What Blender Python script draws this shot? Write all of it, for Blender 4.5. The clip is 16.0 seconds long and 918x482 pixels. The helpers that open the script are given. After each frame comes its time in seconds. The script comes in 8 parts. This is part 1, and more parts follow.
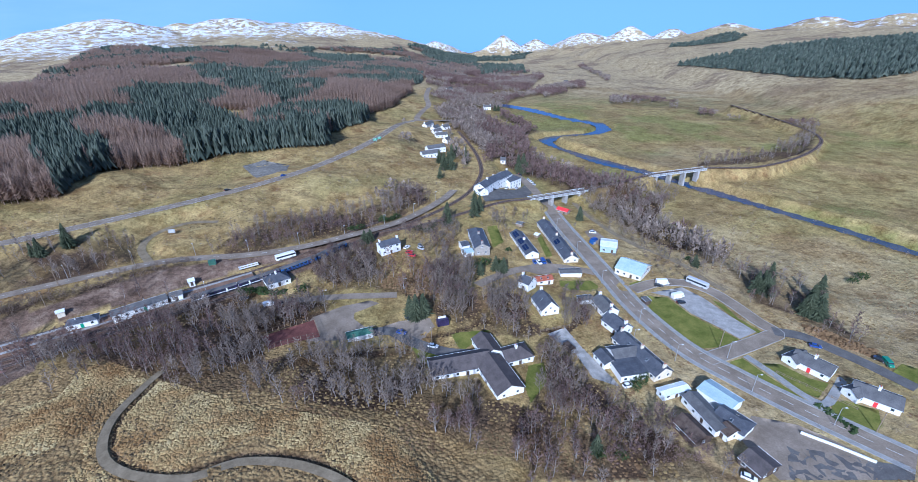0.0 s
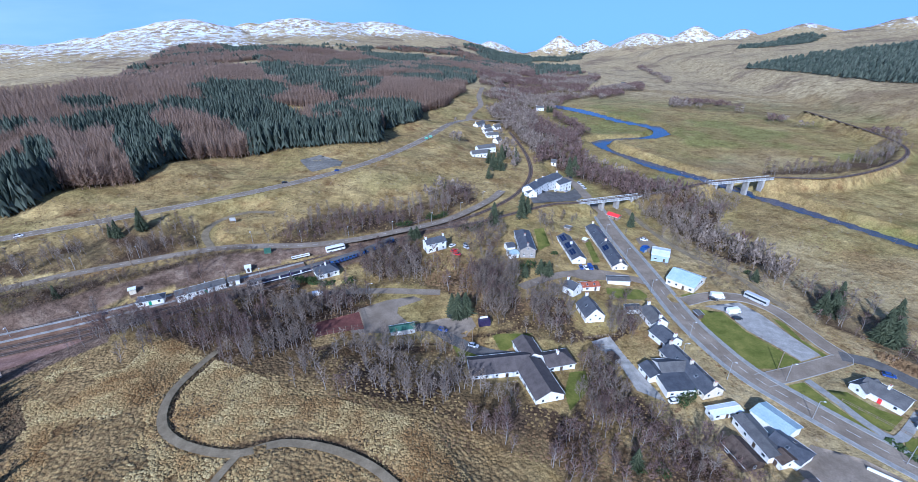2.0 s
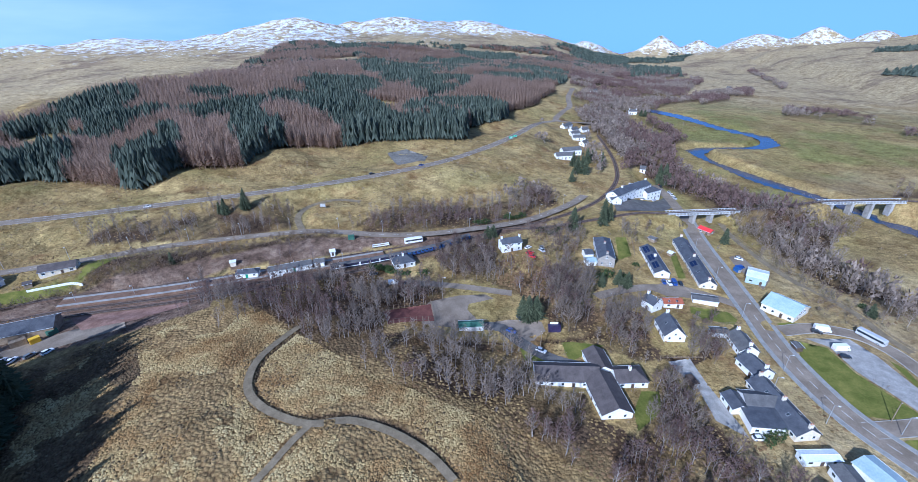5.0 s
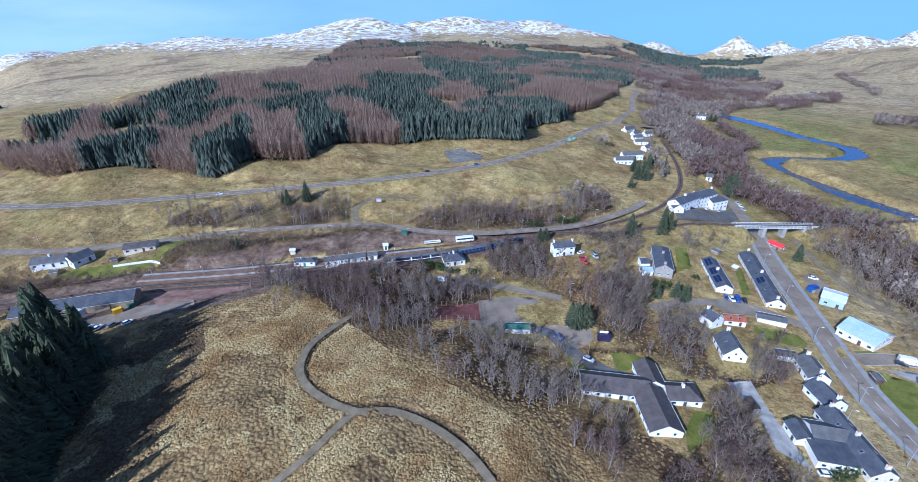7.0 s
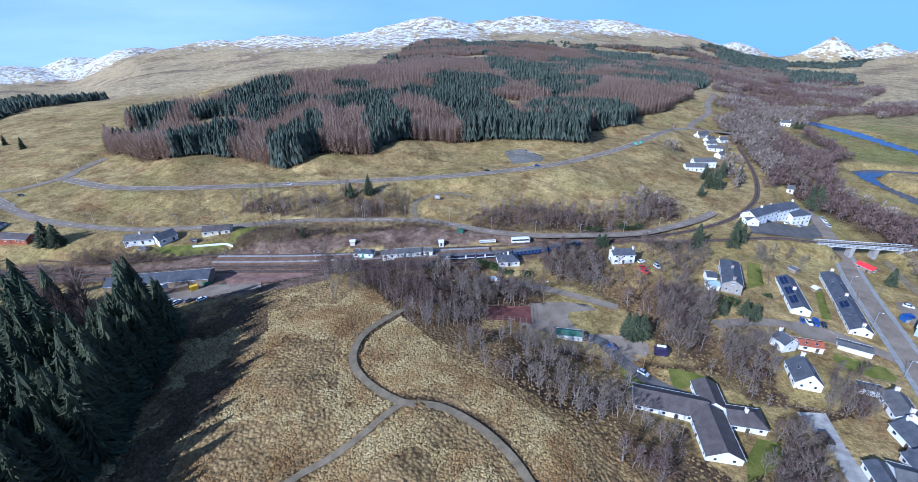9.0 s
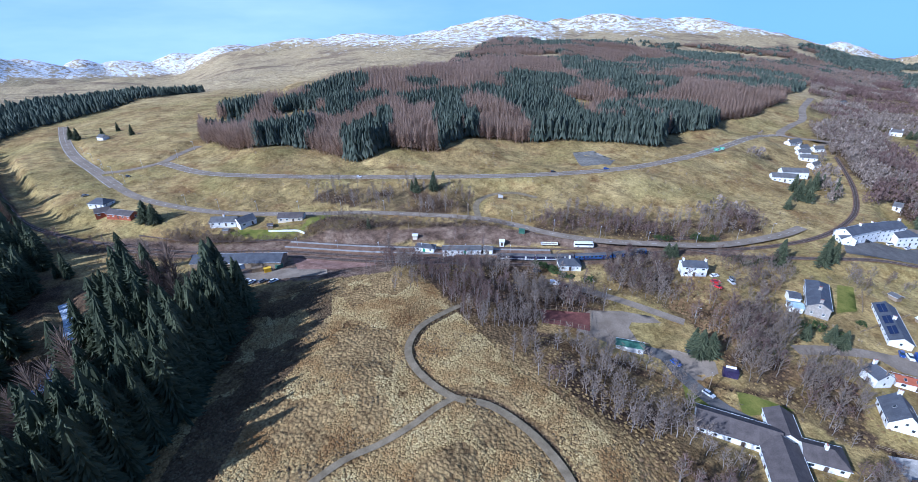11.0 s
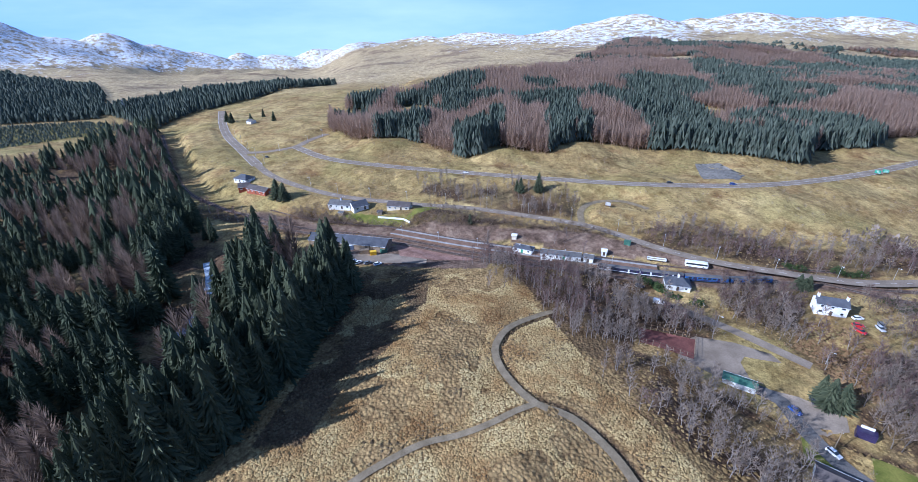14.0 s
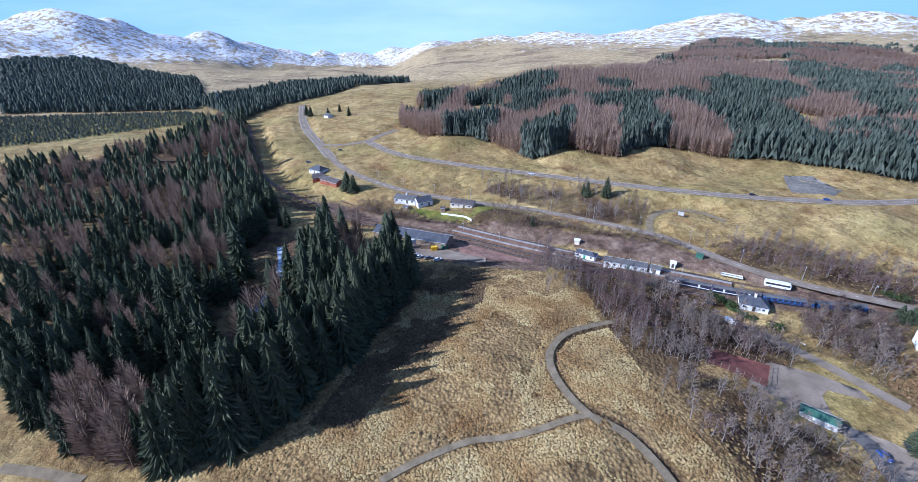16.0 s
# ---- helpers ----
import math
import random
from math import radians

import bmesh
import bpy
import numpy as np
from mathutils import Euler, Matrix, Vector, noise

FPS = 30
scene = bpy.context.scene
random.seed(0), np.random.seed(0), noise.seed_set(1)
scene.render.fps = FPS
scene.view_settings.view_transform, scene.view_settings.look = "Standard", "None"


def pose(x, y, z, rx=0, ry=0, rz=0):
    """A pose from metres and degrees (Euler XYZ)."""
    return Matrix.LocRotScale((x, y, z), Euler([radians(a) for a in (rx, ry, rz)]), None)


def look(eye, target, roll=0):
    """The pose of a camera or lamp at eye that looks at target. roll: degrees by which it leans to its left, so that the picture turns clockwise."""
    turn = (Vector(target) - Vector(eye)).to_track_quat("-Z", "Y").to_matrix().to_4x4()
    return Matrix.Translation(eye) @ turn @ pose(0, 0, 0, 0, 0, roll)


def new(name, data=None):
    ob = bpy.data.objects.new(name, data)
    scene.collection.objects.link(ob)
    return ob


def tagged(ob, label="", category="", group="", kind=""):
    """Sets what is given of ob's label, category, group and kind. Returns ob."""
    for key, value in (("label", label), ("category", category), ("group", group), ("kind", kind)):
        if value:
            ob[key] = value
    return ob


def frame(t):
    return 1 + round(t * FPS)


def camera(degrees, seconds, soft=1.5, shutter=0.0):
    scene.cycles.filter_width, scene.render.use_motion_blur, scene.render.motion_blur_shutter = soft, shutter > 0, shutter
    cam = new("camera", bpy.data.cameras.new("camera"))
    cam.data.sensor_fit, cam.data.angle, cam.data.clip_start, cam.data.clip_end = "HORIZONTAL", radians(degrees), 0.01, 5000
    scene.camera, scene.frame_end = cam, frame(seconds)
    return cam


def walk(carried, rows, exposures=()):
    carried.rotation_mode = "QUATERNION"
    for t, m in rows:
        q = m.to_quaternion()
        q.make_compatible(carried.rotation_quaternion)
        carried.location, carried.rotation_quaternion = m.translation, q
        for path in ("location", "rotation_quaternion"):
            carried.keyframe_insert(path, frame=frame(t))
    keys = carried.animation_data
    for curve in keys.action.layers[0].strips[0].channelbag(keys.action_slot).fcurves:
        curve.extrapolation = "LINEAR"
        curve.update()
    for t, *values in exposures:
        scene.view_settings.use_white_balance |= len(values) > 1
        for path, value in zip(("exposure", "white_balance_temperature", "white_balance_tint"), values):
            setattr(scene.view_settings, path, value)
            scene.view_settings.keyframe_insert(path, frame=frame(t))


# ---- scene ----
from mathutils.geometry import delaunay_2d_cdt

cam = camera(90.69, 16.0, soft=0.7)
EYE = 120.0
# seconds, yaw, pitch, roll: the drone hovers and turns to its left
ROWS = [
    (0.0, -0.26, -26.10, 0.53),
    (0.5, 1.39, -26.06, 0.61),
    (1.0, 3.12, -26.11, 0.52),
    (1.5, 4.75, -26.09, 0.54),
    (2.0, 6.14, -26.05, 0.54),
    (2.5, 7.74, -26.00, 0.60),
    (3.0, 9.43, -26.03, 0.54),
    (3.5, 11.41, -26.03, 0.46),
    (4.0, 13.23, -26.05, 0.43),
    (6.5, 22.18, -26.05, 0.45),
    (7.0, 23.99, -26.05, 0.43),
    (7.5, 26.06, -26.06, 0.41),
    (8.0, 28.08, -26.06, 0.45),
    (8.5, 30.04, -26.07, 0.48),
    (9.0, 31.73, -26.07, 0.48),
    (11.5, 42.48, -26.11, 0.56),
    (12.0, 44.62, -26.05, 0.45),
    (12.5, 46.42, -26.09, 0.57),
    (13.0, 48.84, -26.11, 0.64),
    (13.5, 51.47, -26.10, 0.61),
    (14.0, 54.03, -26.09, 0.57),
    (14.5, 56.14, -26.13, 0.55),
    (15.0, 58.29, -26.13, 0.53),
    (15.5, 60.33, -26.11, 0.55),
    (16.0, 62.56, -26.10, 0.53),
]
walk(cam, [(t, pose(0, 0, EYE, 90 + pitch, roll, yaw)) for t, yaw, pitch, roll in ROWS], exposures=[(0.0, 0.31, 4790, 14), (9.0, 0.35, 4760, 14), (16.0, 0.54, 4980, 17)])

# ---- sky, sun, exposure ----
SUN_ELEVATION, SUN_AZIMUTH = 31.0, 193.0     # degrees; the azimuth is counted from +y towards +x
world = bpy.data.worlds.new("world")
scene.world = world
world.use_nodes = True
wt = world.node_tree
wt.nodes.clear()
w_out = wt.nodes.new("ShaderNodeOutputWorld")
w_bg = wt.nodes.new("ShaderNodeBackground")
w_sky = wt.nodes.new("ShaderNodeTexSky")
w_sky.sky_type = "NISHITA"
w_sky.sun_disc = False
w_sky.sun_elevation = radians(SUN_ELEVATION)
w_sky.sun_rotation = radians(SUN_AZIMUTH)
w_sky.altitude = 300
w_sky.air_density, w_sky.dust_density, w_sky.ozone_density = 1.0, 0.3, 1.6
w_co = wt.nodes.new("ShaderNodeTexCoord")
w_up = wt.nodes.new("ShaderNodeVectorMath")
w_up.operation = "ADD"
w_up.inputs[1].default_value = (0, 0, 0.24)   # far ridges sit below eye level to fit the view: sample the sky higher, where it is bluer
wt.links.new(w_co.outputs["Generated"], w_up.inputs[0])
wt.links.new(w_up.outputs[0], w_sky.inputs["Vector"])
# thin high cloud over the western hills
w_cl = wt.nodes.new("ShaderNodeTexNoise")
w_cl.inputs["Scale"].default_value, w_cl.inputs["Detail"].default_value, w_cl.inputs["Roughness"].default_value = 1.5, 6, 0.55
w_mp = wt.nodes.new("ShaderNodeMapping")
w_mp.inputs["Scale"].default_value = (1, 1, 5)
wt.links.new(w_co.outputs["Generated"], w_mp.inputs["Vector"])
wt.links.new(w_mp.outputs[0], w_cl.inputs["Vector"])
w_rp = wt.nodes.new("ShaderNodeValToRGB")
w_rp.color_ramp.elements[0].position, w_rp.color_ramp.elements[1].position = 0.30, 0.75
w_rp.color_ramp.elements[1].color = (0.5, 0.5, 0.5, 1)
wt.links.new(w_cl.outputs["Fac"], w_rp.inputs["Fac"])
w_mx = wt.nodes.new("ShaderNodeMix")
w_mx.data_type = "RGBA"
w_mx.inputs["B"].default_value = (6.2, 6.9, 8.2, 1)
w_sp = wt.nodes.new("ShaderNodeSeparateXYZ")
wt.links.new(w_co.outputs["Generated"], w_sp.inputs[0])
w_we = wt.nodes.new("ShaderNodeMapRange")
w_we.inputs["From Min"].default_value, w_we.inputs["From Max"].default_value = -0.2, -0.9
wt.links.new(w_sp.outputs["X"], w_we.inputs["Value"])
w_mu = wt.nodes.new("ShaderNodeMath")
w_mu.operation = "MULTIPLY"
wt.links.new(w_rp.outputs["Color"], w_mu.inputs[0])
wt.links.new(w_we.outputs[0], w_mu.inputs[1])
wt.links.new(w_mu.outputs[0], w_mx.inputs["Factor"])
# pale air near the horizon
w_hz = wt.nodes.new("ShaderNodeMapRange")
w_hz.inputs["From Min"].default_value, w_hz.inputs["From Max"].default_value = 0.22, -0.06
w_hz.inputs["To Max"].default_value = 0.82
wt.links.new(w_sp.outputs["Z"], w_hz.inputs["Value"])
w_ha = wt.nodes.new("ShaderNodeMix")
w_ha.data_type = "RGBA"
w_ha.inputs["B"].default_value = (1.6, 2.95, 8.3, 1)
wt.links.new(w_hz.outputs[0], w_ha.inputs["Factor"])
wt.links.new(w_sky.outputs["Color"], w_ha.inputs["A"])
wt.links.new(w_ha.outputs["Result"], w_mx.inputs["A"])
wt.links.new(w_mx.outputs["Result"], w_bg.inputs["Color"])
wt.links.new(w_bg.outputs[0], w_out.inputs["Surface"])
w_bg.inputs["Strength"].default_value = 0.14

sun = new("sun", bpy.data.lights.new("sun", "SUN"))
sun.data.energy, sun.data.angle, sun.data.color = 5.0, radians(0.55), (1.0, 0.95, 0.87)
az, el = radians(SUN_AZIMUTH), radians(SUN_ELEVATION)
sun.matrix_world = look((0, 0, 300), (-math.sin(az) * math.cos(el), -math.cos(az) * math.cos(el), 300 - math.sin(el)))

# ---- materials ----
def blank(name):
    m = bpy.data.materials.new(name)
    m.use_nodes = True
    t = m.node_tree
    return m, t, t.nodes["Principled BSDF"]


def noise_node(t, scale, detail=4.0, rough=0.6, coords="Object"):
    co = t.nodes.new("ShaderNodeTexCoord")
    n = t.nodes.new("ShaderNodeTexNoise")
    n.inputs["Scale"].default_value, n.inputs["Detail"].default_value, n.inputs["Roughness"].default_value = scale, detail, rough
    t.links.new(co.outputs[coords], n.inputs["Vector"])
    return n


def ramp(t, fac, stops):
    r = t.nodes.new("ShaderNodeValToRGB")
    while len(r.color_ramp.elements) < len(stops):
        r.color_ramp.elements.new(0.5)
    for e, (p, c) in zip(r.color_ramp.elements, stops):
        e.position, e.color = p, (*c, 1)
    t.links.new(fac, r.inputs["Fac"])
    return r


def mix(t, fac, a, b, how="MIX"):
    n = t.nodes.new("ShaderNodeMix")
    n.data_type, n.blend_type = "RGBA", how
    for socket, value in (("Factor", fac), ("A", a), ("B", b)):
        if hasattr(value, "links"):
            t.links.new(value, n.inputs[socket])
        else:
            n.inputs[socket].default_value = value if socket == "Factor" else (*value, 1)
    return n.outputs["Result"]


def math_node(t, how, a, b):
    n = t.nodes.new("ShaderNodeMath")
    n.operation = how
    for k, value in enumerate((a, b)):
        if hasattr(value, "links"):
            t.links.new(value, n.inputs[k])
        else:
            n.inputs[k].default_value = value
    return n.outputs[0]


def bump(t, bsdf, fac, strength=0.3, distance=0.05):
    b = t.nodes.new("ShaderNodeBump")
    b.inputs["Strength"].default_value, b.inputs["Distance"].default_value = strength, distance
    t.links.new(fac, b.inputs["Height"])
    t.links.new(b.outputs[0], bsdf.inputs["Normal"])


def surface(name, a, b, scale, rough=0.8, metal=0.0, fine=0.0, relief=0.2, spread=0.0):
    """A weathered surface between two colours: large stains, fine grain; spread: how far single pieces differ."""
    m, t, bsdf = blank(name)
    big = noise_node(t, scale, 5, 0.65)
    col = ramp(t, big.outputs["Fac"], [(0.35, a), (0.68, b)]).outputs["Color"]
    grain = noise_node(t, fine or scale * 9, 3, 0.7)
    g = ramp(t, grain.outputs["Fac"], [(0.3, (0.8, 0.8, 0.8)), (0.7, (1.12, 1.12, 1.12))])
    col = mix(t, 1.0, col, g.outputs["Color"], "MULTIPLY")
    if spread:
        info = t.nodes.new("ShaderNodeObjectInfo")
        v = ramp(t, info.outputs["Random"], [(0, (1 - spread,) * 3), (1, (1 + spread,) * 3)])
        col = mix(t, 1.0, col, v.outputs["Color"], "MULTIPLY")
    t.links.new(col, bsdf.inputs["Base Color"])
    bsdf.inputs["Roughness"].default_value, bsdf.inputs["Metallic"].default_value = rough, metal
    bsdf.inputs["Specular IOR Level"].default_value = 0.06 if rough >= 0.85 else 0.3
    if relief:
        bump(t, bsdf, grain.outputs["Fac"], relief, 0.05)
    return m


def foliage(name, a, b, spread=0.35, scale=0.15, rough=0.8, through_light=0.35):
    """Needles or twigs: colour differs from plant to plant and over the wood."""
    m, t, bsdf = blank(name)
    geo = t.nodes.new("ShaderNodeNewGeometry")
    info = t.nodes.new("ShaderNodeObjectInfo")
    rnd = math_node(t, "FRACT", math_node(t, "ADD", geo.outputs["Random Per Island"], info.outputs["Random"]), 0.0)
    col = ramp(t, rnd, [(0, a), (1, b)]).outputs["Color"]
    n = noise_node(t, scale, 3, 0.6)
    v = ramp(t, n.outputs["Fac"], [(0.3, (1 - spread,) * 3), (0.7, (1 + spread,) * 3)])
    col = mix(t, 1.0, col, v.outputs["Color"], "MULTIPLY")
    t.links.new(col, bsdf.inputs["Base Color"])
    bsdf.inputs["Roughness"].default_value = rough
    bsdf.inputs["Specular IOR Level"].default_value = 0.15
    thin = t.nodes.new("ShaderNodeBsdfTranslucent")
    t.links.new(col, thin.inputs["Color"])
    both = t.nodes.new("ShaderNodeMixShader")
    both.inputs["Fac"].default_value = through_light
    t.links.new(bsdf.outputs[0], both.inputs[1])
    t.links.new(thin.outputs[0], both.inputs[2])
    t.links.new(both.outputs[0], t.nodes["Material Output"].inputs["Surface"])
    return m


def terrain_material():
    m, t, bsdf = blank("hill_ground")
    one = t.nodes.new("ShaderNodeAttribute")
    one.attribute_name = "cover_a"
    two = t.nodes.new("ShaderNodeAttribute")
    two.attribute_name = "cover_b"
    s1, s2 = t.nodes.new("ShaderNodeSeparateColor"), t.nodes.new("ShaderNodeSeparateColor")
    t.links.new(one.outputs["Color"], s1.inputs[0])
    t.links.new(two.outputs["Color"], s2.inputs[0])
    large = noise_node(t, 0.02, 6, 0.65)
    mid = noise_node(t, 0.12, 5, 0.7)
    fine = noise_node(t, 1.1, 4, 0.75)
    # rough grass: straw, olive and brown patches
    col = ramp(t, large.outputs["Fac"], [(0.32, (0.28, 0.192, 0.08)), (0.5, (0.42, 0.305, 0.125)), (0.68, (0.53, 0.405, 0.18))]).outputs["Color"]
    patch = ramp(t, mid.outputs["Fac"], [(0.42, (0, 0, 0)), (0.62, (1, 1, 1))]).outputs["Color"]
    col = mix(t, patch, col, mix(t, 0.55, col, (0.20, 0.14, 0.065)))
    rust = noise_node(t, 0.045, 5, 0.7)
    rusty = ramp(t, rust.outputs["Fac"], [(0.52, (0, 0, 0)), (0.66, (1, 1, 1))]).outputs["Color"]
    col = mix(t, rusty, col, (0.27, 0.165, 0.07))
    olive = noise_node(t, 0.03, 6, 0.7)
    olives = ramp(t, olive.outputs["Fac"], [(0.52, (0, 0, 0)), (0.66, (0.45, 0.45, 0.45))]).outputs["Color"]
    col = mix(t, olives, col, (0.24, 0.20, 0.075))
    # green pasture and lawns
    green = ramp(t, mid.outputs["Fac"], [(0.3, (0.165, 0.165, 0.042)), (0.7, (0.27, 0.25, 0.085))]).outputs["Color"]
    col = mix(t, s1.outputs["Green"], col, green)
    # heather moor
    moor = ramp(t, mid.outputs["Fac"], [(0.3, (0.26, 0.195, 0.11)), (0.52, (0.46, 0.36, 0.205)), (0.72, (0.62, 0.5, 0.29))]).outputs["Color"]
    wide = noise_node(t, 0.006, 8, 0.72)
    heath = ramp(t, wide.outputs["Fac"], [(0.5, (0, 0, 0)), (0.6, (0.65, 0.65, 0.65))]).outputs["Color"]
    moor = mix(t, heath, moor, (0.17, 0.115, 0.085))
    col = mix(t, s1.outputs["Blue"], col, moor)
    # pale tussocks with dark gaps
    vor = t.nodes.new("ShaderNodeTexVoronoi")
    co = t.nodes.new("ShaderNodeTexCoord")
    vor.inputs["Scale"].default_value, vor.inputs["Randomness"].default_value = 0.85, 1.0
    t.links.new(co.outputs["Object"], vor.inputs["Vector"])
    tuss = ramp(t, vor.outputs["Distance"], [(0.1, (0.42, 0.3, 0.135)), (0.5, (0.31, 0.21, 0.092)), (0.9, (0.16, 0.1, 0.045))]).outputs["Color"]
    tuss = mix(t, patch, tuss, mix(t, 0.5, tuss, (0.25, 0.165, 0.075)))
    col = mix(t, s2.outputs["Red"], col, tuss)
    # leaf litter and scrub floor; its dark tone also paints shade under trees and in the ditch
    litter_and_shade = ramp(t, fine.outputs["Fac"], [(0.3, (0.045, 0.03, 0.022)), (0.7, (0.15, 0.098, 0.056))]).outputs["Color"]
    col = mix(t, s2.outputs["Blue"], col, litter_and_shade)
    # ballast and yards
    yard = ramp(t, mid.outputs["Fac"], [(0.34, (0.105, 0.072, 0.05)), (0.5, (0.19, 0.128, 0.094)), (0.66, (0.29, 0.215, 0.16))]).outputs["Color"]
    col = mix(t, s2.outputs["Green"], col, yard)
    # snow lies in streaks
    snow_n = noise_node(t, 0.034, 10, 0.78)
    edge = math_node(t, "ADD", s1.outputs["Red"], math_node(t, "MULTIPLY", math_node(t, "SUBTRACT", snow_n.outputs["Fac"], 0.5), 2.6))
    lies = ramp(t, edge, [(0.5, (0, 0, 0)), (0.6, (1, 1, 1))]).outputs["Color"]
    col = mix(t, lies, col, (0.80, 0.83, 0.88))
    shade = ramp(t, fine.outputs["Fac"], [(0.3, (0.55, 0.55, 0.55)), (0.7, (1.35, 1.35, 1.35))]).outputs["Color"]
    col = mix(t, 0.8, col, mix(t, 1.0, col, shade, "MULTIPLY"))
    drift = noise_node(t, 0.075, 9, 0.8)
    drifts = ramp(t, drift.outputs["Fac"], [(0.36, (0.5, 0.43, 0.36)), (0.47, (0.86, 0.84, 0.8)), (0.55, (1.05, 1.05, 1.02)), (0.66, (1.25, 1.24, 1.2))]).outputs["Color"]
    col = mix(t, 0.9, col, mix(t, 1.0, col, drifts, "MULTIPLY"))
    clump = noise_node(t, 0.32, 6, 0.82)
    tone = ramp(t, clump.outputs["Fac"], [(0.32, (0.52, 0.47, 0.42)), (0.47, (0.92, 0.92, 0.92)), (0.68, (1.28, 1.27, 1.2))]).outputs["Color"]
    col = mix(t, 0.85, col, mix(t, 1.0, col, tone, "MULTIPLY"))
    t.links.new(col, bsdf.inputs["Base Color"])
    bsdf.inputs["Roughness"].default_value = 0.9
    bsdf.inputs["Specular IOR Level"].default_value = 0.12
    lump = math_node(t, "MULTIPLY", vor.outputs["Distance"], math_node(t, "MULTIPLY", s2.outputs["Red"], -1.0))
    bump(t, bsdf, math_node(t, "ADD", lump, math_node(t, "ADD", math_node(t, "MULTIPLY", fine.outputs["Fac"], 0.6), math_node(t, "MULTIPLY", mid.outputs["Fac"], 3.0))), 1.0, 0.5)
    return m


GROUND = terrain_material()
ASPHALT = surface("asphalt", (0.2, 0.16, 0.12), (0.315, 0.258, 0.198), 0.12, 0.9, fine=2.0, relief=0.1)
TARMAC_DARK = surface("worn_tarmac", (0.105, 0.098, 0.092), (0.165, 0.156, 0.147), 0.2, 0.9, fine=2.5, relief=0.1)
GRAVEL = surface("gravel", (0.18, 0.142, 0.09), (0.29, 0.232, 0.15), 0.3, 0.95, fine=3.0, relief=0.4)
PAVING = surface("paving", (0.25, 0.245, 0.23), (0.36, 0.35, 0.33), 0.5, 0.9)
CONCRETE = surface("concrete", (0.27, 0.255, 0.23), (0.42, 0.40, 0.37), 0.3, 0.9)
BALLAST = surface("ballast", (0.15, 0.092, 0.062), (0.26, 0.17, 0.12), 0.3, 0.95, fine=3, relief=0.5)
RAIL_STEEL = surface("rail_steel", (0.16, 0.11, 0.08), (0.32, 0.27, 0.24), 0.5, 0.5, 0.6)
WHITE_LINE = surface("road_paint", (0.62, 0.62, 0.6), (0.78, 0.78, 0.76), 0.6, 0.8)
HARL = surface("white_harling", (0.70, 0.70, 0.68), (0.82, 0.82, 0.80), 0.4, 0.9, fine=4)
STONE = surface("grey_stone", (0.27, 0.25, 0.22), (0.40, 0.37, 0.33), 0.7, 0.9, fine=3, relief=0.5)
CREAM = surface("cream_render", (0.62, 0.55, 0.42), (0.74, 0.67, 0.54), 0.5, 0.9)
SLATE = surface("slate_roof", (0.062, 0.066, 0.078), (0.11, 0.115, 0.13), 0.35, 0.55, fine=2.5, relief=0.5)
TILE_BROWN = surface("brown_tile_roof", (0.075, 0.063, 0.06), (0.125, 0.105, 0.098), 0.35, 0.8, fine=2.5, relief=0.5)
TILE_GREY = surface("grey_tile_roof", (0.09, 0.088, 0.088), (0.15, 0.145, 0.142), 0.35, 0.75, fine=2.5, relief=0.5)
BLUE_SHEET = surface("pale_blue_sheet_roof", (0.31, 0.41, 0.45), (0.42, 0.51, 0.54), 0.2, 0.5, relief=0.1)
WHITE_SHEET = surface("white_sheet_metal", (0.62, 0.66, 0.68), (0.78, 0.8, 0.8), 0.3, 0.5, relief=0.1)
GREEN_SHEET = surface("green_sheet_roof", (0.045, 0.12, 0.085), (0.075, 0.17, 0.12), 0.3, 0.6, relief=0.1)
RED_PAINT = surface("red_paint", (0.62, 0.035, 0.04), (0.78, 0.06, 0.06), 0.5, 0.6, relief=0.05)
BRICK_RED = surface("red_timber", (0.28, 0.085, 0.05), (0.38, 0.13, 0.075), 0.5, 0.85)
TIMBER = surface("weathered_timber", (0.2, 0.15, 0.1), (0.33, 0.26, 0.19), 0.6, 0.85, fine=5)
DARK_TIMBER = surface("dark_timber", (0.07, 0.05, 0.04), (0.13, 0.1, 0.08), 0.6, 0.85)
STEEL_PALE = surface("pale_painted_steel", (0.5, 0.52, 0.52), (0.66, 0.67, 0.66), 0.4, 0.6, 0.0)
GALV = surface("galvanised_steel", (0.4, 0.41, 0.42), (0.55, 0.56, 0.57), 1.0, 0.45, 0.5)
BLACK = surface("black_rubber", (0.02, 0.02, 0.02), (0.04, 0.04, 0.04), 1.0, 0.8)
NAVY = surface("navy_paint", (0.028, 0.022, 0.06), (0.045, 0.036, 0.09), 0.5, 0.4)
YELLOW = surface("yellow_paint", (0.7, 0.42, 0.02), (0.8, 0.52, 0.04), 0.5, 0.5)
BLUE_PAINT = surface("blue_paint", (0.03, 0.09, 0.25), (0.05, 0.13, 0.36), 0.5, 0.5)
HEATHER = foliage("dark_heather", (0.1, 0.07, 0.038), (0.19, 0.14, 0.075))
SCRUB = foliage("bare_scrub_twigs", (0.16, 0.115, 0.085), (0.28, 0.215, 0.16))
GREEN_PAINT = surface("green_paint", (0.02, 0.22, 0.13), (0.04, 0.32, 0.2), 0.5, 0.5)
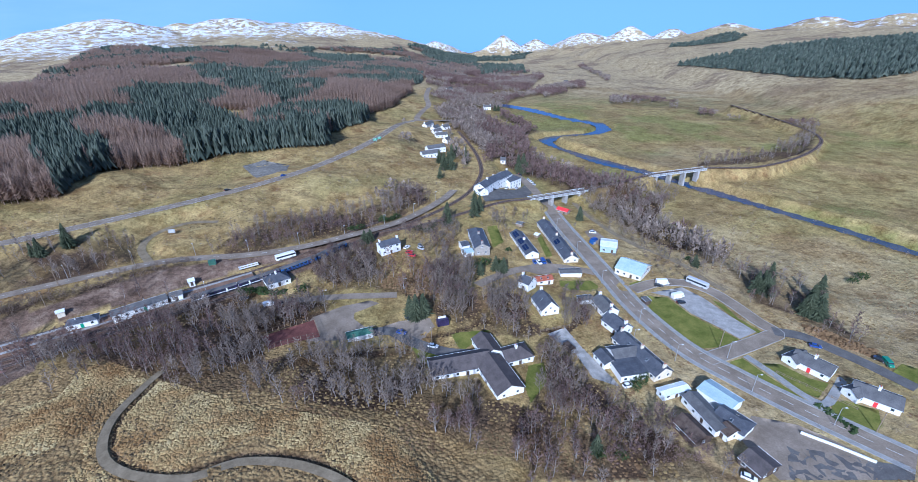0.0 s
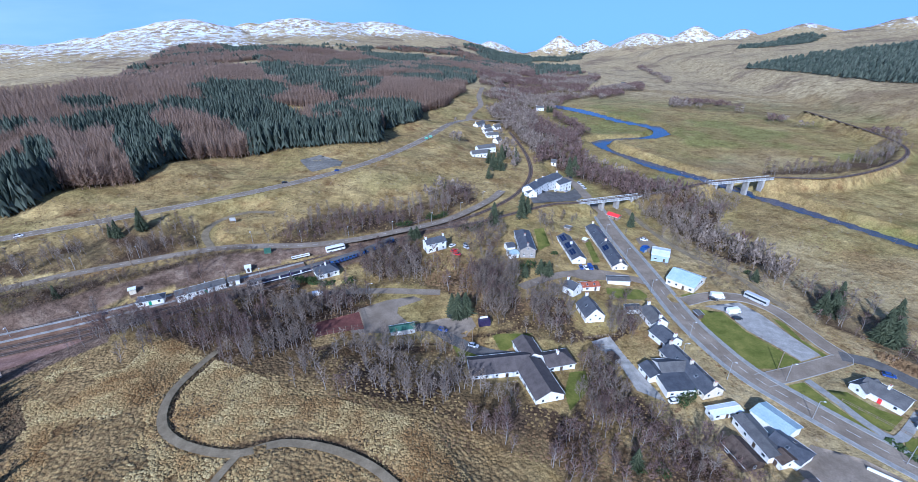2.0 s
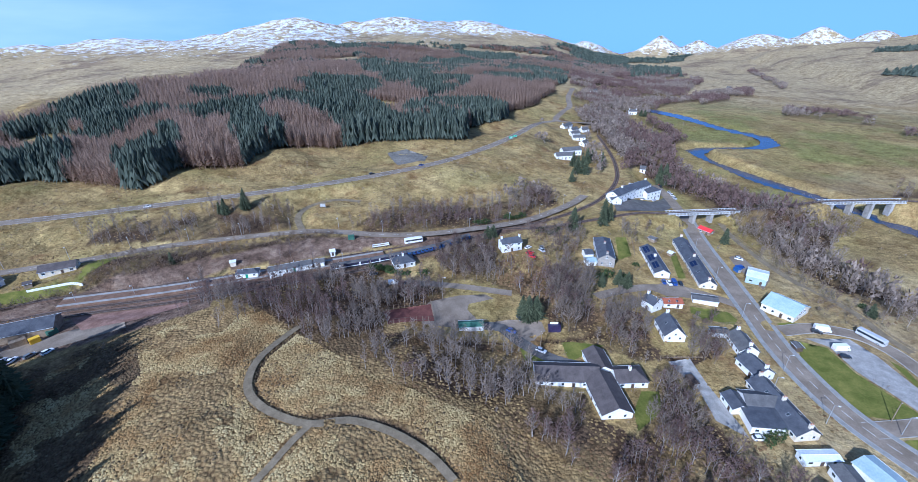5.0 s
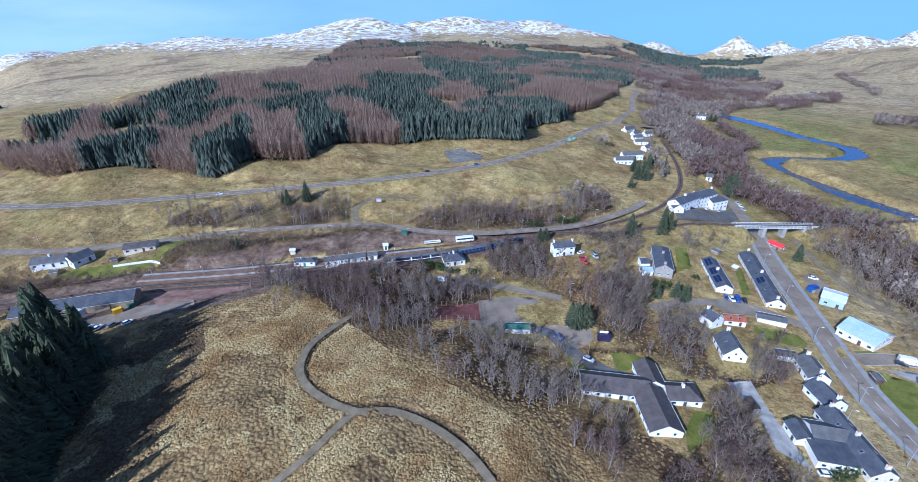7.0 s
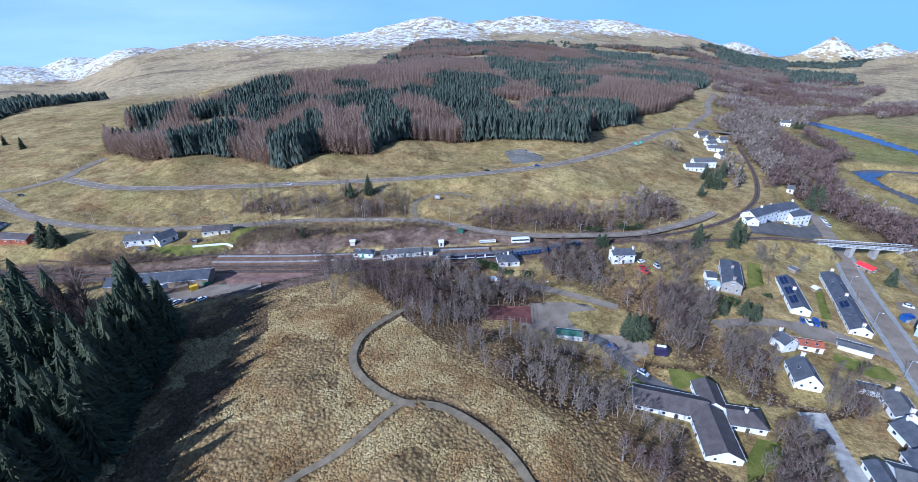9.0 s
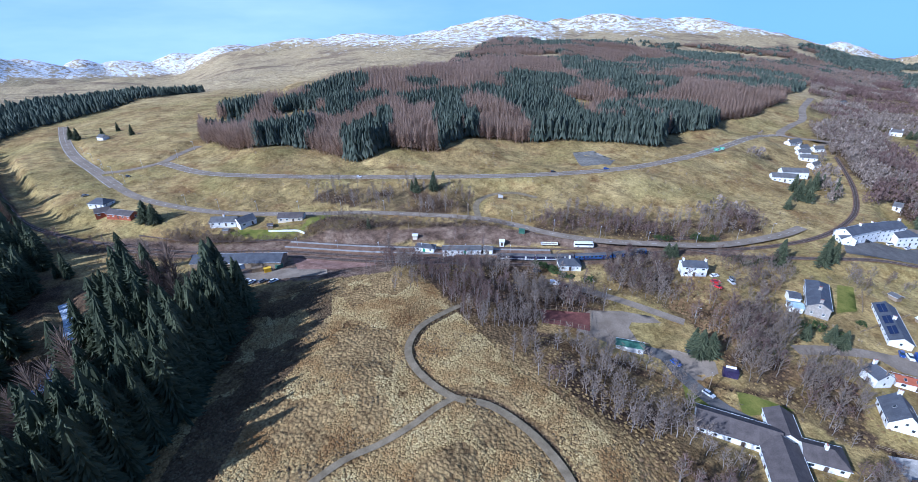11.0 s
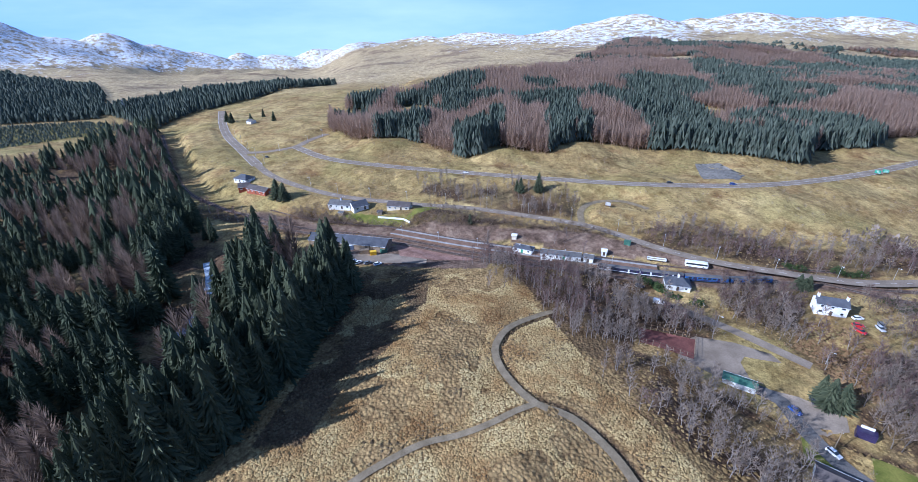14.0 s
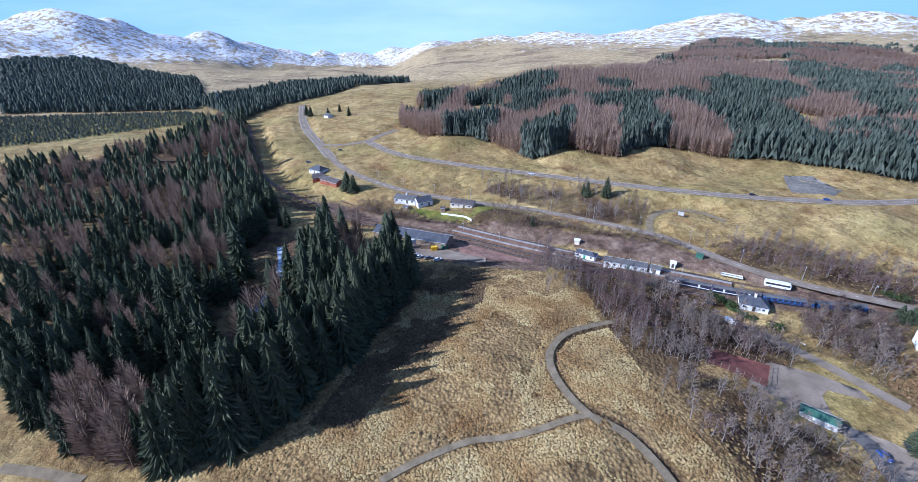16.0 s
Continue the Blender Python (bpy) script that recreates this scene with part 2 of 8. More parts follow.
BARK = surface("bark", (0.11, 0.09, 0.075), (0.22, 0.19, 0.16), 1.5, 0.95, fine=8)
BIRCH_BARK = surface("birch_bark", (0.15, 0.13, 0.115), (0.33, 0.30, 0.275), 1.2, 0.9, fine=6)
SPRUCE = foliage("spruce_needles", (0.055, 0.07, 0.04), (0.13, 0.148, 0.085))
SPRUCE_FAR = foliage("spruce_wood", (0.06, 0.078, 0.06), (0.125, 0.145, 0.11))
LARCH = foliage("bare_larch_twigs", (0.305, 0.21, 0.15), (0.425, 0.308, 0.23), spread=0.18, through_light=0.5)
LARCH_NEAR = foliage("bare_larch_boughs", (0.16, 0.115, 0.085), (0.26, 0.19, 0.145))
TWIGS = foliage("bare_birch_twigs", (0.205, 0.16, 0.125), (0.37, 0.302, 0.245))
TWIGS_RED = foliage("bare_purple_twigs", (0.145, 0.095, 0.08), (0.26, 0.178, 0.152))
BRACKEN = foliage("dead_bracken", (0.19, 0.115, 0.055), (0.29, 0.19, 0.095))
HEDGE = foliage("hedge_leaves", (0.045, 0.075, 0.025), (0.09, 0.12, 0.045))


def grass_material():
    m, t, bsdf = blank("straw_grass")
    geo = t.nodes.new("ShaderNodeNewGeometry")
    n = noise_node(t, 0.055, 6, 0.7)
    col = ramp(t, n.outputs["Fac"], [(0.36, (0.21, 0.12, 0.046)), (0.45, (0.32, 0.205, 0.085)), (0.53, (0.4, 0.295, 0.13)), (0.64, (0.47, 0.37, 0.182))]).outputs["Color"]
    v = ramp(t, geo.outputs["Random Per Island"], [(0, (0.55, 0.53, 0.5)), (0.25, (0.85, 0.84, 0.82)), (1, (1.15, 1.15, 1.13))]).outputs["Color"]
    t.links.new(mix(t, 1.0, col, v, "MULTIPLY"), bsdf.inputs["Base Color"])
    bsdf.inputs["Roughness"].default_value, bsdf.inputs["Specular IOR Level"].default_value = 0.9, 0.1
    return m


GRASS_TUFT = grass_material()
ROUGH_GRASS = foliage("rough_grass", (0.23, 0.155, 0.065), (0.37, 0.265, 0.115), scale=0.06)
LAWN_GRASS = surface("mown_grass", (0.105, 0.12, 0.024), (0.215, 0.2, 0.05), 0.16, 0.95, fine=1.6, relief=0.4)
RED_GRAVEL = surface("red_gravel", (0.2, 0.115, 0.085), (0.36, 0.225, 0.175), 0.25, 0.95, fine=2.0, relief=0.4)
COURT_RED = surface("red_blaes", (0.13, 0.055, 0.045), (0.2, 0.085, 0.07), 0.3, 0.95)
SCREE_STONE = surface("grey_scree", (0.13, 0.12, 0.105), (0.27, 0.25, 0.215), 0.5, 0.95, fine=2.0, relief=0.8)

GLASS, _gt, _gb = blank("window_glass")
_gb.inputs["Base Color"].default_value = (0.03, 0.04, 0.05, 1)
_gb.inputs["Roughness"].default_value, _gb.inputs["Specular IOR Level"].default_value = 0.06, 0.7
SOLAR, _gt, _gb = blank("solar_glass")
_gb.inputs["Base Color"].default_value = (0.012, 0.02, 0.06, 1)
_gb.inputs["Roughness"].default_value = 0.1
WATER, _gt, _gb = blank("river_water")
# the blue in this base colour stands in for the sky's reflection
_gb.inputs["Base Color"].default_value = (0.025, 0.058, 0.135, 1)
_gb.inputs["Roughness"].default_value = 0.15
bump(_gt, _gb, noise_node(_gt, 0.6, 4, 0.6).outputs["Fac"], 0.25, 0.2)
FOAM = surface("broken_water", (0.1, 0.16, 0.24), (0.75, 0.8, 0.85), 0.5, 0.4, fine=1.5)
PAINTS = {}


def paint(colour):
    """Glossy vehicle paint."""
    if colour not in PAINTS:
        m, t, b = blank("car_paint")
        b.inputs["Base Color"].default_value = (*colour, 1)
        b.inputs["Roughness"].default_value, b.inputs["Coat Weight"].default_value = 0.3, 0.6
        PAINTS[colour] = m
    return PAINTS[colour]

# ---- the lie of the land (metres; z = 0 is the village street) ----
# lines are cast from the camera's view onto assumed levels
MAIN_STREET = [(50.4, 386.3, -4.0), (58.5, 353.3, -3.5), (63.7, 314.8, -2.5), (67.3, 269.9, -1.5), (72.8, 231.5, -1.0), (77.0, 201.0, -0.5), (80.3, 176.2, 0.0), (85.9, 156.3, 0.0), (92.5, 141.1, 0.0), (102.5, 127.9, 0.0), (113.5, 115.0, 0.0), (124.5, 103.3, 0.0), (135.8, 91.8, 0.0)]
LOOP_ROAD = [(95.4, 137.7, 0.0), (109.9, 143.3, 0.0), (127.4, 150.8, 0.0), (133.2, 154.3, 0.0), (130.3, 161.7, 0.0), (127.0, 174.4, 0.0), (122.3, 186.5, 0.0), (113.0, 194.3, 0.0), (98.5, 194.6, 0.0), (84.7, 188.8, 0.0)]
BACK_LANE = [(132.5, 155.1, 0.0), (142.4, 151.4, 0.0), (148.7, 143.4, 0.0), (155.4, 134.4, 0.0), (162.9, 121.5, 0.0)]
VILLAGE_LANE = [(8.7, 189.8, 3.0), (19.5, 199.7, 2.0), (32.6, 208.4, 1.0), (49.0, 213.0, 0.0), (62.6, 210.4, -0.5), (73.8, 205.6, -0.7)]
STATION_LANE = [(-108.6, 180.0, 2.0), (-97.8, 178.2, 2.5), (-85.3, 176.0, 3.0), (-74.3, 177.5, 3.5), (-65.1, 178.7, 3.5), (-52.5, 180.0, 3.5), (-39.4, 180.4, 3.5), (-29.6, 181.5, 3.0)]
COURT_DRIVE = [(-37.7, 154.0, 2.2), (-29.2, 155.3, 2.0), (-22.2, 150.4, 1.6), (-15.6, 146.6, 1.2), (-5.1, 142.4, 1.0), (5.6, 141.3, 1.0)]
FOOTPATH_MAIN = [(-25.5, 76.7, 9.0), (-34.3, 81.6, 10.0), (-47.2, 85.1, 11.0), (-61.0, 84.7, 12.0), (-70.6, 79.4, 13.0), (-81.6, 79.8, 12.5), (-92.2, 82.6, 12.0), (-100.4, 88.2, 12.0), (-106.5, 100.6, 11.0), (-107.3, 116.9, 9.0), (-106.5, 125.4, 8.0)]
FOOTPATH_SPUR = [(-70.6, 79.4, 13.0), (-72.2, 72.2, 13.0), (-73.6, 62.3, 12.5), (-76.2, 52.8, 12.0), (-79.7, 43.3, 12.0), (-80.6, 29.2, 12.0), (-79.7, 17.2, 12.0)]
WEST_PATH = [(-136.3, -75.4, 8.0), (-129.0, -64.8, 8.0), (-120.6, -54.1, 8.0)]
STATION_ROAD = [(-396.7, 78.9, 12.0), (-359.5, 80.7, 12.0), (-323.8, 90.7, 11.0), (-286.6, 107.7, 10.5), (-248.1, 137.7, 10.0), (-220.4, 164.2, 9.5), (-188.9, 186.4, 9.0), (-156.4, 204.5, 9.0), (-134.9, 210.6, 8.5), (-113.8, 214.2, 8.0), (-90.3, 222.8, 7.5), (-65.7, 238.5, 7.0), (-36.5, 262.3, 6.0), (-12.8, 299.3, 5.0), (-3.4, 324.5, 4.0)]
UPPER_ROAD = [(-426.5, 120.5, 15.0), (-366.6, 129.8, 15.5), (-314.8, 158.7, 16.0), (-261.5, 196.8, 16.5), (-209.4, 236.4, 17.0), (-163.2, 278.3, 17.0), (-122.7, 329.9, 16.5), (-100.5, 382.8, 15.0), (-83.5, 440.5, 14.0), (-70.0, 517.2, 12.0), (-66.1, 564.5, 6.0), (-49.9, 586.8, 5.0)]
NORTH_ROAD = [(13.6, 592.5, 1.0), (-8.9, 591.1, 3.0), (-49.9, 586.8, 5.0), (-48.8, 648.0, 5.0), (-43.2, 695.4, 5.0), (-51.5, 774.4, 6.0), (-52.0, 872.8, 7.0)]
NORTH_STREET = [(-9.0, 597.4, 1.0), (-14.7, 573.7, 0.0), (-4.8, 515.0, -1.0), (-0.2, 479.2, -2.0)]
WEST_ROAD = [(-693.0, 108.2, 12.0), (-605.8, 91.9, 12.0), (-524.2, 81.9, 12.0), (-453.6, 80.3, 12.0), (-422.8, 79.3, 12.0), (-396.7, 78.9, 12.0)]
JUNCTION_ARM = [(-445.7, 80.6, 12.0), (-432.9, 95.7, 13.0), (-426.5, 120.5, 15.0), (-440.3, 138.3, 15.5), (-454.8, 162.2, 16.0)]
TURNING_LOOP = [(-159.7, 205.8, 8.8), (-172.7, 220.6, 9.5), (-174.5, 236.4, 10.5), (-163.2, 250.7, 11.0), (-145.9, 252.3, 11.0)]
RAILWAY_MAIN = [(-615.3, 31.0, 5.0), (-413.6, 23.3, 5.0), (-339.8, 36.1, 5.0), (-300.9, 53.2, 5.0), (-261.8, 74.0, 5.0), (-221.1, 108.1, 5.0), (-179.4, 134.0, 5.0), (-132.0, 168.5, 5.0), (-99.7, 192.4, 5.0), (-74.8, 215.9, 5.0), (-56.6, 241.6, 5.0), (-31.2, 265.4, 4.5), (-9.5, 292.2, 4.0), (7.5, 325.3, 3.5), (17.4, 370.3, 3.0), (16.4, 421.2, 2.5), (9.1, 475.3, 2.0), (-1.4, 533.5, 1.5)]
RAILWAY_VIADUCT = [(-50.6, 247.1, 5.0), (-23.2, 257.7, 5.0), (6.4, 278.8, 5.0), (31.3, 296.3, 5.0), (50.5, 301.5, 5.0), (94.3, 318.5, 5.0), (125.7, 335.0, 5.0), (153.3, 351.6, 5.0), (207.2, 368.9, 5.0), (259.2, 375.5, 4.0), (330.5, 419.8, 3.0), (388.8, 485.1, 2.0), (404.8, 567.8, 2.0), (400.8, 680.9, 3.0)]
RIVER = [(270.3, 235.0, -9.0), (254.3, 266.1, -9.0), (235.6, 295.7, -9.0), (213.3, 331.1, -9.0), (189.8, 371.1, -9.0), (166.8, 405.1, -9.0), (138.7, 440.7, -9.0), (106.9, 487.1, -9.0), (98.8, 521.5, -9.0), (113.4, 538.0, -9.0), (163.0, 553.9, -9.0), (186.7, 578.8, -9.0), (188.0, 618.1, -9.0), (149.4, 660.3, -9.0), (113.0, 727.5, -9.0), (84.4, 761.0, -9.0), (62.3, 785.0, -9.0)]
# guessed heights that the lines do not give, chosen to suit the camera's view
SPOTS = [(-60, 60, 14), (-85, 60, 14), (-40, 70, 11), (-100, 68, 14), (-122, 100, 13), (-135, 120, 11), (-20, 60, 6), (0, 95, 2), (30, 90, 0),
         (-60, 115, 8), (-80, 140, 6), (-30, 128, 3), (-160, 40, 6), (-150, 0, 6), (-180, -40, 8), (-260, -30, 5), (-120, -20, 9), (-100, 20, 11),
         (0, -120, 5), (110, -60, 2), (0, 0, 6), (-60, 0, 10), (-120, -90, 8), (-34, 223, 6), (20, 170, 1), (40, 150, 0), (60, 120, 0), (0, 240, 3)]
FLATS = [(185, 100, -2), (172, 165, -3), (205, 200, -6), (165, 235, -6), (130, 262, -5), (310, 330, -6), (250, 430, -6.5), (300, 560, -5), (205, 480, -7),
         (120, 600, -7), (250, 700, -5), (60, 560, -6), (110, 400, -7), (420, 300, -3), (60, 700, -6), (150, 320, -6), (120, 290, -5)]
SPUR = [(-700, 250, 18), (-585, 260, 22), (-554, 320, 27), (-545, 354, 36), (-536, 419, 40), (-532, 514, 40), (-590, 679, 40)]
FOOT = [(-112, 520, 16), (-190, 400, 20), (-262, 300, 23), (-290, 250, 23), (-380, 190, 23), (-520, 190, 24), (-150, 420, 19)]
# summits, set so that the skyline fits the camera's view: degrees from +y towards -x, degrees above the eye, chosen
# distance, width
PEAKS = [(101.3, 1.2, 3300, 480), (97.8, .7, 3400, 350), (105.5, .2, 3300, 420), (113, -.3, 3000, 520), (89.4, -1.1, 3700, 350), (94, -.9, 3500, 300),
         (86, -1.9, 3900, 380), (82, -2.7, 4000, 330), (78.2, -3.0, 4300, 200), (74.5, -3.3, 4400, 330), (70.1, -2.9, 4500, 330), (65, -2.4, 4300, 330), (50.9, -1.3, 2700, 400), (43.5, -1.4, 2700, 380),
         (58, -1.9, 2800, 350), (34.3, .3, 2400, 380), (24, .1, 2500, 430), (15.6, -.3, 2700, 380), (29, -.3, 2500, 300), (19.5, -.3, 2600, 300), (10.5, -1.3, 2700, 250), (2.7, -2.1, 4300, 150),
         (-5.4, -2.0, 4300, 150), (-9, -2.2, 4400, 150), (-14.5, -1.6, 3800, 230), (-19.3, -.7, 4000, 190), (-23.4, -1.2, 3900, 190), (-28.7, -.5, 2900, 330),
         (-35.8, -.3, 2700, 380), (-42.2, .4, 2700, 350), (-49, .8, 2700, 400), (-57, .6, 2700, 420)]


def ease(a, b, v):
    t = np.clip((v - a) / (b - a), 0, 1)
    return t * t * (3 - 2 * t)


def value_noise(x, y, seed=0):
    """Smooth noise between 0 and 1 on the unit grid."""
    i, j = np.floor(x), np.floor(y)
    u, v = x - i, y - j
    u, v = u * u * (3 - 2 * u), v * v * (3 - 2 * v)

    def corner(a, b):
        h = np.sin(a * 127.1 + b * 311.7 + seed * 74.7) * 43758.5453
        return h - np.floor(h)
    top = corner(i, j) * (1 - u) + corner(i + 1, j) * u
    low = corner(i, j + 1) * (1 - u) + corner(i + 1, j + 1) * u
    return top * (1 - v) + low * v


def fbm(x, y, seed=0, octaves=4):
    out, amp, total = 0 * x, 1.0, 0.0
    for k in range(octaves):
        out, total = out + amp * value_noise(x * 2 ** k + 17 * k, y * 2 ** k - 9 * k, seed + k), total + amp
        amp *= 0.5
    return out / total


def along(line, x, y):
    """Distance from a line on the plan, and the line's level at the nearest place."""
    best, level = np.full(np.shape(x), 1e9), np.zeros(np.shape(x))
    for (x0, y0, z0), (x1, y1, z1) in zip(line, line[1:]):
        dx, dy = x1 - x0, y1 - y0
        s = np.clip(((x - x0) * dx + (y - y0) * dy) / (dx * dx + dy * dy), 0, 1)
        d = np.hypot(x - x0 - s * dx, y - y0 - s * dy)
        near = d < best
        best, level = np.where(near, d, best), np.where(near, z0 + s * (z1 - z0), level)
    return best, level


def smooth_line(line, step=3.0):
    """Points along a rounded line (Catmull-Rom), about a step apart."""
    p = np.array(line, dtype=float)
    p = np.vstack([2 * p[0] - p[1], p, 2 * p[-1] - p[-2]])
    out = []
    for a, b, c, d in zip(p, p[1:], p[2:], p[3:]):
        n = max(2, int(np.linalg.norm(c[:2] - b[:2]) / step))
        for k in range(n):
            s = k / n
            out.append(0.5 * (2 * b + (c - a) * s + (2 * a - 5 * b + 4 * c - d) * s ** 2 + (3 * b - a - 3 * c + d) * s ** 3))
    out.append(p[-2])
    return np.array(out)


ROADS = [(MAIN_STREET, 5.0), (LOOP_ROAD, 3.5), (BACK_LANE, 3.0), (VILLAGE_LANE, 2.8), (STATION_LANE, 2.6), (COURT_DRIVE, 3.0), (FOOTPATH_MAIN, 1.6),
         (FOOTPATH_SPUR, 1.4), (WEST_PATH, 1.6), (STATION_ROAD, 3.6), (UPPER_ROAD, 5.0), (NORTH_ROAD, 5.0), (NORTH_STREET, 3.5), (WEST_ROAD, 5.0),
         (JUNCTION_ARM, 4.0), (TURNING_LOOP, 2.5)]
LEVELS = np.array([p for line, _ in ROADS for p in line] + RAILWAY_MAIN + SPOTS + FLATS + FOOT, dtype=float)


CUTS = [([tuple(p) for p in smooth_line(line, 9.0)], half) for line, half in ROADS + [(RAILWAY_MAIN, 9.0)]]


def bearing(x, y):
    """Degrees from +y towards -x, seen from the camera's place over the middle of the sheet."""
    return np.degrees(np.arctan2(-x, y))


def foot_distance(x, y):
    """Metres up the forest hill from its foot (negative: below it)."""
    a = (x + 270) * -0.84 + (y - 250) * 0.543
    b = (x + 270) * -0.463 + (y - 250) * 0.887
    return -40 * np.log(np.exp(-np.clip(a, -3000, 5000) / 40) + np.exp(-np.clip(b, -3000, 5000) / 40) + 1e-60)


def view_sink(x, y):
    """Metres by which the floors of the two open valleys are sunk beyond the village to fit the camera's view."""
    b, r = bearing(x, y), np.hypot(x, y)
    west = 0.052 * np.maximum(r - 1200, 0) * ease(65, 71, b) * (1 - 0.62 * ease(83, 92, b)) * ease(103, 96, b)
    return west + 0.022 * np.maximum(r - 1500, 0) * ease(-17, -8, b) * ease(6, 1, b)


def broad(x, y):
    """The land without the cuts and banks of its roads, lines and river."""
    num, den = 0 * x, 0 * x
    for px, py, pz in LEVELS:
        w = 1 / ((x - px) ** 2 + (y - py) ** 2 + 60.0) ** 1.7
        num, den = num + w * pz, den + w
    near = num / den
    r = np.hypot(x, y)
    u = foot_distance(x, y)
    k = np.maximum(ease(520, 900, r), ease(0, 120, u))
    # far ground slopes down outwards to suit the camera's lens and tilt
    far = -10 + 30 * ease(-80, 60, u) * ease(-500, 300, x * 0.5 + y * 0.866) * ease(-60, 180, -x) - 0.031 * np.maximum(r - 800, 0)
    z = near * (1 - k) + far * k
    fade = 1 - 0.75 * ease(2500, 3400, r)
    hill = np.interp(u, [0, 150, 420, 870, 1400, 1800, 2400], [0, 6, 16, 42, 84, 112, 120])
    hill = hill * (1 - 0.4 * (1 - ease(0, 450, (x + y) * 0.707)) * ease(300, 1200, u))
    z = z + hill * ease(-60, 700, -x) * ease(-400, 600, x * 0.5 + y * 0.866) * fade
    v = (x - 480) * 0.998 - (y - 500) * 0.063
    z = z + np.interp(v, [0, 60, 200, 800, 2000], [0, 30, 58, 130, 150]) * fade
    q = (x + 500) * -0.45 + (y + 20) * -0.89
    z = z + np.interp(q, [0, 406, 860, 1388, 1774, 3000], [0, 18, 28, 90, 180, 210]) * (1 - 0.7 * ease(3400, 4200, r))
    # a wooded spur in front of the hill
    d, crest = along(SPUR, x, y)
    z = z + np.maximum(crest - z, 0) * np.exp(-(d / np.where(r < 660, 165, 200)) ** 2 * (1 + 0.5 * (fbm(x / 90, y / 90, 81, 2) - 0.5)))
    # the two open valleys are sunk beyond the village until the far skyline fits the camera
    sink = view_sink(x, y)
    z, far = z - sink, far - sink
    base = far
    for deg, up, dist, wide in PEAKS:
        px, py = -math.sin(radians(deg)) * dist, math.cos(radians(deg)) * dist
        d = np.hypot(x - px, y - py)
        top = EYE + dist * math.tan(radians(up)) - base
        z = np.maximum(z, base + top * np.exp(-(d / wide) ** 1.6 * 0.8))
    rough = ease(350, 2200, r) * 0.75 + 0.25
    z = z + (fbm(x / 260, y / 260, 3, 6) - 0.5) * 70 * ease(900, 3300, r) + (fbm(x / 120, y / 120, 13, 3) - 0.5) * 16 * ease(330, 900, r) * ease(0, 120, u)
    z = z + (fbm(x / 38, y / 38, 7, 4) - 0.5) * 3.2 * rough
    slope = ease(215, 270, r) * ease(560, 430, r) * ease(3, 12, bearing(x, y)) * ease(80, 70, bearing(x, y))
    z = z + (fbm(x / 36, y / 36, 23, 4) - 0.45) * 7 * slope
    return z


def beside(line, metres):
    """The line moved sideways on the plan."""
    p = smooth_line(line, 4.0)
    d = np.gradient(p[:, :2], axis=0)
    d /= np.linalg.norm(d, axis=1)[:, None] + 1e-9
    return [(px + dy * metres, py - dx * metres, pz) for (px, py, pz), (dx, dy) in zip(p, d)]


DITCH = beside(FOOTPATH_MAIN, 2.6)
BURN = [(-58, 138, 0.0), (-44.4, 139.8, 0.0), (-35.7, 143.8, 0.0), (-26.2, 146.0, 0.0)]
BURN_BEYOND = [(-14.2, 152.8, 0.0), (-5.6, 153.9, 0.0), (3.7, 158.2, 0.0), (12.0, 163.0, 0.0)]
STREAM_BED = [(-181, -11, 5.2), (-188, -6, 5.2), (-199, 2, 5.2), (-214, 9, 5.2), (-230, 13, 5.2), (-250, 15, 5.2)]


def height(x, y):
    x, y = np.asarray(x, dtype=float), np.asarray(y, dtype=float)
    z = broad(x, y)
    for line, half in CUTS:
        xs, ys = [p[0] for p in line], [p[1] for p in line]
        m = (x > min(xs) - 40) & (x < max(xs) + 40) & (y > min(ys) - 40) & (y < max(ys) + 40)
        if not m.any():
            continue
        d, level = along(line, x[m], y[m])
        k = 1 - ease(half + 0.8, half + 9, d)
        z[m] = z[m] * (1 - k) + (level - 0.12) * k
    d, level = along(RIVER, x, y)
    k = 1 - ease(9.5, 15, d)
    z = z * (1 - k) + (level - 1.2) * k
    d = np.minimum(along(BURN, x, y)[0], along(BURN_BEYOND, x, y)[0])
    z = z - 1.1 * (1 - ease(0.5, 1.6, d))
    d = along(STREAM_BED, x, y)[0]
    k = 1 - ease(2.5, 7, d)
    z = z * (1 - k) + 4.8 * k
    d = along(DITCH, x, y)[0]
    z = z - 0.7 * (1 - ease(0.3, 1.1, d))
    # banks that carry the line to the bridges
    d, level = along(RAILWAY_VIADUCT[:5], x, y)
    k = 1 - ease(4, 14, d)
    z = np.where(d < 14, np.maximum(z, z * (1 - k) + (level - 0.3) * k), z)
    d, level = along(RAILWAY_VIADUCT[5:8], x, y)
    k = 1 - ease(3, 12, d)
    z = np.where(d < 12, np.maximum(z, z * (1 - k) + (level - 0.3) * k), z)
    d, level = along(RAILWAY_VIADUCT[8:], x, y)
    k = 1 - ease(3, 10, d)
    z = np.where(d < 10, np.maximum(z, z * (1 - k) + (level - 0.3) * k), z)
    return z


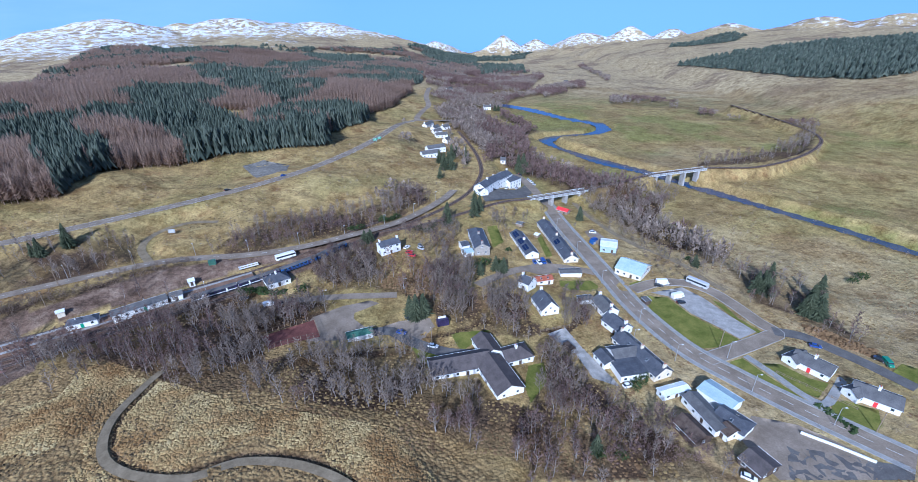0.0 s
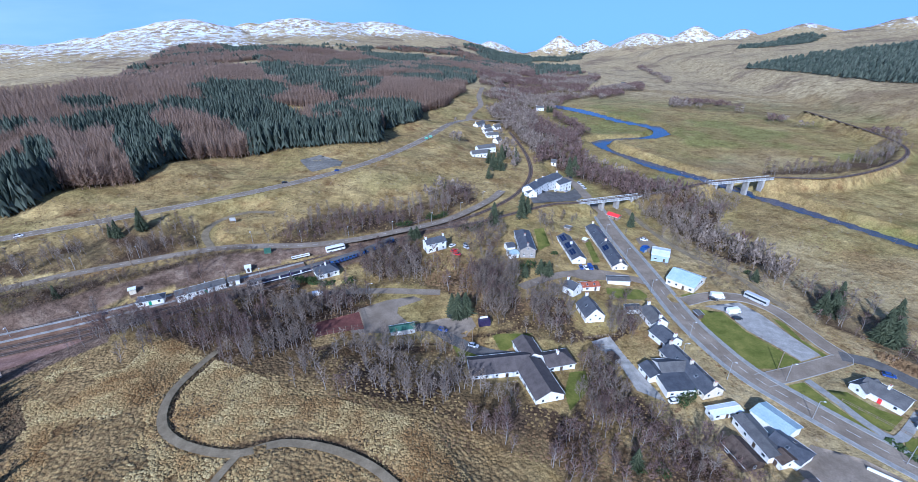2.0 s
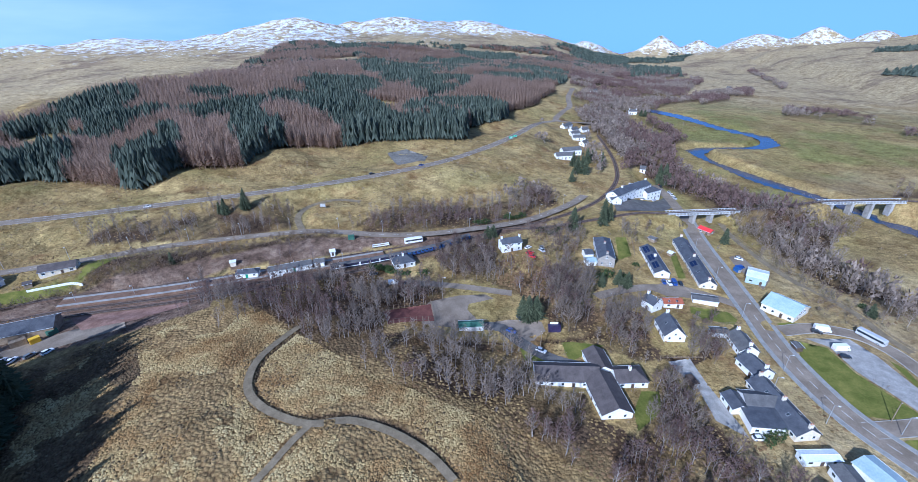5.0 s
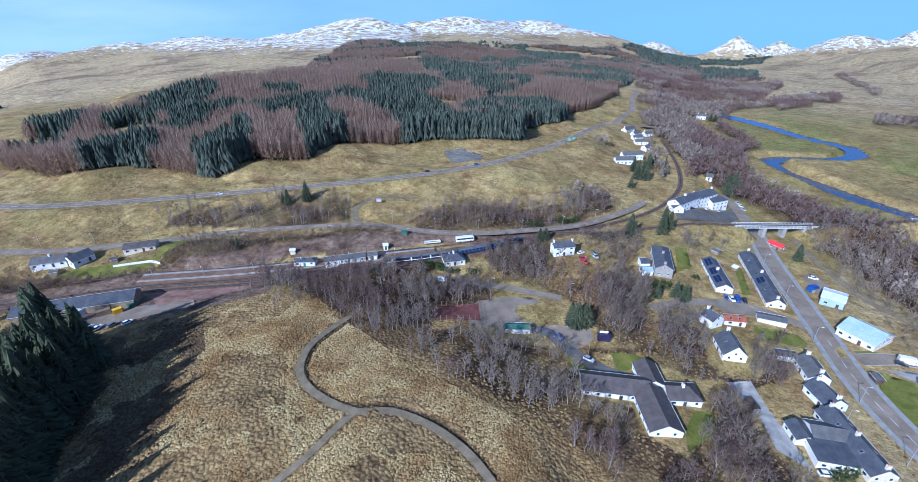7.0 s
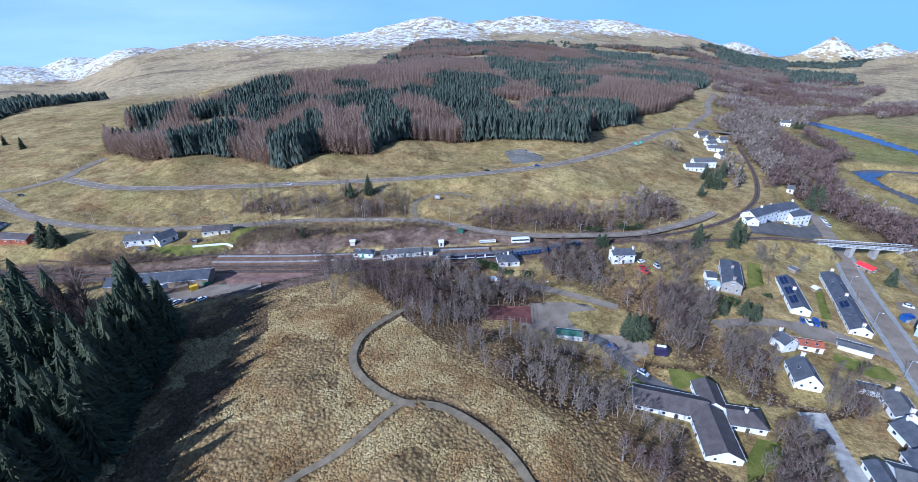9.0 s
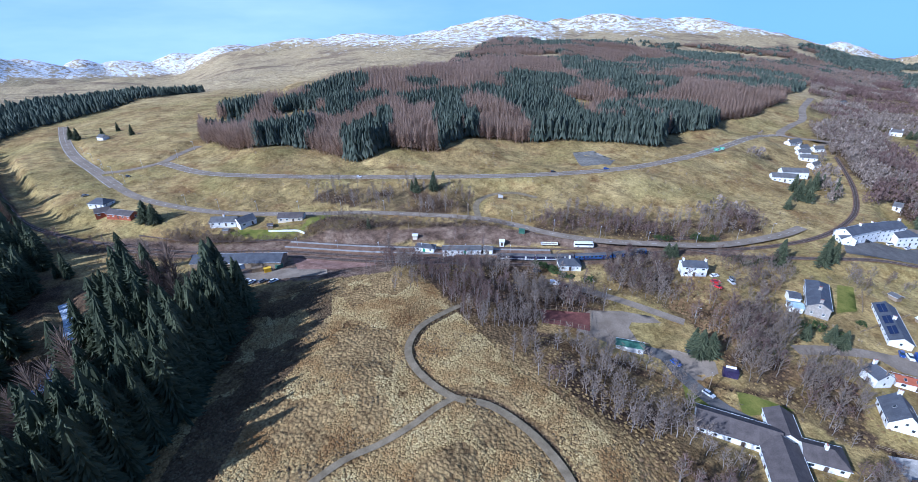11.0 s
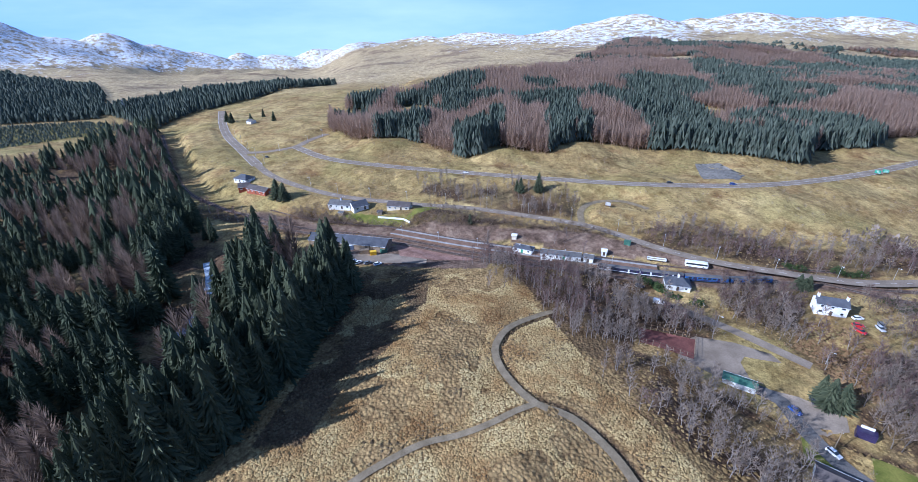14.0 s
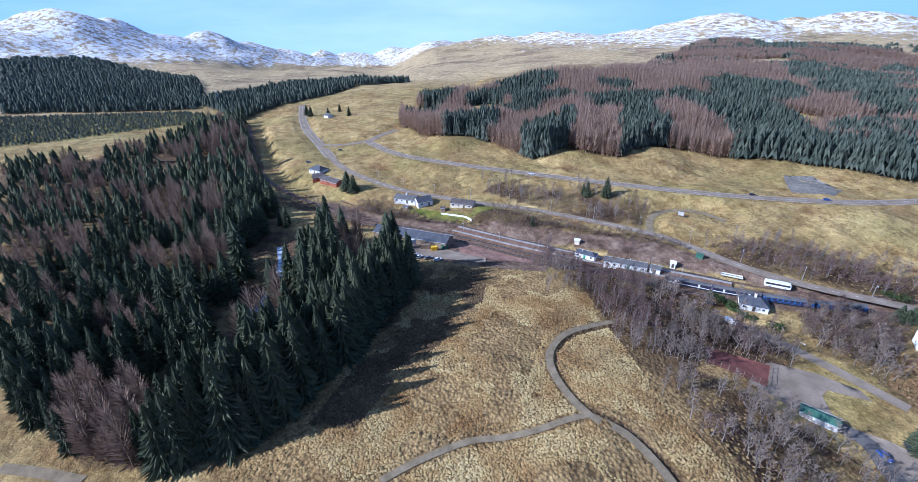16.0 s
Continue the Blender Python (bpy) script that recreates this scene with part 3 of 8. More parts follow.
# ---- meshes from arrays ----
def mesh_of(name, verts, faces, materials, smooth=False):
    me = bpy.data.meshes.new(name)
    me.from_pydata(verts, [], faces)
    for m in (materials if isinstance(materials, (list, tuple)) else [materials]):
        me.materials.append(m)
    if smooth:
        me.polygons.foreach_set("use_smooth", [True] * len(me.polygons))
    me.update()
    return me


def quick_mesh(name, verts, quads, material, smooth=False):
    """A mesh of many quads or triangles out of numpy arrays."""
    me = bpy.data.meshes.new(name)
    n = quads.shape[1]
    me.vertices.add(len(verts))
    me.vertices.foreach_set("co", np.asarray(verts, dtype=np.float32).ravel())
    me.loops.add(quads.size)
    me.loops.foreach_set("vertex_index", np.asarray(quads, dtype=np.int32).ravel())
    me.polygons.add(len(quads))
    me.polygons.foreach_set("loop_start", np.arange(0, quads.size, n, dtype=np.int32))
    me.polygons.foreach_set("use_smooth", np.full(len(quads), smooth))
    me.materials.append(material)
    me.update(calc_edges=True)
    me.validate()
    return me


def part(name, me, parent, label="", m=None):
    ob = new(name, me)
    ob.parent = parent
    if m is not None:
        ob.matrix_basis = m
    if label:
        ob["label"] = label
    return ob


def anchor(name, m, label, category, group="", kind=""):
    ob = new(name)
    ob.matrix_basis = m
    return tagged(ob, label, category, group, kind)


def ground_at(x, y):
    return float(height(np.array([x], dtype=float), np.array([y], dtype=float))[0])


# ---- ground: one sheet out to the mountains, finer near the village ----
def polygon_mask(poly, x, y):
    inside = np.zeros(np.shape(x), dtype=bool)
    for (x0, y0), (x1, y1) in zip(poly, poly[1:] + poly[:1]):
        cross = (y0 > y) != (y1 > y)
        with np.errstate(divide="ignore", invalid="ignore"):
            inside ^= cross & (x < (x1 - x0) * (y - y0) / (y1 - y0 + 1e-12) + x0)
    return inside


def soft_line(line, x, y, a, b):
    return 1 - ease(a, b, along(line, x, y)[0])


# the plantation's lower and upper edge, placed to fit the camera's view: degrees from +y towards -x, metres out
FOREST_FOOT = [(-3, 1500), (2, 1250), (4.6, 967), (5.3, 882), (6.3, 737), (7.0, 672), (10.6, 595), (11.4, 522), (13.7, 508), (15.5, 484), (16.1, 421), (20.4, 415), (26.2, 419), (32.1, 412), (35.8, 416), (38.1, 405),
               (41.0, 388), (42.6, 373), (48.3, 372), (51.2, 362), (53.2, 365), (55.7, 388), (58.6, 411), (62.0, 426), (64.3, 423), (67.5, 442), (70.3, 491)]
FOREST_TOP = [(-3, 2300), (5, 2300), (10, 2000), (16, 1750), (22, 1700), (30, 1700), (34, 1740), (36.5, 1650), (38.5, 1400), (40.5, 1180), (41.5, 900), (46, 790), (52, 715), (57, 690), (60, 650), (66, 645), (68, 580), (70.3, 520)]
# blocks of spruce in it, cast from the same view: degrees, metres out, half width in degrees, half depth in metres
SPRUCE_BLOCKS = [(55.0, 638, 2.7, 61), (51.8, 657, 0.9, 35), (65.3, 633, 2.2, 58), (59.0, 594, 2.8, 27), (52.5, 560, 3.4, 23), (55.9, 522, 3.6, 19), (62.2, 452, 2.5, 41), (59.4, 458, 1.7, 49), (52.0, 414, 2.9, 51),
                 (49.5, 445, 1.0, 46), (44.4, 634, 2.0, 34), (41.9, 554, 2.4, 47), (41.5, 449, 2.1, 76), (46.1, 546, 1.7, 24), (36.3, 598, 2.5, 36), (30.7, 707, 4.2, 79), (31.4, 565, 5.0, 58), (28.5, 489, 3.3, 86),
                 (38.7, 428, 1.1, 50), (23.4, 443, 3.2, 40), (18.4, 458, 2.8, 55)]
SPRUCE_BLOCKS += [(13.9, 558, 2.8, 59), (21.4, 519, 2.1, 20), (17.4, 576, 4.0, 32), (21.1, 806, 4.7, 74), (19.6, 692, 3.4, 41), (16.3, 811, 1.0, 104), (23.8, 921, 4.1, 77), (29.7, 1638, 2.2, 196), (21.4, 2020, 3.9, 157),
                  (13.6, 1494, 3.7, 194), (10.8, 913, 3.7, 50), (17.3, 1203, 3.9, 80), (66.7, 521, 1.2, 25), (68.5, 552, 0.7, 44), (35.4, 1716, 0.5, 152), (8.0, 1127, 3.5, 59), (6.0, 994, 2.3, 60), (27.2, 1048, 1.7, 115)]


def forest_cover(x, y):
    """1 inside the plantation on the hill."""
    b, r = bearing(x, y) + (fbm(x / 70, y / 70, 4, 3) - 0.5) * 1.6, np.hypot(x, y)
    foot = np.interp(b, *zip(*FOREST_FOOT)) + (fbm(x / 30, y / 30, 21, 3) - 0.5) * 22
    top = np.interp(b, *zip(*FOREST_TOP)) + (fbm(x / 60, y / 60, 22, 3) - 0.5) * 60
    inside = (r > foot) & (r < top) & (b > -3) & (b < 70.3)
    glade = fbm(x / 130, y / 130, 33, 3) > 0.73
    thin = (r > 1600) & (fbm(x / 150, y / 150, 36, 4) < 0.44)
    return inside & ~glade & ~thin


def spruce_blocks(x, y):
    """Over 0 where the plantation is spruce, below where it is bare larch."""
    b, r = bearing(x, y), np.hypot(x, y)
    best = np.full(np.shape(x), -1.0)
    for bc, rc, hb, hr in SPRUCE_BLOCKS:
        best = np.maximum(best, 1 - (((b - bc) / (hb * 1.08)) ** 2 + ((r - rc) / (hr * 1.08)) ** 2))
    arc = np.radians(b) * r
    high = ease(760, 1050, r) * (0.8 + 1.6 * (fbm(r / 90, arc / 110, 52, 3) - 0.5))
    return np.maximum(best, -1 + high) + 1.5 * (fbm(r / 34, arc / 60, 51, 4) - 0.5) + 0.5 * (fbm(x / 12, y / 12, 8, 2) - 0.5)


def make_ground():
    fine = np.linspace(-60, 128, 590)
    coarse = np.linspace(128, 300, 60)[1:-1]
    angles = np.radians(np.concatenate([fine, coarse]))
    radii = np.concatenate([np.linspace(0.4, 60, 16)[:-1], np.geomspace(60, 620, 215)[:-1], np.geomspace(620, 4950, 120)])
    a, r = np.meshgrid(angles, radii)
    x, y = -np.sin(a) * r, np.cos(a) * r
    z = height(x.ravel(), y.ravel()).reshape(x.shape)
    rows, cols = x.shape
    idx = np.arange(rows * cols).reshape(rows, cols)
    nxt = np.roll(idx, -1, axis=1)
    quads = np.stack([idx[:-1], idx[1:], nxt[1:], nxt[:-1]], -1).reshape(-1, 4)
    verts = np.stack([x, y, z], -1).reshape(-1, 3)
    me = quick_mesh("ground", verts, quads[:, ::-1], GROUND, True)
    x, y, z, r = x.ravel(), y.ravel(), z.ravel(), np.hypot(x, y).ravel()
    b = bearing(x, y)
    rise = z + 10 + 0.031 * np.maximum(r - 800, 0) + view_sink(x, y)
    start = np.interp(r, [1500, 2600, 3300, 4200], [98, 92, 48, 20]) + np.where(b < -24, 32, 0) - 55 * ease(83, 92, b) - 34 * ease(26, 34, b) * ease(70, 62, b)
    snow = 0.95 * ease(-40, 45, rise - start + (fbm(x / 300, y / 300, 9, 4) - 0.5) * 50) * ease(1150, 1600, r)
    snow = snow * np.where(b < -24, 0.45, np.where(b > 66, 0.62, 0.57))
    u = foot_distance(x, y)
    flat = ease(-2, -5.5, z) * (1 - ease(900, 1300, r))
    green = np.clip(flat * (0.25 + 1.1 * ease(0.45, 0.62, fbm(x / 90, y / 90, 5, 4))), 0, 0.85)
    green = np.maximum(green, 0.28 * ease(0.52, 0.68, fbm(x / 45, y / 45, 14, 4)) * (r < 800))
    for lawn in LAWNS:
        green = np.maximum(green, polygon_mask(lawn, x, y) * 1.0)
    green = np.maximum(green * (1 - polygon_mask(STRAW_BANK, x, y)), 0.75 * polygon_mask(YOUNG_PLANTATION, x, y))
    for path in (FOOTPATH_MAIN, FOOTPATH_SPUR):
        green = np.maximum(green, 0.6 * soft_line(path, x, y, 1.6, 3.2) * ease(0.35, 0.6, fbm(x / 6, y / 6, 15, 3)))
    moor = np.clip(ease(700, 1100, r), 0, 1)
    moor = np.maximum(moor, 0.6 * ease(0.5, 0.7, fbm(x / 110, y / 110, 2, 4)) * (b < -20))
    tuss = ease(95, 70, np.hypot((x + 85) / 1.25, (y - 62) / 1.0))
    tuss = np.maximum(tuss, 0.55 * (flat > 0.5) * ease(0.5, 0.65, fbm(x / 35, y / 35, 31, 3)))
    scrub = np.zeros_like(x)
    for wood in WOODS:
        scrub = np.maximum(scrub, polygon_mask(wood, x, y) * (1 - 0.6 * ease(550, 800, r)) * (0.6 + 0.4 * ease(0.42, 0.6, fbm(x / 12, y / 12, 61, 3))))
    # darkened strip: part heather, part the spruces' cast shadow painted into the ground
    scrub = np.maximum(scrub, polygon_mask(SHADED_HEATHER, x, y) * (0.35 + 0.5 * ease(0.4, 0.6, fbm(x / 9, y / 9, 66, 3))))
    scrub = np.maximum(scrub, forest_cover(x, y) * (0.6 - 0.4 * ease(600, 900, r)))
    # the ditch is carved too shallow to shade itself: its shade is painted dark
    scrub = np.maximum(scrub, soft_line(DITCH, x, y, 0.4, 1.3))
    scrub = np.maximum(scrub, np.maximum(soft_line(BURN, x, y, 0.7, 1.6), soft_line(BURN_BEYOND, x, y, 0.7, 1.6)))
    yard = soft_line(RAILWAY_MAIN[3:12], x, y, 6, 9)
    for area in YARDS:
        yard = np.maximum(yard, polygon_mask(area, x, y) * 1.0)
    ca = me.attributes.new("cover_a", "FLOAT_COLOR", "POINT")
    ca.data.foreach_set("color", np.stack([snow, green, moor, np.ones_like(x)], -1).astype(np.float32).ravel())
    cb = me.attributes.new("cover_b", "FLOAT_COLOR", "POINT")
    cb.data.foreach_set("color", np.stack([tuss, yard, scrub, np.ones_like(x)], -1).astype(np.float32).ravel())
    return tagged(new("ground", me), "rough straw-coloured grassland, moor and snow-streaked hills", "ground", kind="structure")



# ---- plan: woods, lawns, yards and car parks ----
WOOD_BIRCH_BELT = [(-165, 131), (-145, 157), (-111, 176), (-82, 179), (-58, 174), (-60, 163), (-79, 148), (-73, 133), (-51, 139), (-23, 145), (-14, 141), (-13, 128), (7, 126), (11, 117), (25, 112), (20, 103), (5, 96), (-12, 104), (-29, 108), (-46, 109), (-72, 115), (-91, 112), (-109, 124), (-134, 129)]
WOOD_DRIVE = [(29, 139), (36, 146), (44, 135), (49, 123), (49, 117), (26, 106), (25, 120), (31, 125)]
WOOD_STATION = [(-70, 198), (-46, 214), (-37, 195), (-19, 181), (-5, 195), (4, 181), (10, 168), (6, 158), (0, 156), (-10, 176), (-29, 182), (-49, 190)]
WOOD_VILLAGE = [(11, 182), (28, 184), (31, 169), (32, 157), (47, 160), (59, 179), (58, 165), (46, 155), (35, 155), (25, 150), (15, 159)]
WOOD_SLOPE = [(-134, 218), (-123, 252), (-74, 277), (-55, 299), (-27, 327), (-20, 301), (-47, 259), (-77, 238), (-108, 221)]
WOOD_CULVERT = [(-258, 151), (-264, 163), (-236, 192), (-225, 212), (-182, 229), (-166, 207), (-193, 186), (-223, 170)]
WOOD_VALLEY = [(-35, 659), (19, 822), (41, 613), (77, 552), (72, 444), (92, 414), (122, 383), (140, 335), (158, 321), (135, 286), (146, 257), (158, 232), (135, 215), (118, 250), (109, 278), (95, 309), (74, 360), (55, 383), (32, 428), (11, 489)]
WOOD_EMBANKMENT = [(224, 413), (283, 420), (343, 434), (427, 535), (397, 530), (374, 493), (305, 447), (238, 429)]
WOOD_FENCE = [(143, 211), (157, 203), (169, 185), (165, 146), (156, 147), (152, 162), (138, 177)]
WOOD_WEST_LINE = [(-340, 24), (-303, 54), (-266, 75), (-246, 92), (-248, 70), (-280, 48), (-317, 25)]
WOOD_FOREGROUND = [(-25, 112), (-1, 116), (22, 113), (28, 111), (49, 130), (54, 113), (68, 98), (79, 86), (24, 87), (11, 95), (-5, 101), (-20, 106)]
SPRUCE_WOOD = [(-176, 67), (-151, 38), (-131, 21), (-118, -1), (-110, -13), (-113, -34), (-125, -54), (-153, -71), (-185, -88), (-483, -166), (-488, -109), (-543, -45), (-640, 27), (-530, 31), (-342, 18), (-266, 24), (-256, 43), (-228, 50), (-208, 57)]
STREAM_GAP = [(-176, -12), (-190, -3), (-233, 13), (-258, 13)]
WEST_PLANTATION = [(-898, -35), (-1051, 91), (-1254, 209), (-1249, 328), (-986, 388), (-838, 318), (-811, 209), (-711, 80), (-648, 28), (-684, 13)]
WEST_HILL_WOOD = [(-2115, -602), (-2356, -459), (-2313, -292), (-1337, -32), (-1016, -18), (-796, -30), (-874, -209), (-884, -276)]
EAST_HILL_WOOD = [(590, 1302), (792, 1275), (1029, 1399), (1178, 1265), (689, 717), (630, 733), (603, 865), (606, 1061)]
EAST_HILL_STRIP = [(752, 1769), (1069, 2105), (1188, 2200), (1143, 1958), (838, 1763)]
YOUNG_PLANTATION = [(-859, -270), (-830, -186), (-772, -41), (-671, 12), (-643, -56), (-585, -139), (-575, -190)]
YARD_STATION = [(-235, 113), (-213, 132), (-193, 152), (-176, 174), (-149, 196), (-126, 209), (-106, 214), (-90, 222), (-102, 208), (-125, 192), (-148, 174), (-182, 151), (-208, 128)]
YARD_WEST = [(-304, 47), (-272, 71), (-235, 113), (-208, 128), (-181, 150), (-200, 123), (-213, 108), (-264, 68), (-295, 45)]
YARD_EAST = [(-102, 208), (-90, 222), (-66, 241), (-38, 258), (-36, 251), (-63, 233), (-86, 214)]
DEPOT_RED = [(-209, 106), (-203, 114), (-177, 130), (-167, 130), (-177, 111), (-192, 99)]
STRAW_BANK = [(-96, 281), (-91, 302), (-74, 308), (-58, 299), (-52, 278), (-66, 276), (-81, 271)]
LAWN_GREEN = [(89.1, 183.0), (98.8, 181.3), (103.0, 167.4), (109.6, 157.9), (115.2, 149.9), (105.5, 145.2), (95.6, 144.3), (90.4, 149.5), (87.9, 159.9), (86.7, 171.4)]
LAWN_HOUSES = [(100.4, 132.0), (104.6, 136.5), (110.2, 138.4), (113.7, 129.3), (118.3, 119.8), (121.7, 113.0), (123.4, 106.8), (125.1, 101.2), (121.9, 102.4), (117.7, 106.9), (111.9, 112.7), (105.6, 118.6), (101.0, 125.0), (100.0, 128.6)]
LAWN_B = [(115.2, 135.3), (122.6, 134.6), (128.0, 127.2), (133.5, 124.2), (124.9, 117.5), (121.1, 120.3), (117.6, 127.1)]
LAWN_C = [(127.8, 115.3), (132.6, 116.3), (140.8, 111.5), (136.6, 105.2), (130.3, 101.1), (125.9, 104.6), (124.8, 110.7)]
LANE_LAWN = [(159.4, 128.6), (168.7, 134.2), (172.5, 131.6), (164.3, 122.6), (157.7, 124.1)]
COACH_VERGE = [(118.7, 179.4), (122.2, 175.4), (123.1, 164.0), (127.6, 155.1), (125.7, 153.6), (120.7, 166.2)]
GARDEN_PATH = [(112.0, 139.6, 0.0), (116.3, 130.0, 0.0), (120.0, 120.0, 0.0), (124.6, 114.5, 0.0), (132.5, 119.8, 0.0), (140.5, 126.8, 0.0)]
LAWN_COURT = [(26, 134), (32, 136), (32, 126), (24, 115), (23, 123)]
LAWN_COURT_B = [(-20, 147), (-13, 144), (1, 142), (-4, 154), (13, 156), (-6, 136), (-15, 136)]
LAWN_BUNG = [(-266, 94), (-260, 103), (-247, 114), (-230, 126), (-227, 142), (-232, 149), (-238, 143), (-233, 130), (-229, 125), (-237, 114), (-241, 108)]
YARD_GOODS = [(-223, 122), (-216, 134), (-186, 164), (-145, 191), (-126, 198), (-130, 187), (-165, 163), (-192, 137)]
YARD_DEPOT = [(-218, 82), (-213, 100), (-183, 135), (-162, 142), (-149, 123), (-170, 103), (-199, 74)]
CAR_PARK_COACH = [(92.8, 186.0), (109.9, 190.5), (115.7, 180.5), (120.2, 166.2), (125.4, 154.8), (115.9, 150.2), (110.6, 158.7), (103.9, 168.3), (99.8, 182.3)]
CAR_PARK_COURT = [(-65.2, 156.4), (-64.1, 162.9), (-52.9, 171.9), (-41.3, 176.3), (-36.7, 174.2), (-46.7, 166.8), (-46.2, 162.7), (-40.9, 158.3), (-35.3, 156.3), (-35.5, 152.4), (-47.8, 148.1), (-61.1, 144.9)]
CAR_PARK_B = [(-34.7, 157.3), (-26.5, 161.9), (-13.3, 164.1), (-10.7, 158.5), (-16.6, 149.3), (-22.5, 149.5), (-28.9, 153.8)]
GARAGE_FORECOURT = [(97, 110), (110, 106), (118, 99), (124, 93), (118, 86), (91, 86), (89, 92), (88, 100)]
INN_YARD = [(36.9, 154.3), (45.2, 158.6), (48.7, 147.0), (52.8, 136.3), (56.8, 127.0), (57.8, 123.5), (48.9, 128.0), (45.7, 141.6), (41.0, 148.1)]
LANE_PARK = [(33.8, 206.8), (41.4, 217.8), (49.3, 218.8), (53.4, 212.0), (54.5, 205.3), (48.2, 205.0), (41.1, 203.0)]
FIRE_YARD = [(79.2, 259.0), (85.5, 263.4), (88.7, 251.6), (93.2, 235.3), (87.4, 224.5), (84.0, 235.6), (80.1, 246.5)]
LAWN_MID = [(50.5, 197.2), (66.8, 198.3), (69.3, 192.9), (67.0, 188.3), (54.8, 188.7), (50.2, 192.0)]
LAWN_VILLA = [(17.8, 259.5), (23.8, 262.1), (26.2, 239.5), (19.5, 232.2)]
LAWN_ROW = [(47.1, 255.7), (50.6, 253.1), (52.3, 224.4), (48.6, 223.1)]
LAWN_HALL = [(84.9, 194.3), (91.0, 197.2), (101.5, 196.6), (99.2, 193.2), (86.5, 190.1)]
STATION_HEDGE = [(-111.7, 188.0), (-103.9, 183.6), (-93.2, 181.0), (-83.0, 182.9), (-82.5, 185.8), (-92.2, 184.2), (-103.7, 187.0), (-111.8, 191.7)]
NORTH_WOOD = [(6, 377), (-8, 438), (-10, 533), (-1, 581), (16, 519), (35, 501), (40, 432), (30, 393), (19, 392)]
STREET_WOOD = [(-72, 560), (-62, 535), (-42, 498), (-45, 464), (-58, 445)]
BANK_WOOD = [(-58, 297), (-43, 340), (-26, 333), (-32, 302), (-46, 283)]
HOTEL_YARD = [(16, 322), (45, 339), (60, 366), (62, 343), (40, 303), (19, 300)]
WOOD_MID = [(-54, 197), (-45, 210), (-37, 197), (-25, 202), (-8, 212), (4, 194), (1, 170), (-9, 160), (-13, 174), (-26, 181), (-41, 188), (-63, 184)]
WOOD_MID_B = [(4, 181), (27, 184), (30, 164), (36, 159), (24, 151), (6, 157), (1, 168)]
WOOD_LEFT = [(-151, 184), (-121, 173), (-101, 182), (-78, 179), (-58, 165), (-61, 156), (-85, 155), (-114, 146), (-141, 152), (-166, 141), (-179, 145), (-145, 150)]
FAR_WOOD_A = [(-45, 776), (17, 1562), (184, 1535), (245, 1350), (138, 938), (62, 715), (8, 741)]
FAR_WOOD_B = [(168, 1020), (312, 1162), (276, 1020), (160, 864)]
FAR_WOOD_C = [(278, 863), (350, 828), (386, 741), (362, 702), (301, 751), (252, 779)]
FAR_WOOD_D = [(356, 690), (397, 615), (456, 584), (443, 557), (388, 597), (337, 642)]
FAR_WOOD_E = [(57, 565), (90, 599), (99, 557), (65, 514), (34, 549), (-1, 571), (14, 611)]
BRACKEN_HEDGE = [(148, 159), (153, 157), (160, 149), (166, 142), (162, 138), (153, 144), (146, 153)]
BRACKEN_SLOPE = [(-44, 207), (-30, 214), (-14, 205), (-7, 184), (-15, 174), (-27, 184), (-38, 189)]
BRACKEN_BANK = [(-248, 69), (-236, 98), (-219, 104), (-209, 92), (-231, 69)]
BRACKEN_WEST = [(-287, 77), (-284, 91), (-243, 102), (-238, 85), (-274, 72)]
GREEN_HEDGE = [(121, 115), (124, 115), (128, 103), (125, 102)]
FORECOURT_SOUTH = [(101, 98), (125, 92), (134, 90), (130, 86), (94, 86)]
# dark ground beside the spruces: heather, with their shadow put into its colour
SHADED_HEATHER = [(-193, 71), (-168, 102), (-135, 80), (-122, 53), (-114, 34), (-100, 16), (-109, 4), (-129, 25), (-162, 51)]
GAMES_COURT = [(-80, 147), (-63, 161), (-57, 149), (-74, 139)]
SCREE = [(-172, 352), (-161, 368), (-136, 356), (-131, 335), (-149, 322)]
BARE_WOODS = [(WOOD_BIRCH_BELT, 3.6), (WOOD_DRIVE, 3.4), (WOOD_STATION, 4.6), (WOOD_VILLAGE, 4.2), (WOOD_SLOPE, 5.0), (WOOD_CULVERT, 4.6), (WOOD_VALLEY, 5.6),
              (WOOD_EMBANKMENT, 5.0), (WOOD_FENCE, 4.5), (WOOD_WEST_LINE, 5.0), (WOOD_FOREGROUND, 3.6), (WOOD_MID, 5.2), (WOOD_MID_B, 4.6), (WOOD_LEFT, 5.0)]
WOODS = [w for w, _ in BARE_WOODS] + [FAR_WOOD_A, FAR_WOOD_B, FAR_WOOD_C, FAR_WOOD_D, FAR_WOOD_E, SPRUCE_WOOD, WEST_PLANTATION, WEST_HILL_WOOD, EAST_HILL_WOOD, EAST_HILL_STRIP]
LAWNS = [LAWN_GREEN, LAWN_HOUSES, LAWN_B, LAWN_C, LANE_LAWN, COACH_VERGE, LAWN_COURT, LAWN_COURT_B, LAWN_BUNG, LAWN_MID, LAWN_VILLA, LAWN_ROW, LAWN_HALL]
YARDS = [YARD_GOODS, YARD_DEPOT, YARD_STATION, YARD_WEST, YARD_EAST]
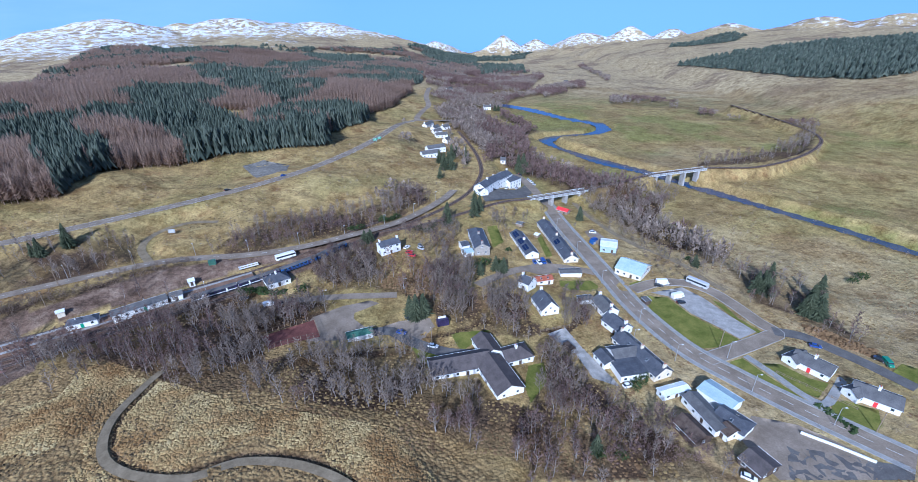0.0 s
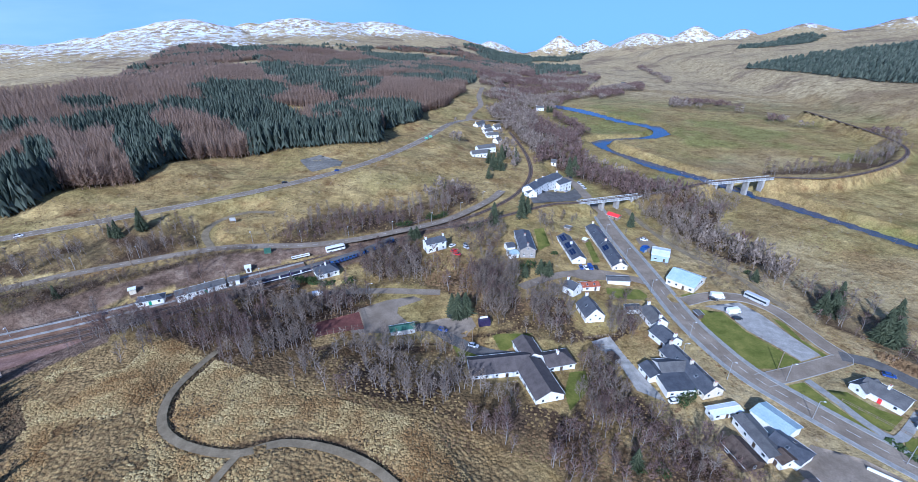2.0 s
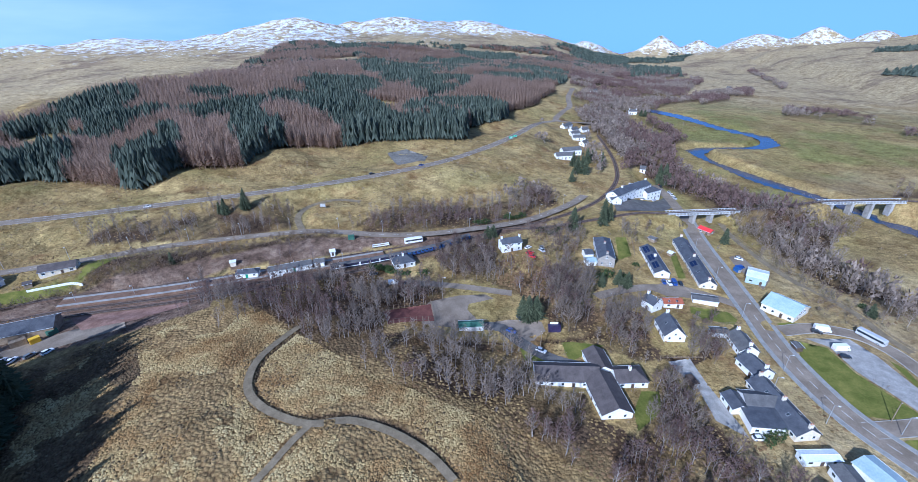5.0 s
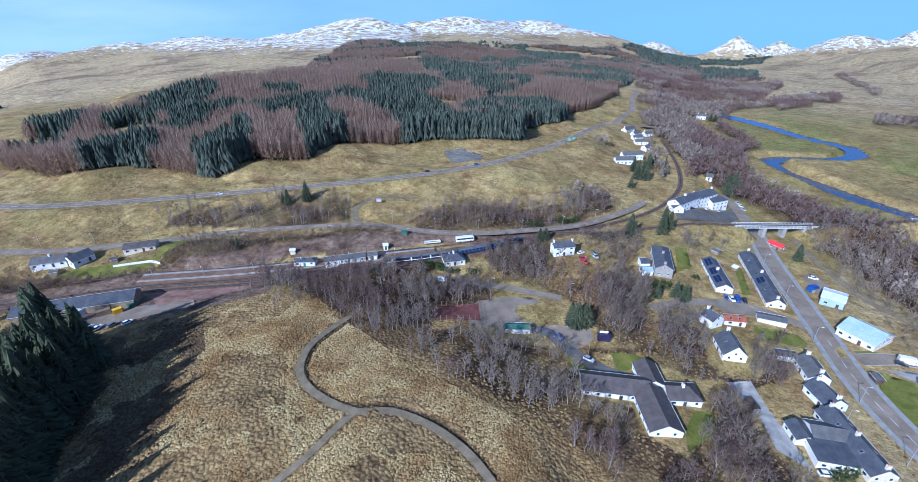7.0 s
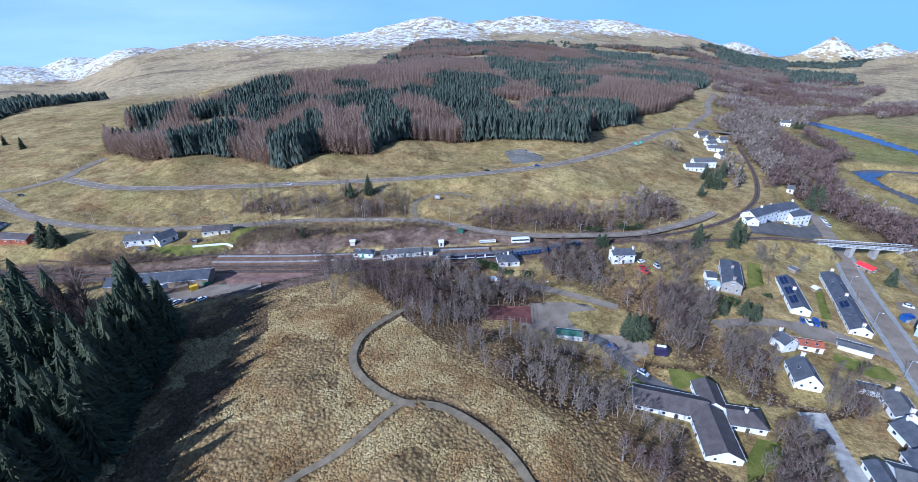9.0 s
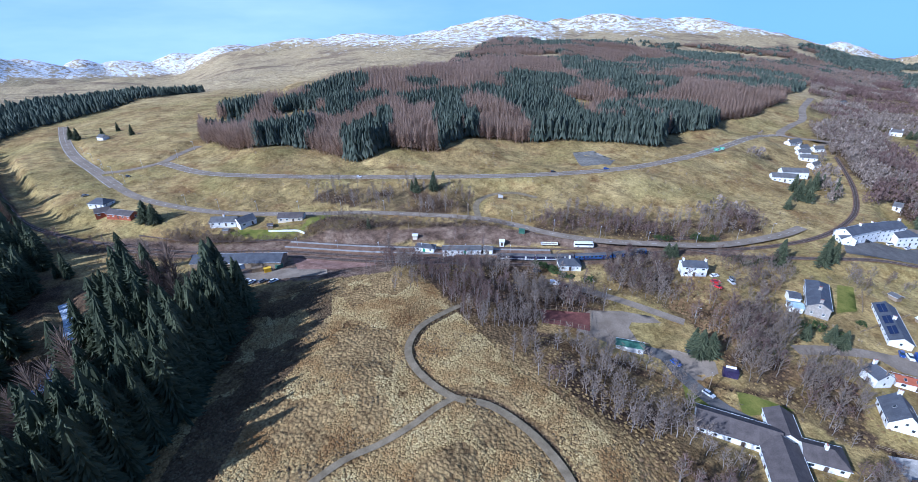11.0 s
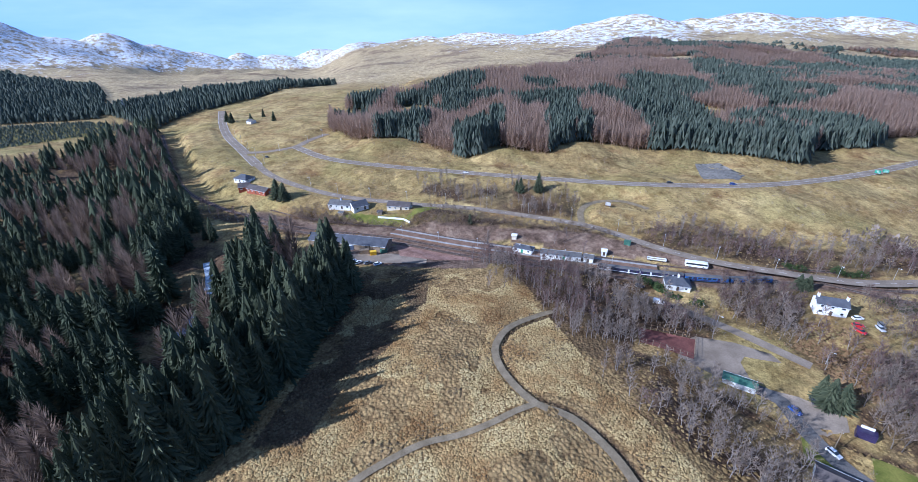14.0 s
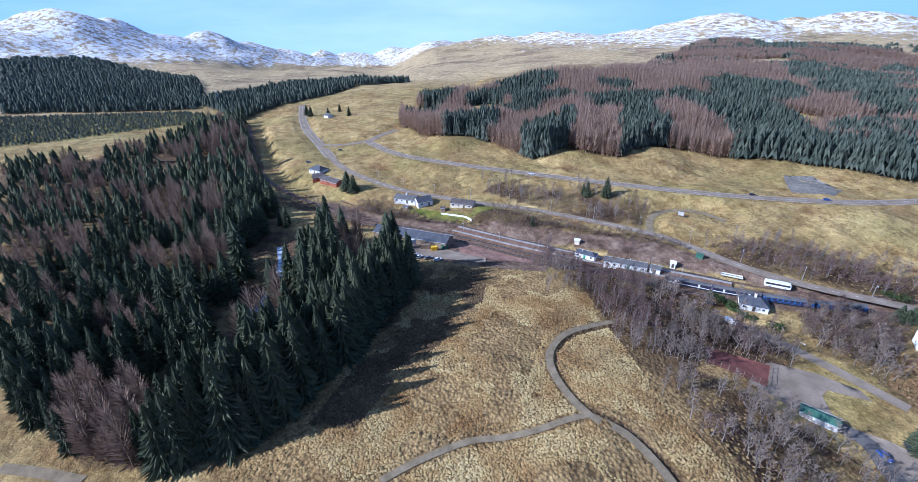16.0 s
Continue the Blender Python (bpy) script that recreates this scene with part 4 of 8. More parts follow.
TREES_LARCH = [(-16, 190), (-9, 207), (6, 203), (7, 167), (-3, 158), (-11, 168)]
TREES_VILLA = [(9, 176), (19, 189), (31, 180), (31, 163), (20, 153), (12, 159)]
TREES_GABLE = [(46, 177), (55, 187), (63, 178), (58, 160), (50, 155), (44, 158)]
TREES_INN = [(30, 141), (38, 147), (46, 126), (45, 115), (31, 108), (25, 122)]
TREES_WHITE = [(-76, 207), (-68, 221), (-46, 218), (-40, 194), (-52, 185), (-68, 186)]
TREES_BEHIND = [(-34, 246), (-1, 266), (4, 227), (-10, 211), (-22, 224)]
TREES_TERRACE = [(14, 265), (35, 287), (48, 282), (34, 257), (19, 247)]
STREET_TREES = [(78, 232), (66, 262), (50, 300), (56, 304), (74, 268), (88, 236)]
BANK_TREES = [(92, 268), (100, 262), (118, 224), (132, 204), (128, 200), (112, 222)]
GARDEN_TREES = [(TREES_LARCH, 4.2, 12.5), (TREES_VILLA, 3.8, 9.0), (TREES_GABLE, 3.6, 7.5), (TREES_INN, 3.4, 8.0), (TREES_WHITE, 4.0, 8.0), (TREES_BEHIND, 5.0, 7.0), (TREES_TERRACE, 5.5, 6.0),
                (STREET_TREES, 7.0, 5.0), (BANK_TREES, 5.0, 5.5)]
DEPOT_APRON = [(-214, 73), (-198, 97), (-184, 111), (-175, 105), (-191, 86), (-205, 70)]
LAWN_BUNG_B = [(-246, 110), (-240, 121), (-232, 126), (-237, 139), (-231, 143), (-228, 127), (-231, 119), (-242, 108)]
SCRUB_RAIL = [(-294, 73), (-269, 90), (-244, 104), (-227, 120), (-227, 126), (-234, 145), (-184, 170), (-181, 167), (-207, 136), (-226, 116), (-275, 66)]
SCRUB_ROADSIDE = [(-203, 160), (-156, 199), (-133, 207), (-138, 198), (-181, 167)]
SCRUB_STATION = [(-77, 212), (-56, 228), (-44, 217), (-44, 195), (-56, 186), (-67, 195), (-77, 203)]
SCRUB_LANE = [(-104, 171), (-87, 170), (-67, 179), (-61, 169), (-78, 150), (-87, 146)]
SCRUB_WHITE = [(-39, 258), (-26, 266), (-9, 266), (-1, 245), (-9, 224), (-21, 239)]
SCRUB_HILL = [(-129, 207), (-120, 236), (-84, 276), (-66, 260), (-42, 277), (-24, 295), (-29, 330), (-45, 328), (-46, 300), (-43, 279), (-70, 249), (-99, 223)]
SCRUB_VIADUCT = [(90, 319), (142, 343), (176, 347), (162, 314), (135, 305), (136, 261), (106, 247), (92, 286)]
SCRUB_STREET = [(103, 229), (115, 216), (123, 200), (111, 198), (99, 207)]
SCRUB_FORE = [(50, 113), (65, 112), (74, 95), (78, 90), (44, 89), (41, 99)]
EVERGREENS = [(-66, 251), (-63, 251), (-60, 253), (-48, 264), (-45, 265), (-42, 267), (-40, 270), (-24, 249), (-20, 248), (-17, 249), (-16, 254), (-75, 184), (-103, 181), (-98, 181), (-93, 182)]
EVERGREENS_B = [(0, 181), (28, 228), (22, 212), (10, 208), (14, 212), (42, 95), (48, 94), (205, 202), (213, 206), (126, 219), (63, 123), (66, 126)]
BIG_CONIFERS = [(149, 190), (156, 196), (161, 174), (169, 180), (154, 168), (143, 186)]
CONIFERS_G = [(-13, 379), (-6, 413), (-2, 425), (-9, 401), (54, 389), (59, 397), (61, 389), (11, 290), (10, 273), (-7, 261), (80, 277), (7, 413), (-17, 400)]
SCRUB_BEDS = [(SCRUB_RAIL, 2.7, SCRUB, 4.6), (SCRUB_ROADSIDE, 2.8, SCRUB, 4.2), (BRACKEN_WEST, 2.8, SCRUB, 4.4), (SCRUB_STATION, 3.2, SCRUB, 5.0), (SCRUB_LANE, 3.2, SCRUB, 4.6), (SCRUB_WHITE, 3.6, TWIGS, 5.0),
              (SCRUB_HILL, 4.6, TWIGS_RED, 6.0), (SCRUB_VIADUCT, 4.6, TWIGS, 7.0), (SCRUB_STREET, 3.4, SCRUB, 3.0), (SCRUB_FORE, 3.0, TWIGS_RED, 6.0)]
LAWNS += [LAWN_BUNG_B]
FAR_SPRUCE_A = [(56, 2092), (269, 2044), (201, 1429), (72, 1381)]
FAR_SPRUCE_B = [(-167, 2221), (-35, 4080), (110, 2494), (56, 2092), (-83, 1826)]
FAR_HEDGE_A = [(110, 927), (302, 1150), (282, 1057), (106, 846)]
FAR_HEDGE_B = [(457, 1835), (486, 1871), (399, 1247), (362, 1148)]
FAR_HEDGE_C = [(63, 698), (88, 625), (87, 588), (58, 624)]
FAR_HEDGE_D = [(170, 1221), (231, 1320), (206, 1168), (161, 1148)]
FAR_WOOD_F = [(-113, 1598), (70, 1856), (56, 1132), (6, 996), (-61, 954)]
WOOD_EXTRA = [(-185, -88), (-162, -78), (-133, -60), (-109, -26), (-115, -11), (-170, -33)]
# added wood: its dark colour stands in for blue haze on the far slopes
FAR_SPRUCE_C = [(-242, 2307), (-107, 2228), (57, 2392), (299, 2523), (625, 4107), (456, 4095), (119, 2504), (72, 4070), (-130, 2718)]
WOODS += [FAR_SPRUCE_A, FAR_SPRUCE_B, FAR_HEDGE_A, FAR_HEDGE_B, FAR_HEDGE_C, FAR_HEDGE_D, FAR_WOOD_F, WOOD_EXTRA, SCRUB_RAIL, SCRUB_ROADSIDE, SCRUB_STATION, SCRUB_HILL]
WOOD_SCATTER = [(-130, 127), (-140, 159), (-129, 186), (-74, 164), (-7, 131), (-8, 108), (-39, 114), (-72, 115), (-105, 111)]
WOOD_SCATTER_B = [(-180, 128), (-156, 158), (-140, 159), (-125, 118), (-138, 112)]
BARE_WOODS += [(WOOD_SCATTER, 5.2), (WOOD_SCATTER_B, 5.2)]
ground = make_ground()


# ---- roads, paths, tracks and the river ----
def ribbon(name, line, half, material, lift=0.05, step=3.0, offset=0.0, own_level=True, thick=0.0, cols=2):
    """A strip of even width along a line, laid on the ground."""
    p = smooth_line(line, step)
    d = np.gradient(p[:, :2], axis=0)
    d /= np.linalg.norm(d, axis=1)[:, None] + 1e-9
    n = np.stack([d[:, 1], -d[:, 0]], -1)
    verts = []
    for s in np.linspace(-1, 1, cols):
        q = p[:, :2] + n * (offset + half * s)
        z = p[:, 2] if own_level else height(q[:, 0], q[:, 1])
        verts.append(np.column_stack([q, z + lift]))
    m = len(p)
    verts = np.concatenate(verts)
    i = np.arange(m - 1)
    quads = np.concatenate([np.stack([i + c * m, i + (c + 1) * m, i + 1 + (c + 1) * m, i + 1 + c * m], -1) for c in range(cols - 1)])
    if thick:
        low = verts - [0, 0, thick]
        nn = len(verts)
        verts = np.concatenate([verts, low])
        quads = np.concatenate([quads, np.stack([i, i + 1, i + 1 + nn, i + nn], -1),
                                np.stack([i + (cols - 1) * m, i + (cols - 1) * m + nn, i + 1 + (cols - 1) * m + nn, i + 1 + (cols - 1) * m], -1)])
    return quick_mesh(name, verts, quads, material)


def road(name, line, half, material, label, lift=0.05):
    return tagged(new(name, ribbon(name, line, half, material, lift)), label, "road", kind="structure")


road("main_street", MAIN_STREET, 3.6, ASPHALT, "worn grey asphalt village street with patched surface", 0.09)
road("car_park_road", LOOP_ROAD, 3.2, ASPHALT, "grey asphalt road round the car park")
road("back_lane", BACK_LANE, 3.0, TARMAC_DARK, "dark tarmac lane behind the bungalows", 0.07)
road("village_lane", VILLAGE_LANE, 2.8, ASPHALT, "narrow grey tarmac lane")
road("station_lane", STATION_LANE, 2.4, ASPHALT, "narrow tarmac lane below the station")
road("court_drive", COURT_DRIVE, 2.8, TARMAC_DARK, "tarmac drive of the low dark-roofed building")
road("footpath", FOOTPATH_MAIN, 1.35, GRAVEL, "gravel footpath over the grassy knoll", 0.1)
road("footpath_spur", FOOTPATH_SPUR, 1.1, GRAVEL, "worn grassy gravel path over the knoll", 0.13)
road("west_path", WEST_PATH, 1.6, GRAVEL, "pale gravel path beside the spruces")
road("station_road", STATION_ROAD, 3.1, ASPHALT, "grey asphalt road beside the railway")
road("upper_road", UPPER_ROAD, 4.2, ASPHALT, "new grey asphalt bypass road on the hillside", 0.07)
road("north_road", NORTH_ROAD, 4.0, ASPHALT, "grey main road running up the valley", 0.09)
road("north_street", NORTH_STREET, 3.0, ASPHALT, "grey street past white cottages", 0.11)
road("west_road", WEST_ROAD, 4.6, ASPHALT, "grey main road running west along the valley", 0.07)
road("junction_arm", JUNCTION_ARM, 3.6, ASPHALT, "grey asphalt side arm of the road junction", 0.11)
road("turning_loop", TURNING_LOOP, 2.0, GRAVEL, "worn gravel turning loop")
road("stream", STREAM_BED, 2.2, FOAM, "shallow stream with pale broken water", 0.0)
river = tagged(new("river", ribbon("river", RIVER, 11.0, WATER, 0.0, 5.0)), "deep blue winding river between grassy banks", "river", kind="structure")

OPEN_AREAS = [DEPOT_RED, LANE_PARK, FIRE_YARD, CAR_PARK_COACH, CAR_PARK_COURT, CAR_PARK_B, GARAGE_FORECOURT, INN_YARD, HOTEL_YARD, GAMES_COURT, SCREE] + LAWNS
LONE_SPRUCES = [(-19, 164, 13, 1.3), (-16, 166, 12, 1.3), (-22, 166, 11, 1.2), (-206, 214, 11, 1.2), (-218, 206, 8, 1.1), (54, 396, 16, 1.1), (59, 401, 15, 1.1), (64, 388, 9, 1.3), (-12, 380, 16, 1.1), (-6, 380, 15, 1.1), (7, 398, 10, 1.1), (-15, 354, 10, 1.2), (146, 184, 12, 1.5), (158, 165, 14, 1.5), (155, 167, 12, 1.5), (14, 281, 12, 1.2), (-8, 259, 10, 1.2), (-314, 71, 15, 1.7), (-309, 74, 13, 1.6), (-590, 100, 13, 1.4)]
LONE_SPRUCES += [(-612, 99, 13, 1.4), (-571, 117, 10, 1.3), (-595, 137, 10, 1.2), (-549, 137, 11, 1.2), (-205, 214, 14, 1.1), (-214, 206, 11, 1.2), (41, 96, 8, 1.2), (82, 282, 8, 1.2), (23, 205, 9, 1.4), (19, 206, 9, 1.4), (11, 201, 8, 1.3), (-54, 234, 8, 1.6), (-51, 236, 8, 1.6), (126, 212, 7, 1.6), (57, 714, 10, 1.5), (62, 714, 10, 1.5), (-200, 152, 7, 1.0), (-8, 272, 9, 1.2), (-52, 234, 7, 1.8)]
KEEP_CLEAR = [(-38, 221, 6.6), (11, 235, 13.6), (38, 235, 15.6), (58, 243, 26.4), (33, 190, 4.2), (42, 195, 5.2), (58, 204, 6.4), (39, 173, 6.6), (66, 172, 6.5), (59, 178, 4.4), (67, 158, 5.9), (70, 138, 13.0), (64, 139, 6.5), (56, 137, 4.5), (63, 131, 6.3), (75, 120, 6.5), (88, 116, 5.5), (81, 112, 4.5), (86, 105, 5.0), (85, 102, 4.2), (73, 103, 5.5), (87, 90, 5.2), (133, 133, 7.3), (129, 136, 5.2), (143, 116, 7.5), (139, 118, 5.1), (91, 206, 8.0), (86, 234, 6.0), (73, 292, 5.1), (0, 133, 12.5)]
KEEP_CLEAR += [(14, 126, 10.0), (22, 139, 6.6), (11, 144, 6.8), (-41, 151, 6.1), (-89, 191, 6.4), (-141, 167, 11.3), (-130, 176, 3.4), (-158, 157, 6.3), (-129, 189, 2.6), (-222, 84, 23.9), (-273, 101, 8.6), (-263, 109, 6.0), (-245, 129, 8.4), (-363, 61, 7.0), (-350, 58, 5.0), (-335, 65, 10.5), (22, 326, 12.8), (33, 344, 11.2), (42, 349, 8.2), (17, 319, 7.1), (42, 412, 4.2), (-36, 558, 10.2), (-27, 543, 6.8), (-24, 527, 6.3), (-19, 513, 7.7), (-15, 557, 5.8), (-12, 492, 5.4), (-22, 440, 10.4), (-26, 419, 9.7), (46, 728, 6.4), (259, 1140, 5.8), (-17, 942, 10.6), (-559, 114, 4.8), (-247, 116, 2.5), (-265, 97, 2.7), (48, 249, 2.5), (39, 265, 3.0), (3, 230, 4.0), (5, 223, 3.6), (87, 177, 2.7), (-170, 161, 2.3)]


# ---- buildings ----
def box(sx, sy, sz, cx=0.0, cy=0.0, cz=0.0):
    """Vertices and faces of a box centred on (cx, cy), standing on cz."""
    v = [(cx + a * sx / 2, cy + b * sy / 2, cz + c * sz) for c in (0, 1) for a, b in ((-1, -1), (1, -1), (1, 1), (-1, 1))]
    f = [(3, 2, 1, 0), (4, 5, 6, 7), (0, 1, 5, 4), (1, 2, 6, 5), (2, 3, 7, 6), (3, 0, 4, 7)]
    return v, f


def boxes(name, parts, material):
    """One mesh out of several boxes."""
    v, f = [], []
    for b in parts:
        bv, bf = box(*b)
        f += [tuple(i + len(v) for i in q) for q in bf]
        v += bv
    return mesh_of(name, v, f, material)


WINDOW_FRAME = {}


def window_meshes(w, h, frame_mat):
    key = (w, h, frame_mat.name)
    if key not in WINDOW_FRAME:
        t = 0.09
        o = [(a * w / 2, q, b * h) for q in (-0.05, 0.05) for a, b in ((-1, 0), (1, 0), (1, 1), (-1, 1))]
        i = [(a * (w / 2 - t), q, t + b * (h - 2 * t)) for q in (-0.05, 0.05) for a, b in ((-1, 0), (1, 0), (1, 1), (-1, 1))]
        f = []
        for k in range(4):
            n = (k + 1) % 4
            f += [(k, n, 8 + n, 8 + k), (4 + n, 4 + k, 12 + k, 12 + n), (k, 4 + k, 4 + n, n), (8 + k, 8 + n, 12 + n, 12 + k)]
        ring = mesh_of("window", o + i, f, frame_mat)
        pane = boxes("pane", [(w - 2 * t, 0.03, h - 2 * t, 0, 0.01, t)], GLASS)
        WINDOW_FRAME[key] = ring, pane, boxes("sill", [(w + 0.2, 0.18, 0.06, 0, -0.05, -0.06)], frame_mat)
    return WINDOW_FRAME[key]


DOOR_LEAF = {}


def add_window(parent, m, w=1.1, h=1.2, frame_mat=None):
    ring, pane, sill = window_meshes(w, h, frame_mat or WHITE_SHEET)
    ob = part("window", ring, parent, m=m)
    part("pane", pane, ob)
    part("sill", sill, ob)


def add_door(parent, m, material, w=0.95, h=2.05):
    key = (w, h, material.name)
    if key not in DOOR_LEAF:
        DOOR_LEAF[key] = (boxes("door", [(w, 0.09, h), (w + 0.16, 0.07, 0.1, 0, 0, h), (0.08, 0.07, h, -w / 2 - 0.04), (0.08, 0.07, h, w / 2 + 0.04)], material),
                          boxes("door_handle", [(0.05, 0.08, 0.14, w * 0.36, -0.08, 1.0)], GALV))
    leaf, handle = DOOR_LEAF[key]
    part("door_handle", handle, part("door", leaf, parent, m=m))


def roof_mesh(L, W, eave, ridge, material, over=0.35, hip_a=False, hip_b=False, t=0.16):
    """A pitched roof with thickness; the ridge runs along x. hip_a, hip_b: that end slopes too."""
    slope = (ridge - eave) / (W / 2)
    y, x = W / 2 + over, L / 2 + over
    ze = eave - over * slope
    ra, rb = (-L / 2 + W * 0.42 if hip_a else -x), (L / 2 - W * 0.42 if hip_b else x)
    top = [(-x, -y, ze), (x, -y, ze), (x, y, ze), (-x, y, ze), (ra, 0, ridge), (rb, 0, ridge)]
    low = [(a, b, c - t) for a, b, c in top]
    f = [(0, 1, 5, 4), (2, 3, 4, 5)]
    if hip_a:
        f.append((3, 0, 4))
    if hip_b:
        f.append((1, 2, 5))
    f += [tuple(i + 6 for i in reversed(q)) for q in f]
    f += [(0, 6, 7, 1), (2, 8, 9, 3)]
    f += [(3, 9, 6, 0)] if hip_a else [(3, 9, 10, 4), (4, 10, 6, 0)]
    f += [(1, 7, 8, 2)] if hip_b else [(1, 7, 11, 5), (5, 11, 8, 2)]
    return mesh_of("roof", top + low, f, material)


def wall_mesh(L, W, eave, ridge, material, hip_a, hip_b, sink=2.0):
    v = [(a * L / 2, b * W / 2, z) for z in (-sink, eave - 0.03) for a, b in ((-1, -1), (1, -1), (1, 1), (-1, 1))]
    v += [(-L / 2, 0, eave if hip_a else ridge - 0.14), (L / 2, 0, eave if hip_b else ridge - 0.14)]
    f = [(0, 1, 5, 4), (2, 3, 7, 6), (1, 2, 6, 9, 5), (3, 0, 4, 8, 7)]
    return mesh_of("wall", v, f, material)


def ridge_cap(L, ridge, hip_a, hip_b, W, material, over=0.35):
    a, b = (-L / 2 + W * 0.42 if hip_a else -L / 2 - over), (L / 2 - W * 0.42 if hip_b else L / 2 + over)
    v = [(a, -0.18, ridge - 0.05), (b, -0.18, ridge - 0.05), (b, 0.18, ridge - 0.05), (a, 0.18, ridge - 0.05), (a, 0, ridge + 0.09), (b, 0, ridge + 0.09)]
    return mesh_of("ridge_cap", v, [(0, 1, 5, 4), (2, 3, 4, 5), (3, 0, 4), (1, 2, 5)], material)


def house(name, label, x, y, turn, L, W, eave, ridge, roof, wall, hips="", windows=1, chimneys="", doors=1, door_mat=None, solar=(), skylights=0, storeys=1, level=None,
          gable_window=True, category="house"):
    """A pitched-roof building: (x, y) its middle, turn the ridge's direction in degrees, eave and ridge heights above the ground."""
    c, s = math.cos(radians(turn)), math.sin(radians(turn))
    corners = [(x + c * a * L / 2 - s * b * W / 2, y + s * a * L / 2 + c * b * W / 2) for a in (-1, 0, 1) for b in (-1, 1)]
    z = level if level is not None else float(np.mean([ground_at(*p) for p in corners]))
    ob = anchor(name, pose(x, y, z, 0, 0, turn), label, category)
    ha, hb = "a" in hips, "b" in hips
    part("wall", wall_mesh(L, W, eave, ridge, wall, ha, hb), ob)
    rf = part("roof", roof_mesh(L, W, eave, ridge, roof, 0.35, ha, hb), ob)
    part("ridge_cap", ridge_cap(L, ridge, ha, hb, W, roof), rf)
    for side in (-1, 1):
        part("gutter", boxes("gutter", [(L + 0.6, 0.12, 0.1, 0, side * (W / 2 + 0.38), eave - 0.42 * (ridge - eave) / (W / 2) - 0.02)], WHITE_SHEET), rf)
    n = max(1, int(L / 3.4))
    door_at = n // 2 if doors else -1
    if windows:
        for side in (-1, 1):
            m0 = pose(0, 0, 0, 0, 0, 0 if side < 0 else 180)
            for k in range(n):
                u = -L / 2 + (k + 0.5) * L / n
                for floor_ in range(storeys):
                    zz = 0.95 + 2.6 * floor_
                    if zz + 1.1 > eave:
                        continue
                    if floor_ == 0 and k == door_at:
                        add_door(ob, m0 @ pose(u * (1 if side < 0 else -1), -W / 2 - 0.02, 0), door_mat or DARK_TIMBER)
                        continue
                    add_window(ob, m0 @ pose(u * (1 if side < 0 else -1), -W / 2 - 0.02, zz), 1.1 if (k + floor_) % 3 else 1.5, 1.15)
        if gable_window:
            for side, hipped in ((-1, ha), (1, hb)):
                m0 = pose(0, 0, 0, 0, 0, -90 if side < 0 else 90)
                for u in ((-W / 4, W / 4) if W > 7.5 else (0,)):
                    add_window(ob, m0 @ pose(u, -L / 2 - 0.02, 0.95), 1.0, 1.15)
                if storeys > 1 or ridge - eave > 2.8:
                    add_window(ob, m0 @ pose(0, -L / 2 - 0.02, eave - 0.1 if not hipped else 3.4), 0.9, 1.0)
    for mark, u in (("a", -L / 2 + 0.5 + (W * 0.42 if ha else 0)), ("m", 0.0), ("b", L / 2 - 0.5 - (W * 0.42 if hb else 0))):
        if mark in chimneys:
            ch = part("chimney", boxes("chimney", [(0.75, 1.15, 1.7, u, 0, ridge - 0.6), (0.9, 1.3, 0.14, u, 0, ridge + 1.1)], wall), ob)
            for q in (-0.3, 0.3):
                part("chimney_pot", boxes("chimney_pot", [(0.24, 0.24, 0.4, u, q, ridge + 1.24)], BRICK_RED), ch)
    tilt = math.degrees(math.atan2(ridge - eave, W / 2))
    run = math.hypot(ridge - eave, W / 2)
    for a, b, side in solar:                                   # panels along the ridge between a and b, on one side
        cols = max(1, int((b - a) / 1.1))
        for k in range(cols):
            for row in (0.33, 0.68):
                u = a + (k + 0.5) * (b - a) / cols
                m = pose(u, side * W / 2 * (1 - row), eave + (ridge - eave) * row + 0.1, -side * tilt)
                part("solar_panel", boxes("solar_panel", [((b - a) / cols - 0.06, run * 0.31, 0.05)], SOLAR), rf, "dark blue solar panel", m)
    for k in range(skylights):
        for side in (-1, 1):
            u = -L / 2 + (k + 0.7) * L / (skylights + 0.4)
            m = pose(u, side * W / 4, (eave + ridge) / 2 + 0.02, -side * tilt)
            sk = part("skylight", boxes("skylight", [(0.9, 1.2, 0.1)], GALV), rf, m=m)
            part("pane", boxes("pane", [(0.74, 1.04, 0.02, 0, 0, 0.1)], GLASS), sk)
    return ob


